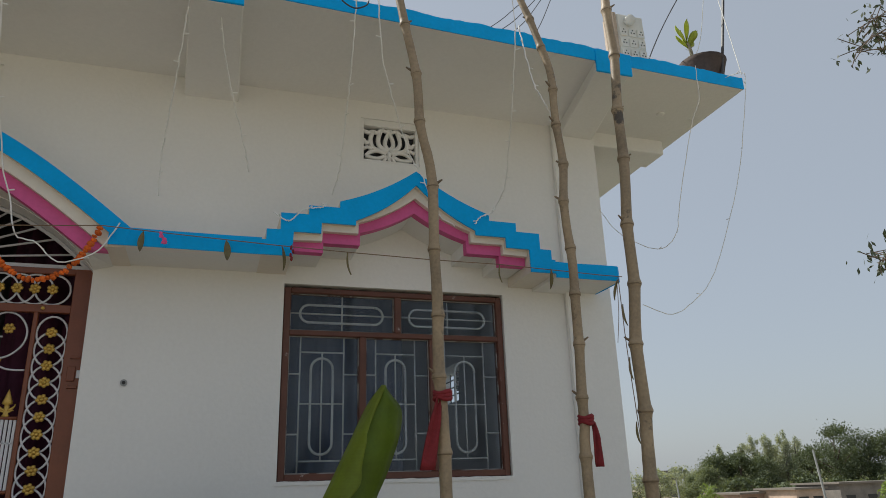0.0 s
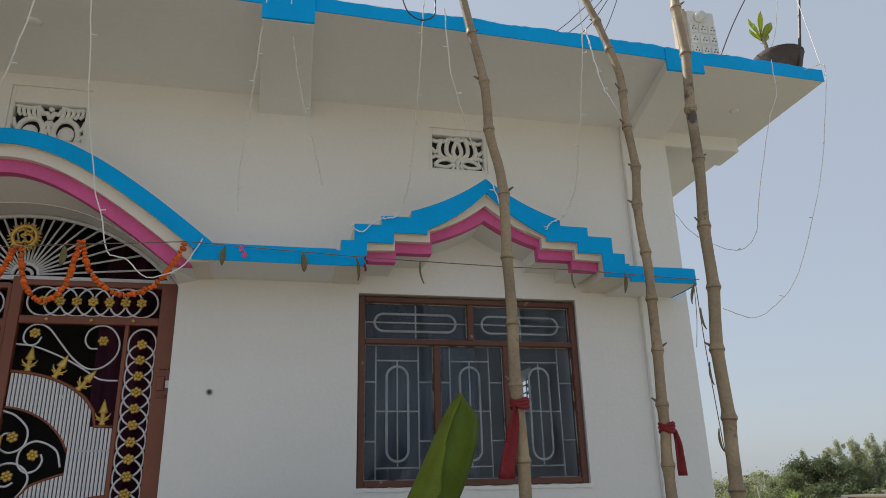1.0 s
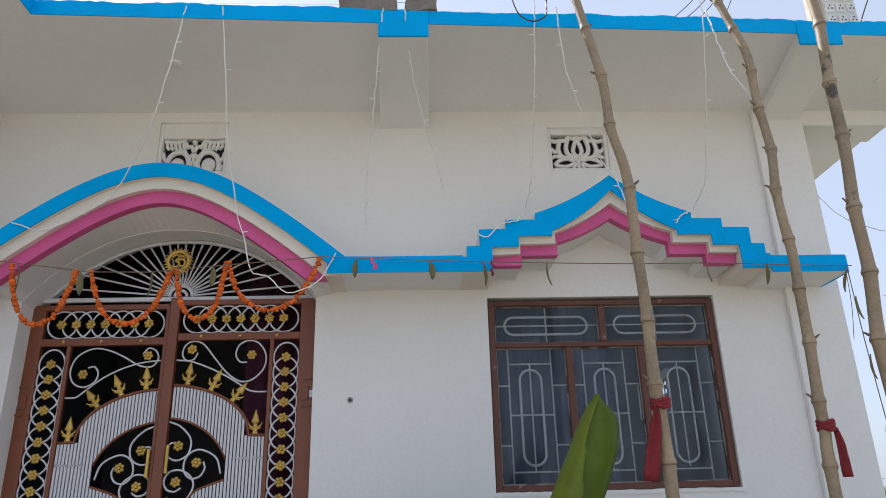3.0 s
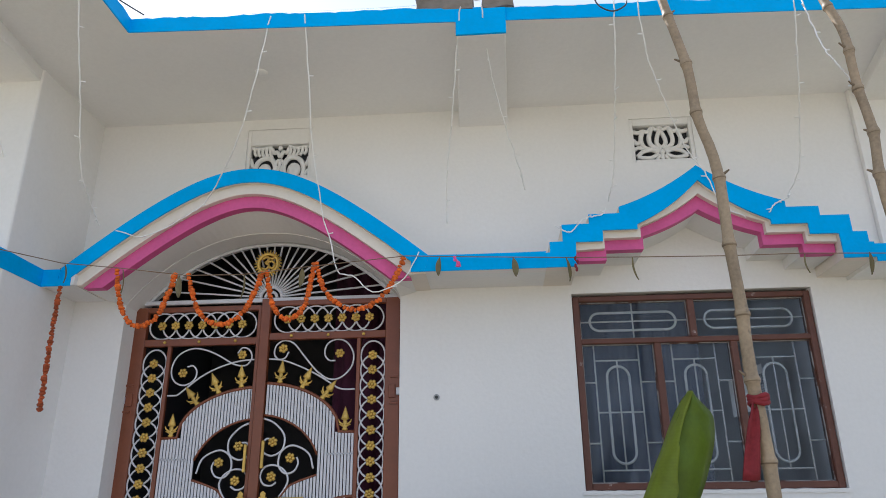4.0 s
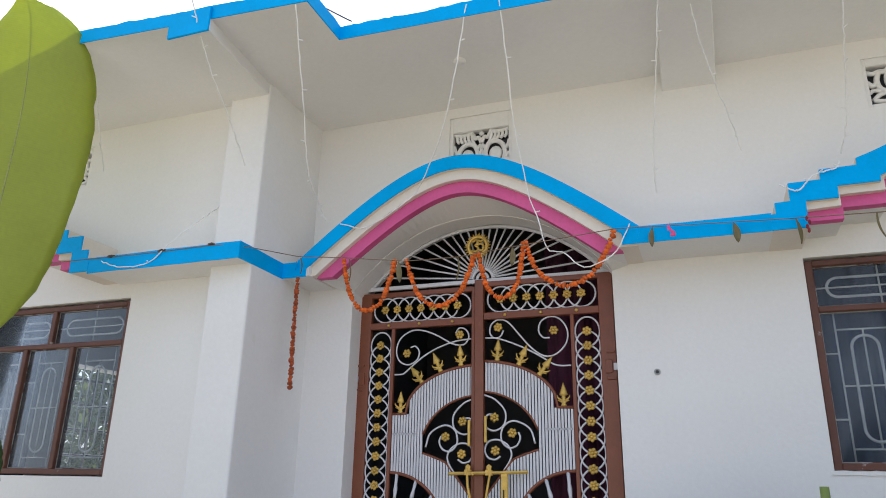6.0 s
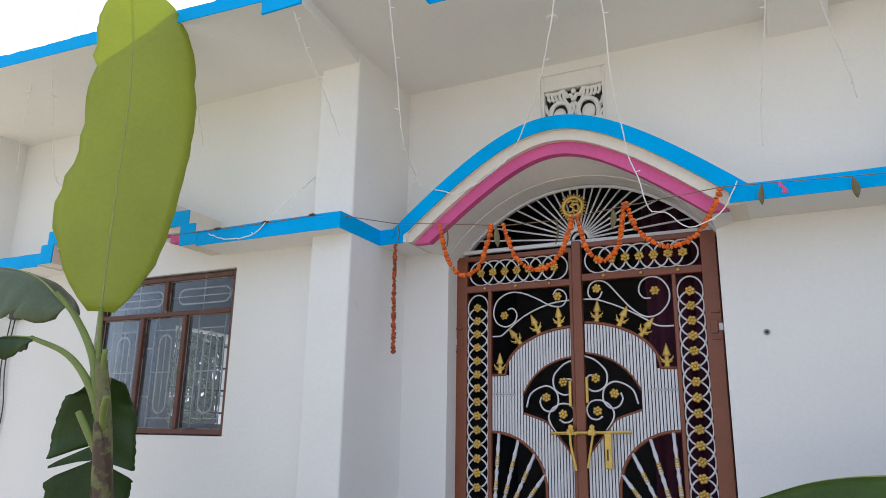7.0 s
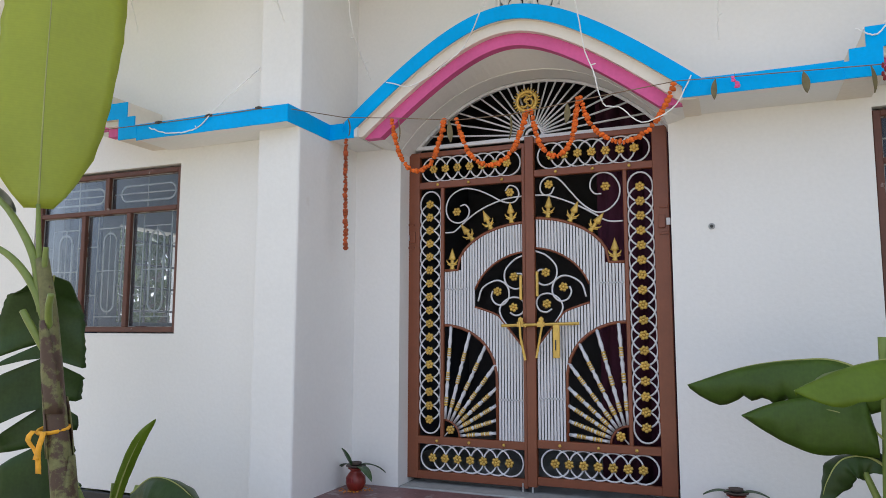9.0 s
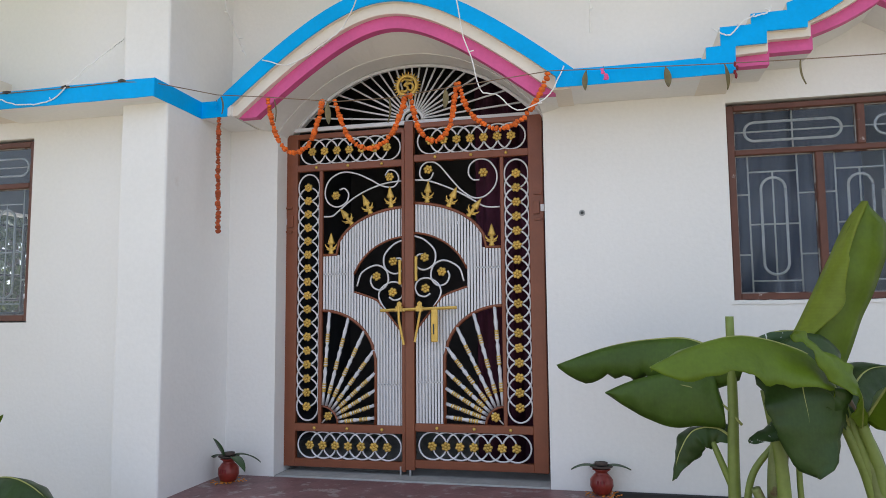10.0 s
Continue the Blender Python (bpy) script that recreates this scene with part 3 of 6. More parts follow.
def unit_cube(mat):
    bm = bmesh.new()
    box(bm, -0.5, 0.5, -0.5, 0.5, -0.5, 0.5)
    ob = part("bar", bm, mat)
    return ob


def flower_mesh(parent, at):
    bm = bmesh.new()
    for k in range(6):
        a = k * math.tau / 6
        blob(bm, (0.0175 * math.cos(a), -0.004, 0.0175 * math.sin(a)), 0.0125, 0.007, 0.0125)
    blob(bm, (0, -0.009, 0), 0.0105, 0.008, 0.0105)
    ob = part("flower", bm, GOLD, parent, "gold painted cast flower", smooth=True)
    ob.location = at
    return ob


def ring_mesh(parent, rx, rz, at, name="ring"):
    bm = tube(bmesh.new(), [(rx * math.cos(k * math.tau / 22), 0, rz * math.sin(k * math.tau / 22)) for k in range(22)], 0.0055, 6, closed=True)
    ob = part(name, bm, IRONWHITE, parent, "white painted iron ring", smooth=True)
    ob.location = at
    return ob


def finial_mesh(parent):
    """Gold spear head with side curls, upright, foot at the origin."""
    bm = lathe(bmesh.new(), [(0.014, 0.0), (0.018, 0.009), (0.011, 0.016), (0.019, 0.025), (0.011, 0.034), (0.013, 0.052), (0.010, 0.058), (0.025, 0.064), (0.021, 0.078), (0.012, 0.104), (0.0015, 0.134)], 8)
    for v in bm.verts:
        v.co.y *= 0.6
    for sgn in (-1, 1):
        tube(bm, [(sgn * 0.006, 0, 0.030), (sgn * 0.017, -0.002, 0.036), (sgn * 0.027, -0.003, 0.043), (sgn * 0.034, -0.003, 0.052), (sgn * 0.037, -0.002, 0.063)], 0.0075, 5, taper=lambda t: 1.15 - 0.8 * t)
        tube(bm, [(sgn * 0.005, -0.002, 0.028), (sgn * 0.018, -0.003, 0.027), (sgn * 0.028, -0.003, 0.033), (sgn * 0.033, -0.002, 0.031)], 0.0055, 5, taper=lambda t: 1.1 - 0.6 * t)
    return part("finial", bm, GOLD, parent, "gold painted spear finial", smooth=True)


def baluster_mesh(parent):
    """White turned rod of unit length along z."""
    prof = [(0.0085, 0.0), (0.0085, 0.10)]
    for k in (0.16, 0.40, 0.64):
        prof += [(0.007, k), (0.012, k + 0.03), (0.0085, k + 0.14), (0.012, k + 0.20)]
    prof += [(0.0085, 0.90), (0.0095, 1.0)]
    return part("rod", lathe(bmesh.new(), prof, 8), IRONWHITE, parent, "white turned iron rod", smooth=True)


def leaf_outline_top(u):
    """Upper edge of the white bars, by distance from the middle."""
    if u > 0.455:
        return 1.318
    return 1.315 + 0.285 * math.sqrt(max(0.0, 1 - (u / 0.475) ** 2)) ** 1.0


def eye_top(u):
    return 1.085 + 0.335 * math.sqrt(max(0.0, 1 - (u / 0.375) ** 2)) if u < 0.36 else None


def eye_low(u):
    """Lower edge of the dark fan in the middle: outward arc, then down to the stem."""
    if u < 0.2:
        return 0.775 + 0.255 * (u / 0.2) ** 0.95
    return 1.03 + 0.06 * ((u - 0.2) / 0.16) ** 0.8


def fan_top(u):
    """Upper edge of the lower quarter fan; None between stem and fan."""
    if u < 0.215:
        return None
    return 0.655 + 0.32 * math.sqrt(max(0.0, 1 - ((0.56 - u) / 0.345) ** 2))


proto = {}


def gate_leaf(sgn):
    leaf = new("gate_leaf")
    leaf.parent = gate
    leaf["label"] = "brown iron gate leaf with white bars and gold flowers"
    X = lambda u: sgn * u

    def bar(name, u0, u1, z0, z1, depth=0.036, mat=GATEBROWN, bev=0.003, y=0.0, label=""):
        bm = bmesh.new()
        a, b = sorted((X(u0), X(u1)))
        box(bm, a, b, y - depth / 2, y + depth / 2, z0, z1)
        if bev:
            bevelled(bm, bev)
        return part(name, bm, mat, leaf, label)

    def line(name, pts, r, mat=GATEBROWN, label="", y=0.0):
        return part(name, tube(bmesh.new(), [(X(p[0]), y, p[-1]) for p in pts], r, 6), mat, leaf, label, smooth=True)

    if sgn > 0:
        bar("stile", -0.022, 0.034, GH0 - 0.012, GH1 + 0.014, 0.040)
    else:
        bar("stile", 0.024, 0.046, GH0 - 0.008, GH1 - 0.004)
    bar("stile", 0.728, GW, GH0, GH1)
    bar("rail", 0.036, 0.73, 2.058, GH1, 0.034)
    bar("rail", 0.036, 0.73, GH0, 0.082, 0.034)
    bar("rail", 0.036, 0.73, 1.850, 1.893, 0.034)
    bar("rail", 0.036, 0.73, 0.245, 0.292, 0.034)
    bar("stile", 0.560, 0.582, 0.29, 1.852, 0.028)
    for z in (1.872, 0.268):
        for u in (0.17, 0.39, 0.60):
            if "knob" not in proto:
                bm = bmesh.new()
                blob(bm, (0, 0, 0), 0.010, 0.008, 0.010, sub=2)
                proto["knob"] = part("knob", bm, GOLD, leaf, "small brass knob", smooth=True)
                proto["knob"].location = (X(u), -0.022, z)
            else:
                shared("knob", proto["knob"], pose(X(u), -0.022, z), leaf)["label"] = "small brass knob"
    # chains of rings with a flower at each crossing
    flowers = []
    for z, hz in ((1.975, 0.080), (0.164, 0.079)):
        for i in range(7):
            u = 0.385 + 0.082 * (i - 3)
            flowers.append((u, z))
            key = ("ring_h", z)
            if key not in proto:
                proto[key] = ring_mesh(leaf, 0.083, hz, (X(u), 0, z))
            else:
                shared("ring", proto[key], pose(X(u), 0, z), leaf)["label"] = "white painted iron ring"
    for i in range(17):
        z = 1.07 + 0.0846 * (i - 8)
        flowers.append((0.655, z))
        if "ring_v" not in proto:
            proto["ring_v"] = ring_mesh(leaf, 0.071, 0.086, (X(0.655), 0, z))
        else:
            shared("ring", proto["ring_v"], pose(X(0.655), 0, z), leaf)["label"] = "white painted iron ring"
    # curved brown flats
    us = [0.036 + (0.455 - 0.036) * i / 16 for i in range(17)]
    line("curved_flat", [(u, leaf_outline_top(u)) for u in us] + [(0.47, 1.32), (0.562, 1.318)], 0.010)
    line("curved_flat", [(u, eye_top(u)) for u in [0.036 + 0.318 * i / 14 for i in range(15)]], 0.007)
    line("curved_flat", [(u, eye_low(u)) for u in [0.355 - 0.155 * i / 8 for i in range(9)]], 0.007)
    line("curved_flat", [(u, eye_low(u)) for u in [0.2 - 0.164 * i / 8 for i in range(9)]], 0.007)
    line("curved_flat", [(0.562, 0.975)] + [(u, fan_top(u)) for u in [0.55 - 0.334 * i / 16 for i in range(17)]] + [(0.215, 0.6), (0.215, 0.29)], 0.010)
    # white vertical bars
    def white(u, z0, z1):
        if z1 - z0 < 0.012:
            return
        ob = new("bar", proto["bar"].data)
        ob.parent = leaf
        ob.matrix_basis = Matrix.LocRotScale((X(u), 0.002, (z0 + z1) / 2), None, (0.0128, 0.010, z1 - z0))
    count = 28
    for i in range(count):
        u = 0.048 + (0.550 - 0.048) * i / (count - 1)
        top, low = leaf_outline_top(u), fan_top(u) or 0.29
        et, el = eye_top(u), eye_low(u) if u < 0.36 else None
        if et is None:
            white(u, low, top)
        else:
            white(u, et, top)
            white(u, low, el)
    for z, u0, u1 in ((1.20, 0.40, 0.555), (0.53, 0.045, 0.205)):
        bar("tie_bar", u0, u1, z - 0.004, z + 0.004, 0.006, IRONWHITE, 0)
    # upper scrolls, two on each leaf, and the rail that carries them
    if sgn > 0:
        sweep = [(0.04, 1.740), (0.12, 1.732), (0.22, 1.696), (0.32, 1.648), (0.40, 1.600), (0.455, 1.565), (0.50, 1.555), (0.555, 1.555)]
    else:
        sweep = [(0.04, 1.762), (0.15, 1.752), (0.27, 1.715), (0.37, 1.662), (0.45, 1.598), (0.49, 1.566), (0.51, 1.560), (0.555, 1.560)]
    line("scroll", [(p.x, p.z) for p in smooth_line([(a, 0, b) for a, b in sweep], 24)], 0.0052, IRONWHITE, "white iron scroll")
    curl = [(0.155, 1.765), (0.135, 1.728), (0.095, 1.722), (0.070, 1.755), (0.080, 1.805), (0.125, 1.832), (0.185, 1.812), (0.255, 1.730), (0.325, 1.650), (0.400, 1.600), (0.470, 1.608), (0.530, 1.668), (0.540, 1.745), (0.500, 1.812), (0.440, 1.832), (0.385, 1.805), (0.370, 1.750), (0.395, 1.710), (0.435, 1.706)]
    curl = [(a, b + 0.016) for a, b in curl]
    if sgn < 0:
        curl = [(0.155, 1.800), (0.128, 1.833), (0.085, 1.818), (0.068, 1.772), (0.100, 1.728), (0.170, 1.735), (0.265, 1.788), (0.355, 1.826), (0.440, 1.834), (0.520, 1.790), (0.548, 1.712), (0.525, 1.645), (0.465, 1.618), (0.408, 1.645), (0.392, 1.695), (0.418, 1.732), (0.452, 1.726)]
    line("scroll", [(p.x, p.z) for p in smooth_line([(a, 0, b) for a, b in curl], 70)], 0.0052, IRONWHITE, "white iron scroll")
    flowers += [(0.125, 1.798), (0.462, 1.762)] if sgn > 0 else [(0.122, 1.788), (0.470, 1.688)]
    # three scrolls in the dark fan
    for pts in (
            [(0.034, 1.400), (0.100, 1.372), (0.160, 1.305), (0.154, 1.228), (0.098, 1.194), (0.048, 1.212), (0.038, 1.252), (0.056, 1.284), (0.088, 1.286)],
            [(0.335, 1.122), (0.304, 1.205), (0.215, 1.248), (0.150, 1.217), (0.136, 1.147), (0.174, 1.100), (0.224, 1.108), (0.248, 1.150), (0.238, 1.185)],
            [(0.150, 0.975), (0.182, 1.02), (0.196, 1.068), (0.172, 1.115), (0.118, 1.143), (0.062, 1.134), (0.038, 1.090), (0.056, 1.046), (0.098, 1.034), (0.130, 1.052)]):
        line("scroll", [(p.x, p.z) for p in smooth_line([(a, 0, b) for a, b in pts], 44)], 0.0058, IRONWHITE, "white iron scroll")
    flowers += [(0.100, 1.268), (0.205, 1.180), (0.104, 1.082)]
    # finials standing on the upper curve
    for u, lean in ((0.115, 4), (0.245, 24), (0.365, 38), (0.505, 0)):
        z = leaf_outline_top(u) + 0.006
        m = pose(X(u), -0.004, z, 0, sgn * lean, 0)
        if "finial" not in proto:
            proto["finial"] = finial_mesh(leaf)
            proto["finial"].matrix_basis = m
        else:
            shared("finial", proto["finial"], m, leaf)["label"] = "gold painted spear finial"
    # quarter fan of turned rods
    cu, cz = 0.562, 0.29
    line("curved_flat", [(cu - 0.105 * math.cos(radians(a)), cz + 0.105 * math.sin(radians(a))) for a in range(0, 91, 10)], 0.008)
    flowers.append((cu - 0.048, cz + 0.048))
    line("scroll", [(cu - 0.004, cz + 0.006), (cu - 0.070, cz + 0.074)], 0.005, IRONWHITE, "white iron stem")
    for a in (7, 19, 31, 42, 53, 64, 75, 86):
        c, s_ = math.cos(radians(a)), math.sin(radians(a))
        r = 0.12
        while r < 0.70:
            u, z = cu - r * c, cz + r * s_
            if u <= 0.222 or z >= (fan_top(u) or 0) - 0.004:
                break
            r += 0.004
        m = Matrix.Translation((X(cu - 0.112 * c), 0, cz + 0.112 * s_)) @ Euler((0, radians(-sgn * (90 - a)), 0)).to_matrix().to_4x4() @ Matrix.Diagonal((1.1, 1.1, r - 0.112, 1))
        if "rod" not in proto:
            proto["rod"] = baluster_mesh(leaf)
            rod = proto["rod"]
            rod.matrix_basis = m
        else:
            rod = shared("rod", proto["rod"], m, leaf)
            rod["label"] = "white turned iron rod"
        for k in [g + j * 0.014 / (r - 0.112) for g in ((0.15, 0.42, 0.68) if r > 0.36 else (0.2, 0.6)) for j in range(4)]:
            cm = Matrix.Translation((X(cu - (0.112 + k * (r - 0.112)) * c), 0, cz + (0.112 + k * (r - 0.112)) * s_)) @ Euler((0, radians(-sgn * (90 - a)), 0)).to_matrix().to_4x4()
            if "collar" not in proto:
                proto["collar"] = part("collar", lathe(bmesh.new(), [(0.010, -0.006), (0.0138, -0.003), (0.0138, 0.003), (0.010, 0.006)], 8), GOLD, leaf, "gold painted collar", smooth=True)
                proto["collar"].matrix_basis = cm
            else:
                shared("collar", proto["collar"], cm, leaf)["label"] = "gold painted collar"
    rng = random.Random(5 + sgn)
    for u, z in flowers:
        m = pose(X(u), -0.010, z, 0, rng.uniform(0, 60), 0)
        if "flower" not in proto:
            proto["flower"] = flower_mesh(leaf, (X(u), -0.010, z))
        else:
            shared("flower", proto["flower"], m, leaf)["label"] = "gold painted cast flower"
    bar("handle", 0.044, 0.060, 1.125, 1.275, 0.014, GOLD, 0.003, -0.034, "gold painted pull handle")
    for z in (1.265, 1.135):
        bar("handle_mount", 0.046, 0.058, z - 0.006, z + 0.006, 0.02, GOLD, 0.001, -0.024)
    bar("hinge_plate", 0.752, 0.790, 1.50, 1.575, 0.012, GATEBROWN, 0.002, -0.022)
    for z in (1.62, 1.47):
        bar("hinge_pin", 0.758, 0.806, z - 0.007, z + 0.007, 0.012, GATEBROWN, 0.002, -0.02)
    bar("hinge_stub", 0.796, 0.818, 1.515, 1.555, 0.014, IRONWHITE, 0.002, -0.02, "white daubed hinge stub")
    bar("floor_bolt", 0.0 if sgn > 0 else 0.05, 0.012 if sgn > 0 else 0.062, -0.012, 0.06, 0.012, STEEL, 0.002, -0.012, "bare steel drop bolt")
    return leaf


proto["bar"] = unit_cube(IRONWHITE)
leaf_a = gate_leaf(1)
leaf_a.matrix_basis = pose(0.0, 0.0, 0.009)
proto["bar"].parent = leaf_a
proto["bar"].matrix_basis = Matrix.LocRotScale((0.30, 0.002, 1.47), None, (0.0115, 0.010, 0.02))
leaf_b = gate_leaf(-1)
leaf_b.matrix_basis = pose(0.0, 0.012, -0.010)

latch = new("latch")
latch.parent = gate
latch["label"] = "gold painted sliding bolt with hanging hasps"
for nm, pts, r in (("bolt_rod", [(-0.165, -0.045, 0.962), (0.30, -0.045, 0.975)], 0.0095), ("hasp_arm", [(-0.015, -0.050, 0.955), (-0.052, -0.052, 0.99), (-0.050, -0.05, 0.90), (-0.022, -0.045, 0.76)], 0.008), ("hasp_arm", [(0.085, -0.05, 0.975), (0.068, -0.05, 0.89), (0.045, -0.045, 0.775)], 0.007)):
    part(nm, tube(bmesh.new(), pts, r, 8), GOLD, latch)
bm = bmesh.new()
box(bm, 0.145, 0.185, -0.052, -0.038, 0.775, 0.97)
bevelled(bm, 0.004)
part("hasp_plate", bm, GOLD, latch)
bm = bmesh.new()
box(bm, 0.158, 0.166, -0.0545, -0.052, 0.82, 0.88)
part("key_slot", bm, HOLESHADE, latch, "dark slot")
for x in (-0.05, 0.075):
    bm = bmesh.new()
    box(bm, x - 0.02, x + 0.02, -0.055, -0.03, 0.955, 0.985)
    blob(bm, (x, -0.045, 0.995), 0.018, 0.008, 0.022)
    part("bolt_bracket", bm, GOLD, latch)

# fanlight over the gate
fan = thing("fanlight_grille", (0.0, 0.16, 2.10), "half-round white iron sunburst grille over the gate", "grille")
cx, cz = 0.018 - 0.0, 0.03
bm = bmesh.new()
box(bm, OPEN0 + 0.02, OPEN1 - 0.02, -0.012, 0.012, 0.0, 0.026)
bevelled(bm, 0.003)
part("base_bar", bm, IRONWHITE, fan)
part("rim", tube(bmesh.new(), [(x, 0.0, max(0.02, arch(x) - 2.10 - 0.014)) for x in [OPEN0 + 0.06 + (OPEN1 - OPEN0 - 0.12) * i / 40 for i in range(41)]], 0.012, 6), IRONWHITE, fan, smooth=True)
for r in (0.035, 0.065):
    part("hub_ring", tube(bmesh.new(), [(cx + r * math.cos(radians(a)), 0, cz + r * math.sin(radians(a))) for a in range(0, 181, 12)], 0.010, 6), IRONWHITE, fan, smooth=True)
for k in range(21):
    a = radians(5 + 170 * k / 20)
    r = 0.08
    while r < 1.0 and cz + r * math.sin(a) < arch(cx + r * math.cos(a)) - 2.10 - 0.012 and abs(cx + r * math.cos(a)) < 0.78:
        r += 0.005
    part("ray", tube(bmesh.new(), [(cx + 0.06 * math.cos(a), 0, cz + 0.06 * math.sin(a)), (cx + r * math.cos(a), 0, cz + r * math.sin(a))], 0.0062, 5), IRONWHITE, fan, smooth=True)
emblem = new("sun_emblem")
emblem.parent = fan
emblem.location = (0.0, -0.05, 0.232)
emblem.scale = (0.82, 0.82, 0.82)
emblem["label"] = "gold painted toothed sun emblem"
bm = bmesh.new()
tube(bm, [(0.073 * math.cos(k * math.tau / 28), 0, 0.073 * math.sin(k * math.tau / 28)) for k in range(28)], 0.014, 6, closed=True)
part("toothed_ring", bm, GOLD, emblem, smooth=True)
for k in range(26):
    a = k * math.tau / 26
    part("tooth", tube(bmesh.new(), [(0.080 * math.cos(a), 0, 0.080 * math.sin(a)), (0.106 * math.cos(a), 0, 0.106 * math.sin(a))], 0.009, 5, taper=lambda t: 1.0 - 0.7 * t), GOLD, emblem)
for pts in ([(-0.045, 0.03), (-0.01, 0.05), (0.005, 0.025), (-0.02, 0.005), (0.008, -0.015), (-0.01, -0.045), (-0.045, -0.035)], [(-0.005, 0.005), (0.03, 0.015), (0.05, -0.01), (0.035, -0.04), (0.01, -0.03)], [(0.005, 0.045), (0.03, 0.035), (0.052, 0.05)]):
    part("ornament", tube(bmesh.new(), smooth_line([(a, -0.004, b) for a, b in pts], 18), 0.0095, 6), GOLD, emblem, smooth=True)

# cloth behind the gate
def hanging_cloth(name, x0, x1, y, z0, z1, mat, folds, label, depth=0.03):
    bm = bmesh.new()
    n, rows = int((x1 - x0) / 0.02), []
    for i in range(n + 1):
        x = x0 + (x1 - x0) * i / n
        off = depth * math.sin(folds * math.tau * i / n) + 0.3 * depth * math.sin(2.7 * folds * i / n * math.tau + 1)
        rows.append([bm.verts.new((x, y + off, z0)), bm.verts.new((x, y + off * 0.8, z1))])
    for a, b in zip(rows, rows[1:]):
        bm.faces.new((a[0], b[0], b[1], a[1]))
    ob = part(name, bm, mat, smooth=True)
    sol = ob.modifiers.new("thickness", "SOLIDIFY")
    sol.thickness = 0.004
    return tagged(ob, label, "curtain")


hanging_cloth("door_curtain", 0.36, 0.98, 0.42, 0.03, 2.5, CURTAIN, 5, "dark maroon cloth curtain hanging inside the gate")


# ---------- windows ----------
def window(name, x0, x1, z0, z1, y, label):
    """Three casements under two toplights in a worn brown frame with an iron grille behind the glass."""
    w = thing(name, (x0, y, z0), label, "window", kind="structure")
    W_, H_ = x1 - x0, z1 - z0
    zt = H_ * 0.745
    f = 0.04

    def bar(nm, a, b, c, d, y0=0.018, y1=0.085, mat=WOOD, bev=0.004, par=w):
        return block(nm, a, b, y0, y1, c, d, mat, par, bev)

    bar("frame", 0.004, f, 0.006, H_ - 0.014)
    bar("frame", W_ - f, W_ - 0.004, 0.006, H_ - 0.014)
    bar("frame", f, W_ - f, H_ - 0.045, H_ - 0.014)
    bar("frame", f, W_ - f, 0.008, 0.042)
    bar("transom", f, W_ - f, zt - 0.016, zt + 0.014)
    bar("mullion", W_ / 2 - 0.019, W_ / 2 + 0.019, zt + 0.014, H_ - 0.045)
    third = (W_ - 2 * f) / 3
    for k in (1, 2):
        bar("mullion", f + third * k - 0.019, f + third * k + 0.019, 0.042, zt - 0.016)
    cells = [(f, W_ / 2 - 0.019, zt + 0.014, H_ - 0.045, 0), (W_ / 2 + 0.019, W_ - f, zt + 0.014, H_ - 0.045, 0)]
    for k in range(3):
        a = f + third * k + (0.019 if k else 0)
        b = f + third * (k + 1) - (0.019 if k < 2 else 0)
        cells.append((a, b, 0.042, zt - 0.016, 1))
    for a, b, c, d, tall in cells:
        pane = block("pane", a, b, 0.046, 0.050, c, d, GLASS, w, 0, "dusty glass pane")
        pane.visible_shadow = False
        # smeared putty along the pane's edges
        bm = bmesh.new()
        rim = [[bm.verts.new((u, y_, v)) for u, v in ((a + k, c + k), (b - k, c + k), (b - k, d - k), (a + k, d - k))] for k, y_ in ((0.0, 0.0455), (0.0, 0.043), (0.006, 0.043), (0.006, 0.0455))]
        for r_, s_ in zip(rim, rim[1:] + rim[:1]):
            for k in range(4):
                bm.faces.new((r_[k], r_[(k + 1) % 4], s_[(k + 1) % 4], s_[k]))
        part("putty", bm, PUTTY, w, "whitish putty smears")
        g = new("grille")
        g.parent = w
        g["label"] = "pale painted iron grille"

        def rod(pts, r=0.0048):
            part("grille_bar", tube(bmesh.new(), [(p, 0.073, q) for p, q in pts], r, 5), GRILLE, g, smooth=True)
        m, h = (a + b) / 2, (c + d) / 2
        wd, ht = b - a, d - c
        if tall:
            l0, l1 = a + 0.175 * wd, b - 0.205 * wd
            m = (l0 + l1) / 2
            t0, t1 = c + 0.09 * ht, d - 0.115 * ht
            rod([(l0, c), (l0, d)])
            rod([(l1, c), (l1, d)])
            rod([(l0, t0), (l1, t0)])
            rod([(l0, t1), (l1, t1)])
            rod([(l0, h), (l1, h)])
            for z in (c + 0.28 * ht, d - 0.28 * ht):
                rod([(a, z), (l0, z)])
                rod([(l1, z), (b, z)])
            rod([(m, t0), (m, t1)])
            rx, zc0, zc1 = 0.155 * wd, t0 + 0.045 * ht + 0.155 * wd, t1 - 0.045 * ht - 0.155 * wd
            rod([(m + rx * math.cos(radians(k)), zc1 + rx * math.sin(radians(k))) for k in range(0, 181, 15)] + [(m + rx * math.cos(radians(k)), zc0 + rx * math.sin(radians(k))) for k in range(180, 361, 15)] + [(m + rx, zc1)], 0.0075)
        else:
            rod([(a, h), (b, h)])
            rod([(m, c), (m, d)])
            rz, xc0, xc1 = 0.24 * ht, a + 0.10 * wd + 0.24 * ht, b - 0.10 * wd - 0.24 * ht
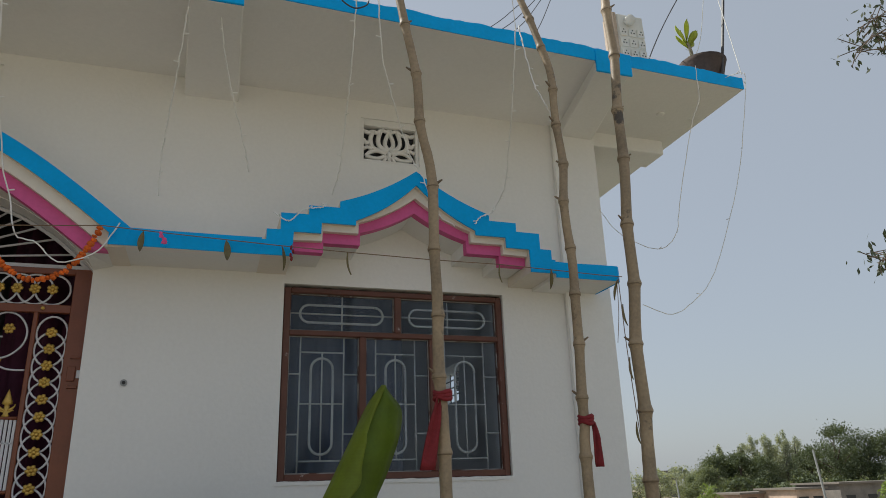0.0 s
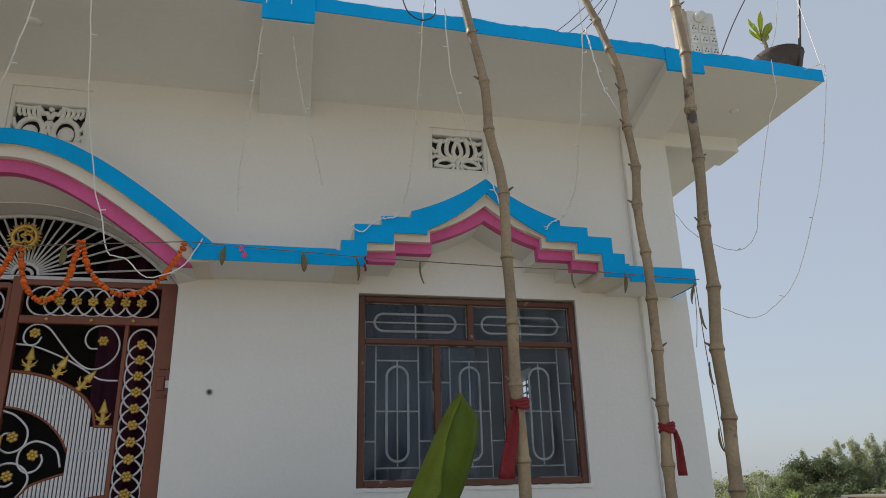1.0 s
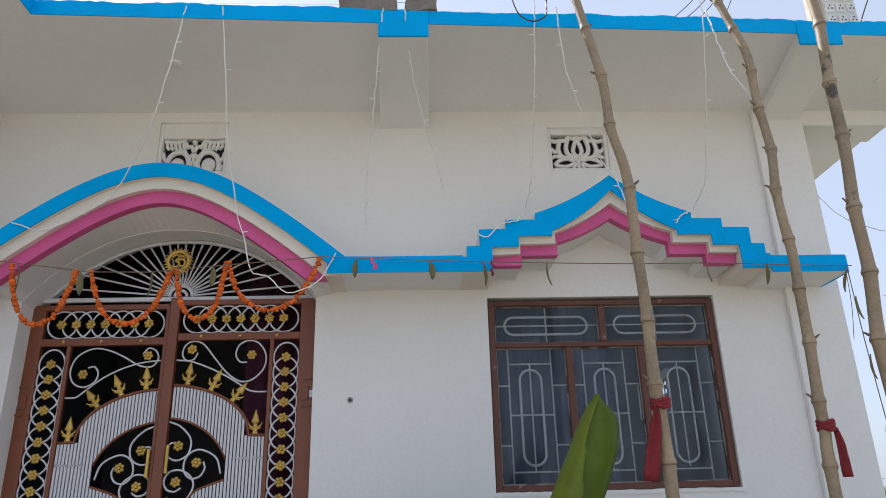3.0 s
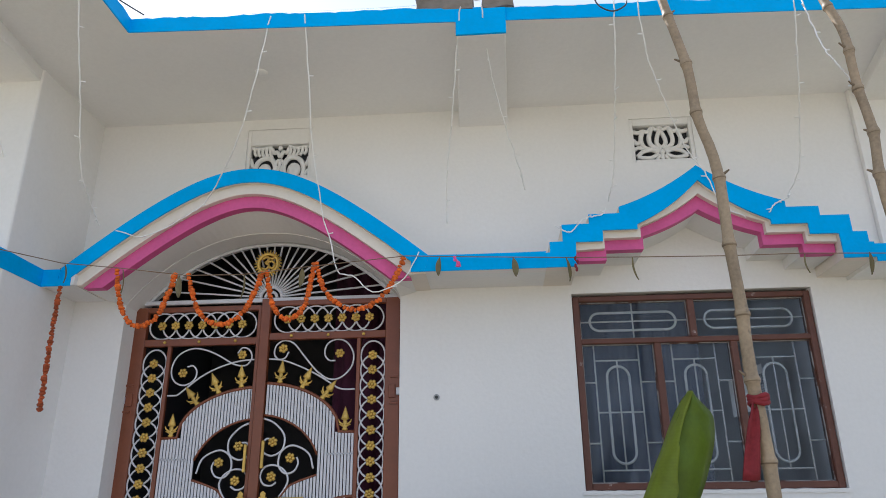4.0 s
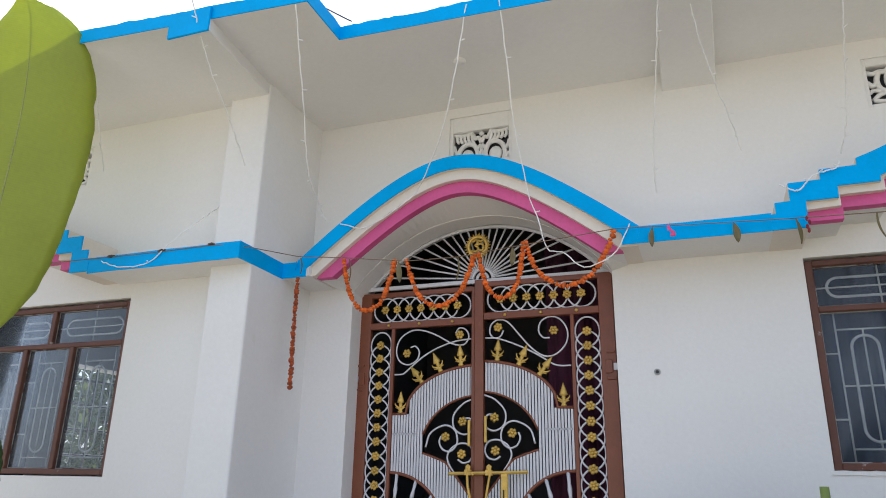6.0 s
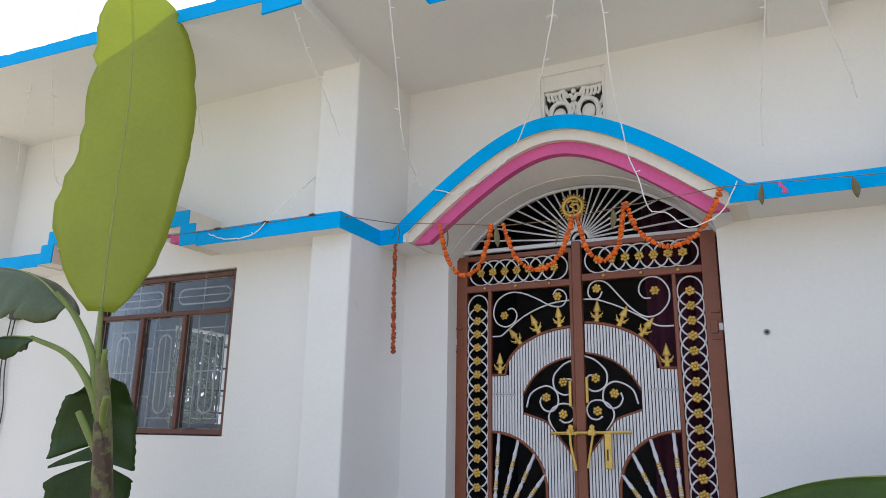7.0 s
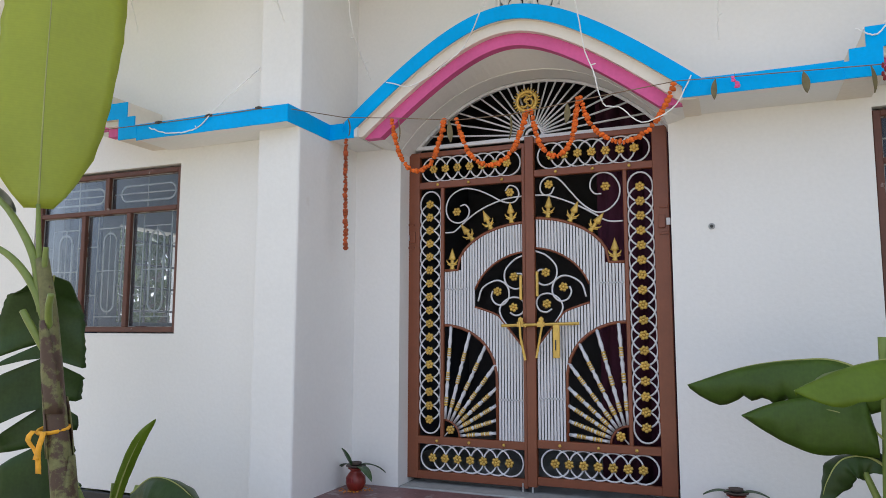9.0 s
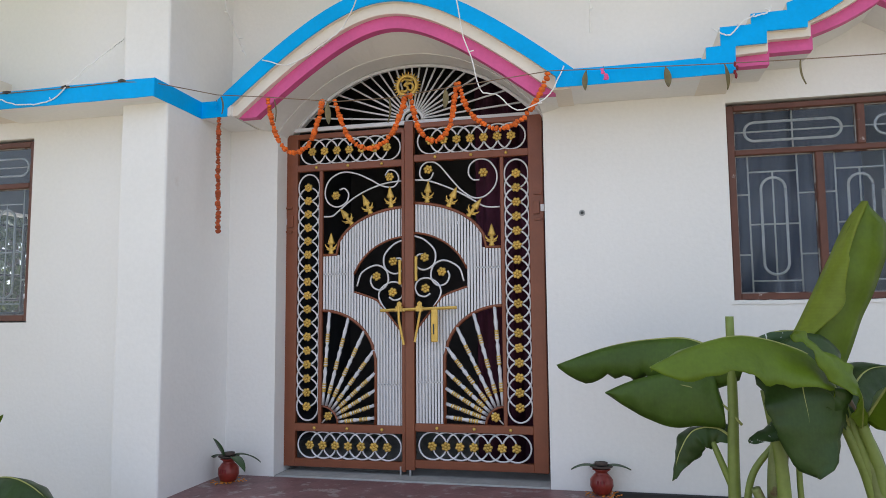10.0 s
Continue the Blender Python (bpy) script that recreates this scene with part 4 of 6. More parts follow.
            rod([(xc1 + rz * math.sin(radians(k)), h + rz * math.cos(radians(k))) for k in range(0, 181, 15)] + [(xc0 - rz * math.sin(radians(k)), h - rz * math.cos(radians(k))) for k in range(0, 181, 15)] + [(xc1, h + rz)], 0.0075)
    return w


window("window_1", *WIN, 0.0, "brown wooden window with worn paint, five glass panes and pale iron grilles")
bm = bmesh.new()
rng = random.Random(41)
rows = [[bm.verts.new((WIN[0] - 0.015 + (WIN[1] - WIN[0] + 0.03) * i / 40, y, WIN[2] + z + rng.uniform(-0.003, 0.003))) for y, z in ((-0.006, -0.014), (-0.006, 0.004), (0.03, 0.009), (0.03, -0.014))] for i in range(41)]
for r_, q_ in zip(rows, rows[1:]):
    for k in range(4):
        bm.faces.new((r_[k], q_[k], q_[(k + 1) % 4], r_[(k + 1) % 4]))
bm.faces.new(rows[0])
bm.faces.new(rows[-1][::-1])
tagged(part("trim", bm, WALL), "rough white mortar bead under the window frame", "trim", kind="structure")
window("window_2", *LWIN, LY, "brown wooden window with worn paint, five glass panes and pale iron grilles")
hanging_cloth("window_curtain", 1.60, 2.62, 0.55, 0.7, 2.35, BLUECLOTH, 11, "blue-grey cloth curtain behind the window", 0.016)
hanging_cloth("window_curtain", -3.7, -3.05, -0.235, 0.7, 2.35, BLUECLOTH, 5, "blue-grey cloth curtain behind the window")


def small_grille(name, m, w, h):
    g = thing(name, (0, 0, 0), "plain iron grille in an opening of the side wall", "grille")
    g.matrix_basis = m
    for i in range(3):
        part("grille_bar", tube(bmesh.new(), [(0, w * (i + 0.5) / 3, 0), (0, w * (i + 0.5) / 3, h)], 0.012, 5), WIREDARK, g)
    for i in range(4):
        part("grille_bar", tube(bmesh.new(), [(0, 0, h * (i + 0.5) / 4), (0, w, h * (i + 0.5) / 4)], 0.012, 5), WIREDARK, g)


small_grille("side_grille", pose(3.8, 2.45, 1.86), 0.5, 0.28)
small_grille("side_grille", pose(-4.5, 1.15, 1.0), 0.95, 0.95)


# ---------- pierced ventilator blocks ----------
def ventilator(name, x0, x1, z0, z1, y, style):
    v = thing(name, (x0, y, z0), "white cast cement ventilator block with pierced lotus tracery", "ventilator")
    w, h = x1 - x0, z1 - z0
    e, top = 0.022, 0.30 * h if style == 0 else 0.15 * h
    for a, b, c, d in ((0, e, 0, h), (w - e, w, 0, h), (e, w - e, 0, e), (e, w - e, h - top, h)):
        block("rim", a, b, 0.008, 0.07, c, d, WALL, v, 0.003)
    m, lo, hi = w / 2, e, h - top
    H = hi - lo

    def rib(pts, r=0.012, n=14):
        """One moulded strand through points given as shares of half the width and of the height."""
        line = smooth_line([(m + p * (m - e), 0.035, lo + q * H) for p, q in pts], n)
        part("tracery", tube(bmesh.new(), line, r, 6), WALL, v, smooth=True)

    def boss(p, q, rx, rz):
        bm = bmesh.new()
        blob(bm, (m + p * (m - e), 0.036, lo + q * H), rx * (m - e), 0.018, rz * H, sub=2)
        part("tracery", bm, WALL, v, smooth=True)
    for sg in (-1, 1):
        if style:
            rib([(0, .36), (sg * .15, .50), (sg * .13, .68), (0, .92)], 0.014)
            rib([(sg * .03, .32), (sg * .36, .46), (sg * .42, .68), (sg * .30, .98)], 0.015)
            rib([(sg * .05, .30), (sg * .58, .38), (sg * .72, .62), (sg * .62, .90)], 0.015)
            rib([(sg * .30, .98), (sg * .46, .86), (sg * .62, .88), (sg * .80, .84), (sg * 1.0, .88)], 0.014)
            rib([(sg * .72, .60), (sg * .86, .52), (sg * 1.0, .62)], 0.014)
            rib([(sg * .66, .36), (sg * .84, .40), (sg * 1.0, .34)], 0.012)
            rib([(sg * .12, .24), (sg * .40, .32), (sg * .70, .27), (sg * .90, .14)], 0.013)
            rib([(sg * .12, .20), (sg * .40, .10), (sg * .66, .10), (sg * .90, .14)], 0.013)
            rib([(sg * .10, .18), (sg * .18, .06), (sg * .22, 0.0)], 0.012)
            rib([(0, .98), (sg * .14, .92), (sg * .28, .99)], 0.012)
        else:
            rib([(sg * .22, .05), (sg * .14, .30), (sg * .26, .56), (sg * .50, .62), (sg * .74, .50), (sg * .84, .24), (sg * .80, 0.0)], 0.017, 22)
            boss(sg * .50, .22, .24, .24)
            for k in range(5):
                u = .32 + .135 * k
                rib([(sg * (u + .02), .96), (sg * (u + .03), .80), (sg * (u - .05), .62 + .02 * k)], 0.011)
            rib([(sg * .28, .98), (sg * .60, .93), (sg * 1.0, .96)], 0.012)
            rib([(0, .62), (sg * .10, .80), (sg * .22, .78), (sg * .30, .92)], 0.014)
            rib([(sg * .02, .56), (sg * .12, .46), (sg * .16, .34)], 0.013)
            rib([(sg * .03, .34), (sg * .10, .14), (sg * .16, 0.0)], 0.012)
            rib([(sg * .88, .34), (sg * .96, .46), (sg * 1.0, .60)], 0.014)
            rib([(sg * .86, .04), (sg * .94, .14), (sg * 1.0, .20)], 0.014)
    if style:
        boss(0, .25, .10, .09)
        rib([(0, 0.0), (0, .10), (0, .22)], 0.013)
    else:
        boss(0, .52, .08, .07)
        boss(0, .92, .09, .08)
        rib([(0, .50), (0, .40), (0, .30)], 0.012)
    # dark plate in place of the shade inside the pierced holes
    block("backing", 0, w, 0.075, 0.09, 0, h, DARKROOM, v, 0, "dark plate standing for the shaded hollow behind the tracery")


ventilator("ventilator", *VENT_A, 0.0, 0)
ventilator("ventilator", *VENT_B, 0.0, 1)
ventilator("ventilator", *VENT_C, LY, 1)


# ---------- bamboo poles ----------
def bamboo(pts, r0, r1, label, seed, gap=0.28):
    """A leaning pole, slightly bent at each swollen node; pts from its foot upwards."""
    rng = random.Random(seed)
    b = thing("bamboo_pole", pts[0], label, "pole", "bamboo poles against the house")
    o = Vector(pts[0])
    fine = [p - o for p in smooth_line(pts, 240)]
    lens = [0.0]
    for p, q in zip(fine, fine[1:]):
        lens.append(lens[-1] + (q - p).length)
    total = lens[-1]

    def at(s):
        i = min(max(0, next((k for k, v in enumerate(lens) if v >= s), 240) - 1), 239)
        return fine[i].lerp(fine[i + 1], min(1.0, max(0.0, (s - lens[i]) / (lens[i + 1] - lens[i]))))

    nodes, s = [0.0], 0.10
    while s < total - 0.05:
        nodes.append(s)
        s += gap * rng.uniform(0.8, 1.15)
    nodes.append(total)
    bend = [Vector((rng.uniform(0.3, 1) * (-1) ** k, rng.uniform(-1, 1), 0)) * 0.0075 for k in range(len(nodes))]
    line, prof = [], []
    for k, (n0, n1) in enumerate(zip(nodes, nodes[1:])):
        for f in (0.0, 0.035, 0.07, 0.12, 0.3, 0.5, 0.7, 0.88, 0.94, 0.97):
            s = n0 + (n1 - n0) * f
            line.append(at(s) + bend[k].lerp(bend[k + 1], f))
            near = min(s - n0, n1 - s)
            prof.append((r0 + (r1 - r0) * s / total) * (0.96 + 0.24 * math.exp(-(near / 0.013) ** 2) + 0.05 * math.exp(-(near / 0.05) ** 2) + 0.02 * rng.uniform(-1, 1)))
    n = len(line) - 1
    part("culm", tube(bmesh.new(), line, 1.0, 12, taper=lambda t: prof[round(t * n)]), BAMBOO, b, smooth=True)
    for k, s in enumerate(nodes[1:-1], 1):
        c = at(s) + bend[k]
        d = (at(s + 0.02) - at(s - 0.02)).normalized()
        r = (r0 + (r1 - r0) * s / total) * 1.14
        part("node", tube(bmesh.new(), [c - d * 0.011, c - d * 0.007, c - d * 0.001, c + d * 0.002], r, 12, taper=lambda t: 1.06 if 0.2 < t < 0.8 else 0.98), NODE, b, "dark ring at a node", smooth=True)
        if rng.random() < 0.55:
            a = rng.choice((0.0, math.pi)) + rng.uniform(-0.6, 0.6)
            side = Vector((math.cos(a), math.sin(a), 0.7)).normalized()
            part("twig_stub", tube(bmesh.new(), [c + side * r * 0.6, c + side * (r + rng.uniform(0.012, 0.04))], 0.007, 6, taper=lambda t: 1.2 - 0.7 * t), NODE, b)
    return b


bamboo([(2.41, -1.06, -0.58), (2.387, -1.0, 0.95), (2.383, -1.0, 1.26), (2.372, -1.0, 1.55), (2.372, -1.0, 1.83), (2.36, -1.0, 2.335), (2.324, -1.0, 2.56), (2.298, -1.0, 2.842), (2.225, -0.99, 3.27), (2.11, -0.98, 3.75), (1.99, -0.98, 4.2)], 0.031, 0.019, "dry tan bamboo pole leaning on the roof edge", 11, 0.31)
bamboo([(3.05, -1.06, -0.58), (3.038, -1.0, 0.91), (3.047, -1.0, 1.2), (3.05, -1.0, 1.55), (3.06, -1.0, 1.885), (3.05, -1.0, 2.14), (3.056, -1.0, 2.5), (3.038, -1.0, 2.82), (3.023, -1.0, 3.05), (2.93, -0.96, 3.41), (2.80, -0.94, 3.86), (2.67, -0.94, 4.28)], 0.029, 0.017, "dry tan bamboo pole leaning on the roof edge", 12, 0.235)
bamboo([(3.32, -1.08, -0.58), (3.341, -1.02, 0.9), (3.347, -1.02, 1.3), (3.352, -1.02, 1.578), (3.372, -1.02, 1.878), (3.379, -1.02, 2.166), (3.402, -1.02, 2.473), (3.434, -1.0, 3.09), (3.44, -0.98, 3.5), (3.45, -0.96, 4.3)], 0.034, 0.024, "thick dry bamboo pole standing before the house corner", 13, 0.35)


def tied_cloth(at, length, lean, label, knot=0.034, size=1.0):
    c = thing("tied_cloth", at, label, "cloth")
    bm = bmesh.new()
    for k in range(3):
        tube(bm, [(knot * math.cos(a * math.tau / 14), knot * math.sin(a * math.tau / 14), 0.012 * k - 0.012 + 0.006 * math.sin(a + k)) for a in range(14)], 0.010, 6, closed=True)
    part("wrap", bm, REDCLOTH, c, smooth=True)
    bm = bmesh.new()
    rows = []
    for i in range(9):
        t = i / 8
        w = (0.008 + 0.024 * t ** 0.7) * size
        rows.append([bm.verts.new((math.copysign(0.026, lean) + lean * t + w * u, -knot * 0.6 + 0.010 * math.sin(3 * u + 4 * t), -0.01 - length * t)) for u in (-1, -0.5, 0, 0.5, 1)])
    for a, b in zip(rows, rows[1:]):
        for k in range(4):
            bm.faces.new((a[k], a[k + 1], b[k + 1], b[k]))
    t = part("tail", bm, REDCLOTH, c, smooth=True)
    t.modifiers.new("thickness", "SOLIDIFY").thickness = 0.008


tied_cloth((2.385, -1, 1.306), 0.29, -0.05, "dull red cloth strip knotted round a bamboo pole")
tied_cloth((3.054, -1, 1.204), 0.19, 0.02, "small dull red cloth strip knotted round a bamboo pole", 0.028, 0.6)


# ---------- banana plants ----------
def blade(parent, mid, wl, wr, up, mat, droop=20, wave=0.02, label="", tears=(), seed=0, curl=0.0, full=0.62, thin=0.0, slant=0.0):
    """One leaf: midrib line mid, half widths wl and wr, up: direction of its upper face; tears: places (0..1) where it is split."""
    rng = random.Random(seed)
    n, m = 34 if len(tears) < 6 else 90, 6
    line = smooth_line(mid, n)
    up = Vector(up)
    bm = bmesh.new()
    ph = rng.uniform(0, 6)
    for side, w0 in ((-1, wl), (1, wr)):
        rows = []
        for i, p in enumerate(line):
            t = i / n
            d = (line[min(n, i + 1)] - line[max(0, i - 1)]).normalized()
            s = d.cross(up).normalized()
            u = s.cross(d).normalized()
            w = w0 * max(0.0, math.sin(math.pi * min(1.0, 0.015 + 0.985 * t) ** 0.85)) ** full
            w *= 1 + 0.05 * math.sin(9 * t + ph) + 0.03 * rng.uniform(-1, 1)
            if side < 0 and thin:
                k = min(1.0, max(0.0, (t - 0.20) / 0.22))
                w *= 1 - thin * k * k * (3 - 2 * k)
            for q, depth in tears:
                if (q > 0) == (side > 0):
                    w *= 1 - depth * math.exp(-((t - abs(q)) / (0.022 if n < 60 else 0.011)) ** 2)
            row = []
            for j in range(m + 1):
                f = j / m
                a = radians(droop * (0.6 + 0.6 * f) + curl * f * f)
                h = wave * f * f * math.sin(14 * t + 2.2 * side + ph) + wave * 0.25 * f * math.sin(47 * t + ph)
                row.append(bm.verts.new(p + side * s * (w * f * math.cos(a)) + u * (h - w * f * math.sin(a)) + d * (slant * w * f * (1 + 0.3 * math.sin(23 * t + side)))))
            rows.append(row)
        for a, b in zip(rows, rows[1:]):
            for k in range(m):
                bm.faces.new((a[k], a[k + 1], b[k + 1], b[k]))
    bmesh.ops.remove_doubles(bm, verts=bm.verts[:], dist=0.0004)
    leaf = part("leaf", bm, mat, parent, label, smooth=True)
    leaf.modifiers.new("thickness", "SOLIDIFY").thickness = 0.0022
    rib = part("midrib", tube(bmesh.new(), [p - up * 0.003 for p in line], 0.0062, 6, taper=lambda t: 1.1 - 0.85 * t), MIDRIB, leaf, "pale yellow-green midrib", smooth=True)
    return leaf


def stem(parent, pts, r0, r1, mat=STALK, name="stem", label=""):
    return part(name, tube(bmesh.new(), smooth_line(pts, 18), 1.0, 10, taper=lambda t: r0 + (r1 - r0) * t), mat, parent, label, smooth=True)


# young plant before the wing
bp = thing("banana_plant", (0, 0, 0), "young banana plant with one tall upright pale leaf", "banana plant", "banana plants before the house")
stem(bp, [(-1.609, -1.55, -0.626), (-1.727, -1.55, 0.085), (-1.821, -1.55, 0.506), (-1.91, -1.55, 0.993), (-1.984, -1.55, 1.28)], 0.066, 0.030, DRYSHEATH, "pseudostem", "green stalk with brown dry sheaths")
stem(bp, [(-1.96, -1.55, 1.075), (-2.005, -1.55, 1.279), (-2.037, -1.55, 1.553)], 0.018, 0.010, RIB, "petiole")
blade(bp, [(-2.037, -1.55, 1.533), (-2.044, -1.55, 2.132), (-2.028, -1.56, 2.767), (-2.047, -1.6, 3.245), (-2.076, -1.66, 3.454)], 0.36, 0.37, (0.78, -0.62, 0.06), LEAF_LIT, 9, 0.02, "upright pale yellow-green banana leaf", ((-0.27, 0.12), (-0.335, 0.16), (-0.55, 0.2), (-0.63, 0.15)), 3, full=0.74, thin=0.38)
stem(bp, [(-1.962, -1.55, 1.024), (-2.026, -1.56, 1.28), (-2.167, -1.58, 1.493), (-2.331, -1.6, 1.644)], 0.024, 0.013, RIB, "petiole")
blade(bp, [(-2.249, -1.59, 1.563), (-2.455, -1.63, 1.725), (-2.698, -1.68, 1.796), (-3.024, -1.75, 1.798), (-3.419, -1.85, 1.699)], 0.32, 0.34, (0.1, -0.45, 0.9), LEAF_SHEEN, 38, 0.03, "arching banana leaf with a grey sky sheen in its colour", ((0.3, 0.3), (-0.2, 0.25), (-0.45, 0.3)), 4)
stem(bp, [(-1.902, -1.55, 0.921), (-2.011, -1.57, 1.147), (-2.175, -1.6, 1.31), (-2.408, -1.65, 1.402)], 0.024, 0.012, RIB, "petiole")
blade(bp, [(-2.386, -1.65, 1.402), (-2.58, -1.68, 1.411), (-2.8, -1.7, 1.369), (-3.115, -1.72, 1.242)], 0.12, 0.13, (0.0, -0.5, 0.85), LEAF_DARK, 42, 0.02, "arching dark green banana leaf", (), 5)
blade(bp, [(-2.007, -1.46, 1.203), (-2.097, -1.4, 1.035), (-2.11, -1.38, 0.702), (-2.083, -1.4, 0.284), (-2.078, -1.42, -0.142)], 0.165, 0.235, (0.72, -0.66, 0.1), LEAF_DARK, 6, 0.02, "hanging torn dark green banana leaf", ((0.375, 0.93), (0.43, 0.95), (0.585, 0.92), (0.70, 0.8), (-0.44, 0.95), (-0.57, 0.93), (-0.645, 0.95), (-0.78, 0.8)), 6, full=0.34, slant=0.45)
for pts, r in (([(-1.895, -1.56, 0.818), (-1.966, -1.6, 0.953), (-2.017, -1.61, 1.026)], 0.020), ([(-1.903, -1.55, 0.901), (-1.856, -1.6, 1.028), (-1.822, -1.62, 1.101)], 0.019), ([(-1.979, -1.55, 1.126), (-1.953, -1.56, 1.25), (-1.939, -1.57, 1.332)], 0.016)):
    stem(bp, pts, r, r * 0.8, RIB, "cut_petiole", "cut leaf stalk")
for z0, z1, k in ((-0.5, 0.15, 0), (-0.2, 0.36, 1), (0.1, 0.62, 2), (0.35, 0.80, 3), (0.55, 0.98, 4)):
    q = lambda z: Vector((-1.745 - 0.18 * (z - 0.1), -1.55, z))
    bm = bmesh.new()
    rows = []
    for i in range(8):
        t = i / 7
        z = z0 + (z1 - z0) * t
        r = (0.073 - 0.026 * (z + 0.5) / 1.5) * (1 + 0.10 * t * t)
        span = 2.6 * (1 - 0.75 * t ** 2.5)
        rows.append([bm.verts.new(q(z) + Vector((r * math.cos(-1.2 + 1.5 * k + u * span / 2), r * math.sin(-1.2 + 1.5 * k + u * span / 2), 0))) for u in (-1, -0.6, -0.2, 0.2, 0.6, 1)])
    for a, b in zip(rows, rows[1:]):
        for j in range(5):
            bm.faces.new((a[j], a[j + 1], b[j + 1], b[j]))
    part("leaf_sheath", bm, DRYSHEATH, bp, "brown and green leaf sheath", smooth=True).modifiers.new("thickness", "SOLIDIFY").thickness = 0.005
rb = thing("ribbon", (-1.838, -1.55, 0.475), "yellow cloth ribbon tied round the banana stalk", "ribbon")
part("wrap", tube(bmesh.new(), [(0.066 * math.cos(k * math.tau / 14), 0.066 * math.sin(k * math.tau / 14), 0.012 * math.sin(k * math.tau / 14)) for k in range(14)], 0.010, 6, closed=True), YELLOWCLOTH, rb, smooth=True)
for dx, ln in ((0.012, 0.19), (-0.035, 0.13)):
    bm = bmesh.new()
    rows = [[bm.verts.new((dx + 0.02 * math.sin(5 * t + dx * 90) + u * 0.017, -0.076 - 0.012 * math.sin(6 * t), -ln * t)) for u in (-1, 0, 1)] for t in [i / 6 for i in range(7)]]
    for a, b in zip(rows, rows[1:]):
        for k in range(2):
            bm.faces.new((a[k], a[k + 1], b[k + 1], b[k]))
    part("tail", bm, YELLOWCLOTH, rb, smooth=True).modifiers.new("thickness", "SOLIDIFY").thickness = 0.003

# low sprouts before the wing
sp = thing("plant_sprout", (-2.0, -1.05, -0.56), "single narrow green shoot with a pointed leaf", "plant")
stem(sp, [(0, 0, 0), (0.0, 0, 0.4), (0.02, 0, 0.68)], 0.014, 0.008, RIB, "shoot")
blade(sp, [(0.0, 0, 0.45), (0.08, 0, 0.70), (0.18, 0, 0.90), (0.295, 0, 1.03)], 0.036, 0.036, (0.5, -0.8, -0.2), LEAF, 12, 0.004, "narrow pointed green leaf", (), 8)
for x0, x1, w, sd in ((-1.86, -1.15, 0.15, 21), (-2.06, -2.5, 0.10, 22)):
    sp = thing("banana_sucker", (x0, -1.1, -0.56), "low banana sucker with one drooping dark leaf", "banana plant", "banana plants before the house")
    k = 1 if x1 > x0 else -1
    stem(sp, [(0, 0, 0), (0.02 * k, 0, 0.45), (0.12 * k, -0.02, 0.70)], 0.022, 0.012, RIB, "petiole")
    blade(sp, [(0.08 * k, -0.02, 0.66), (0.25 * k, -0.05, 0.76), (0.45 * k, -0.08, 0.74), (0.68 * k, -0.1, 0.60)], w, w, (0, -0.3, 0.95), LEAF_DARK, 40, 0.02, "drooping dark green banana leaf", (), sd)

# clump under the window
bc = thing("banana_clump", (1.8, -0.9, -0.56), "clump of banana plants with broad arching green leaves under the window", "banana plant", "banana plants before the house")
O = Vector((1.8, -0.9, -0.56))
L_ = lambda pts: [tuple(Vector(p) - O) for p in pts]
stem(bc, L_([(1.652, -0.8, -0.531), (1.642, -0.8, 0.179), (1.651, -0.8, 0.554), (1.653, -0.8, 0.915)]), 0.030, 0.017, RIB, "pseudostem", "green stalk cut off at the top")
stem(bc, L_([(1.798, -0.9, -0.524), (1.785, -0.9, 0.216), (1.812, -0.9, 0.481)]), 0.045, 0.034, STALK, "pseudostem", "thick green stalk")
stem(bc, L_([(2.156, -1, -0.51), (2.118, -1, 0.259), (2.037, -0.97, 0.549), (1.949, -0.95, 0.767)]), 0.050, 0.020, STALK, "pseudostem", "green stalk")
stem(bc, L_([(1.663, -0.8, 0.149), (1.586, -0.79, 0.35), (1.563, -0.76, 0.419)]), 0.016, 0.010, RIB, "petiole")
stem(bc, L_([(1.668, -0.85, 0.048), (1.701, -0.85, 0.274), (1.797, -0.86, 0.418)]), 0.016, 0.012, RIB, "petiole")
stem(bc, L_([(1.807, -0.9, 0.46), (1.812, -0.88, 0.611), (1.728, -0.86, 0.719)]), 0.020, 0.012, RIB, "petiole")
stem(bc, L_([(2.097, -1, 0.289), (2.029, -1, 0.52), (1.964, -1, 0.669)]), 0.026, 0.014, RIB, "petiole")
stem(bc, L_([(1.771, -0.92, 0.053), (1.728, -0.95, 0.176), (1.695, -0.96, 0.257)]), 0.022, 0.018, STALK, "cut_petiole", "brown cut stump")
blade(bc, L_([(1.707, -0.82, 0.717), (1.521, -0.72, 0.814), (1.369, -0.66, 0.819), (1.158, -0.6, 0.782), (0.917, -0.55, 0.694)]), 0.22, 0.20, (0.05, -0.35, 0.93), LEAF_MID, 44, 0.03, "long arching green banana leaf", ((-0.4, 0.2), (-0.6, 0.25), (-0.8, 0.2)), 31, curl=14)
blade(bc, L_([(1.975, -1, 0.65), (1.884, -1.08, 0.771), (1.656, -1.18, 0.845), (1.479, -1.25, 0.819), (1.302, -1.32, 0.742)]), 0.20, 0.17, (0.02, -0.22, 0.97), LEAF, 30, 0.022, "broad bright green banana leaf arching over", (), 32)
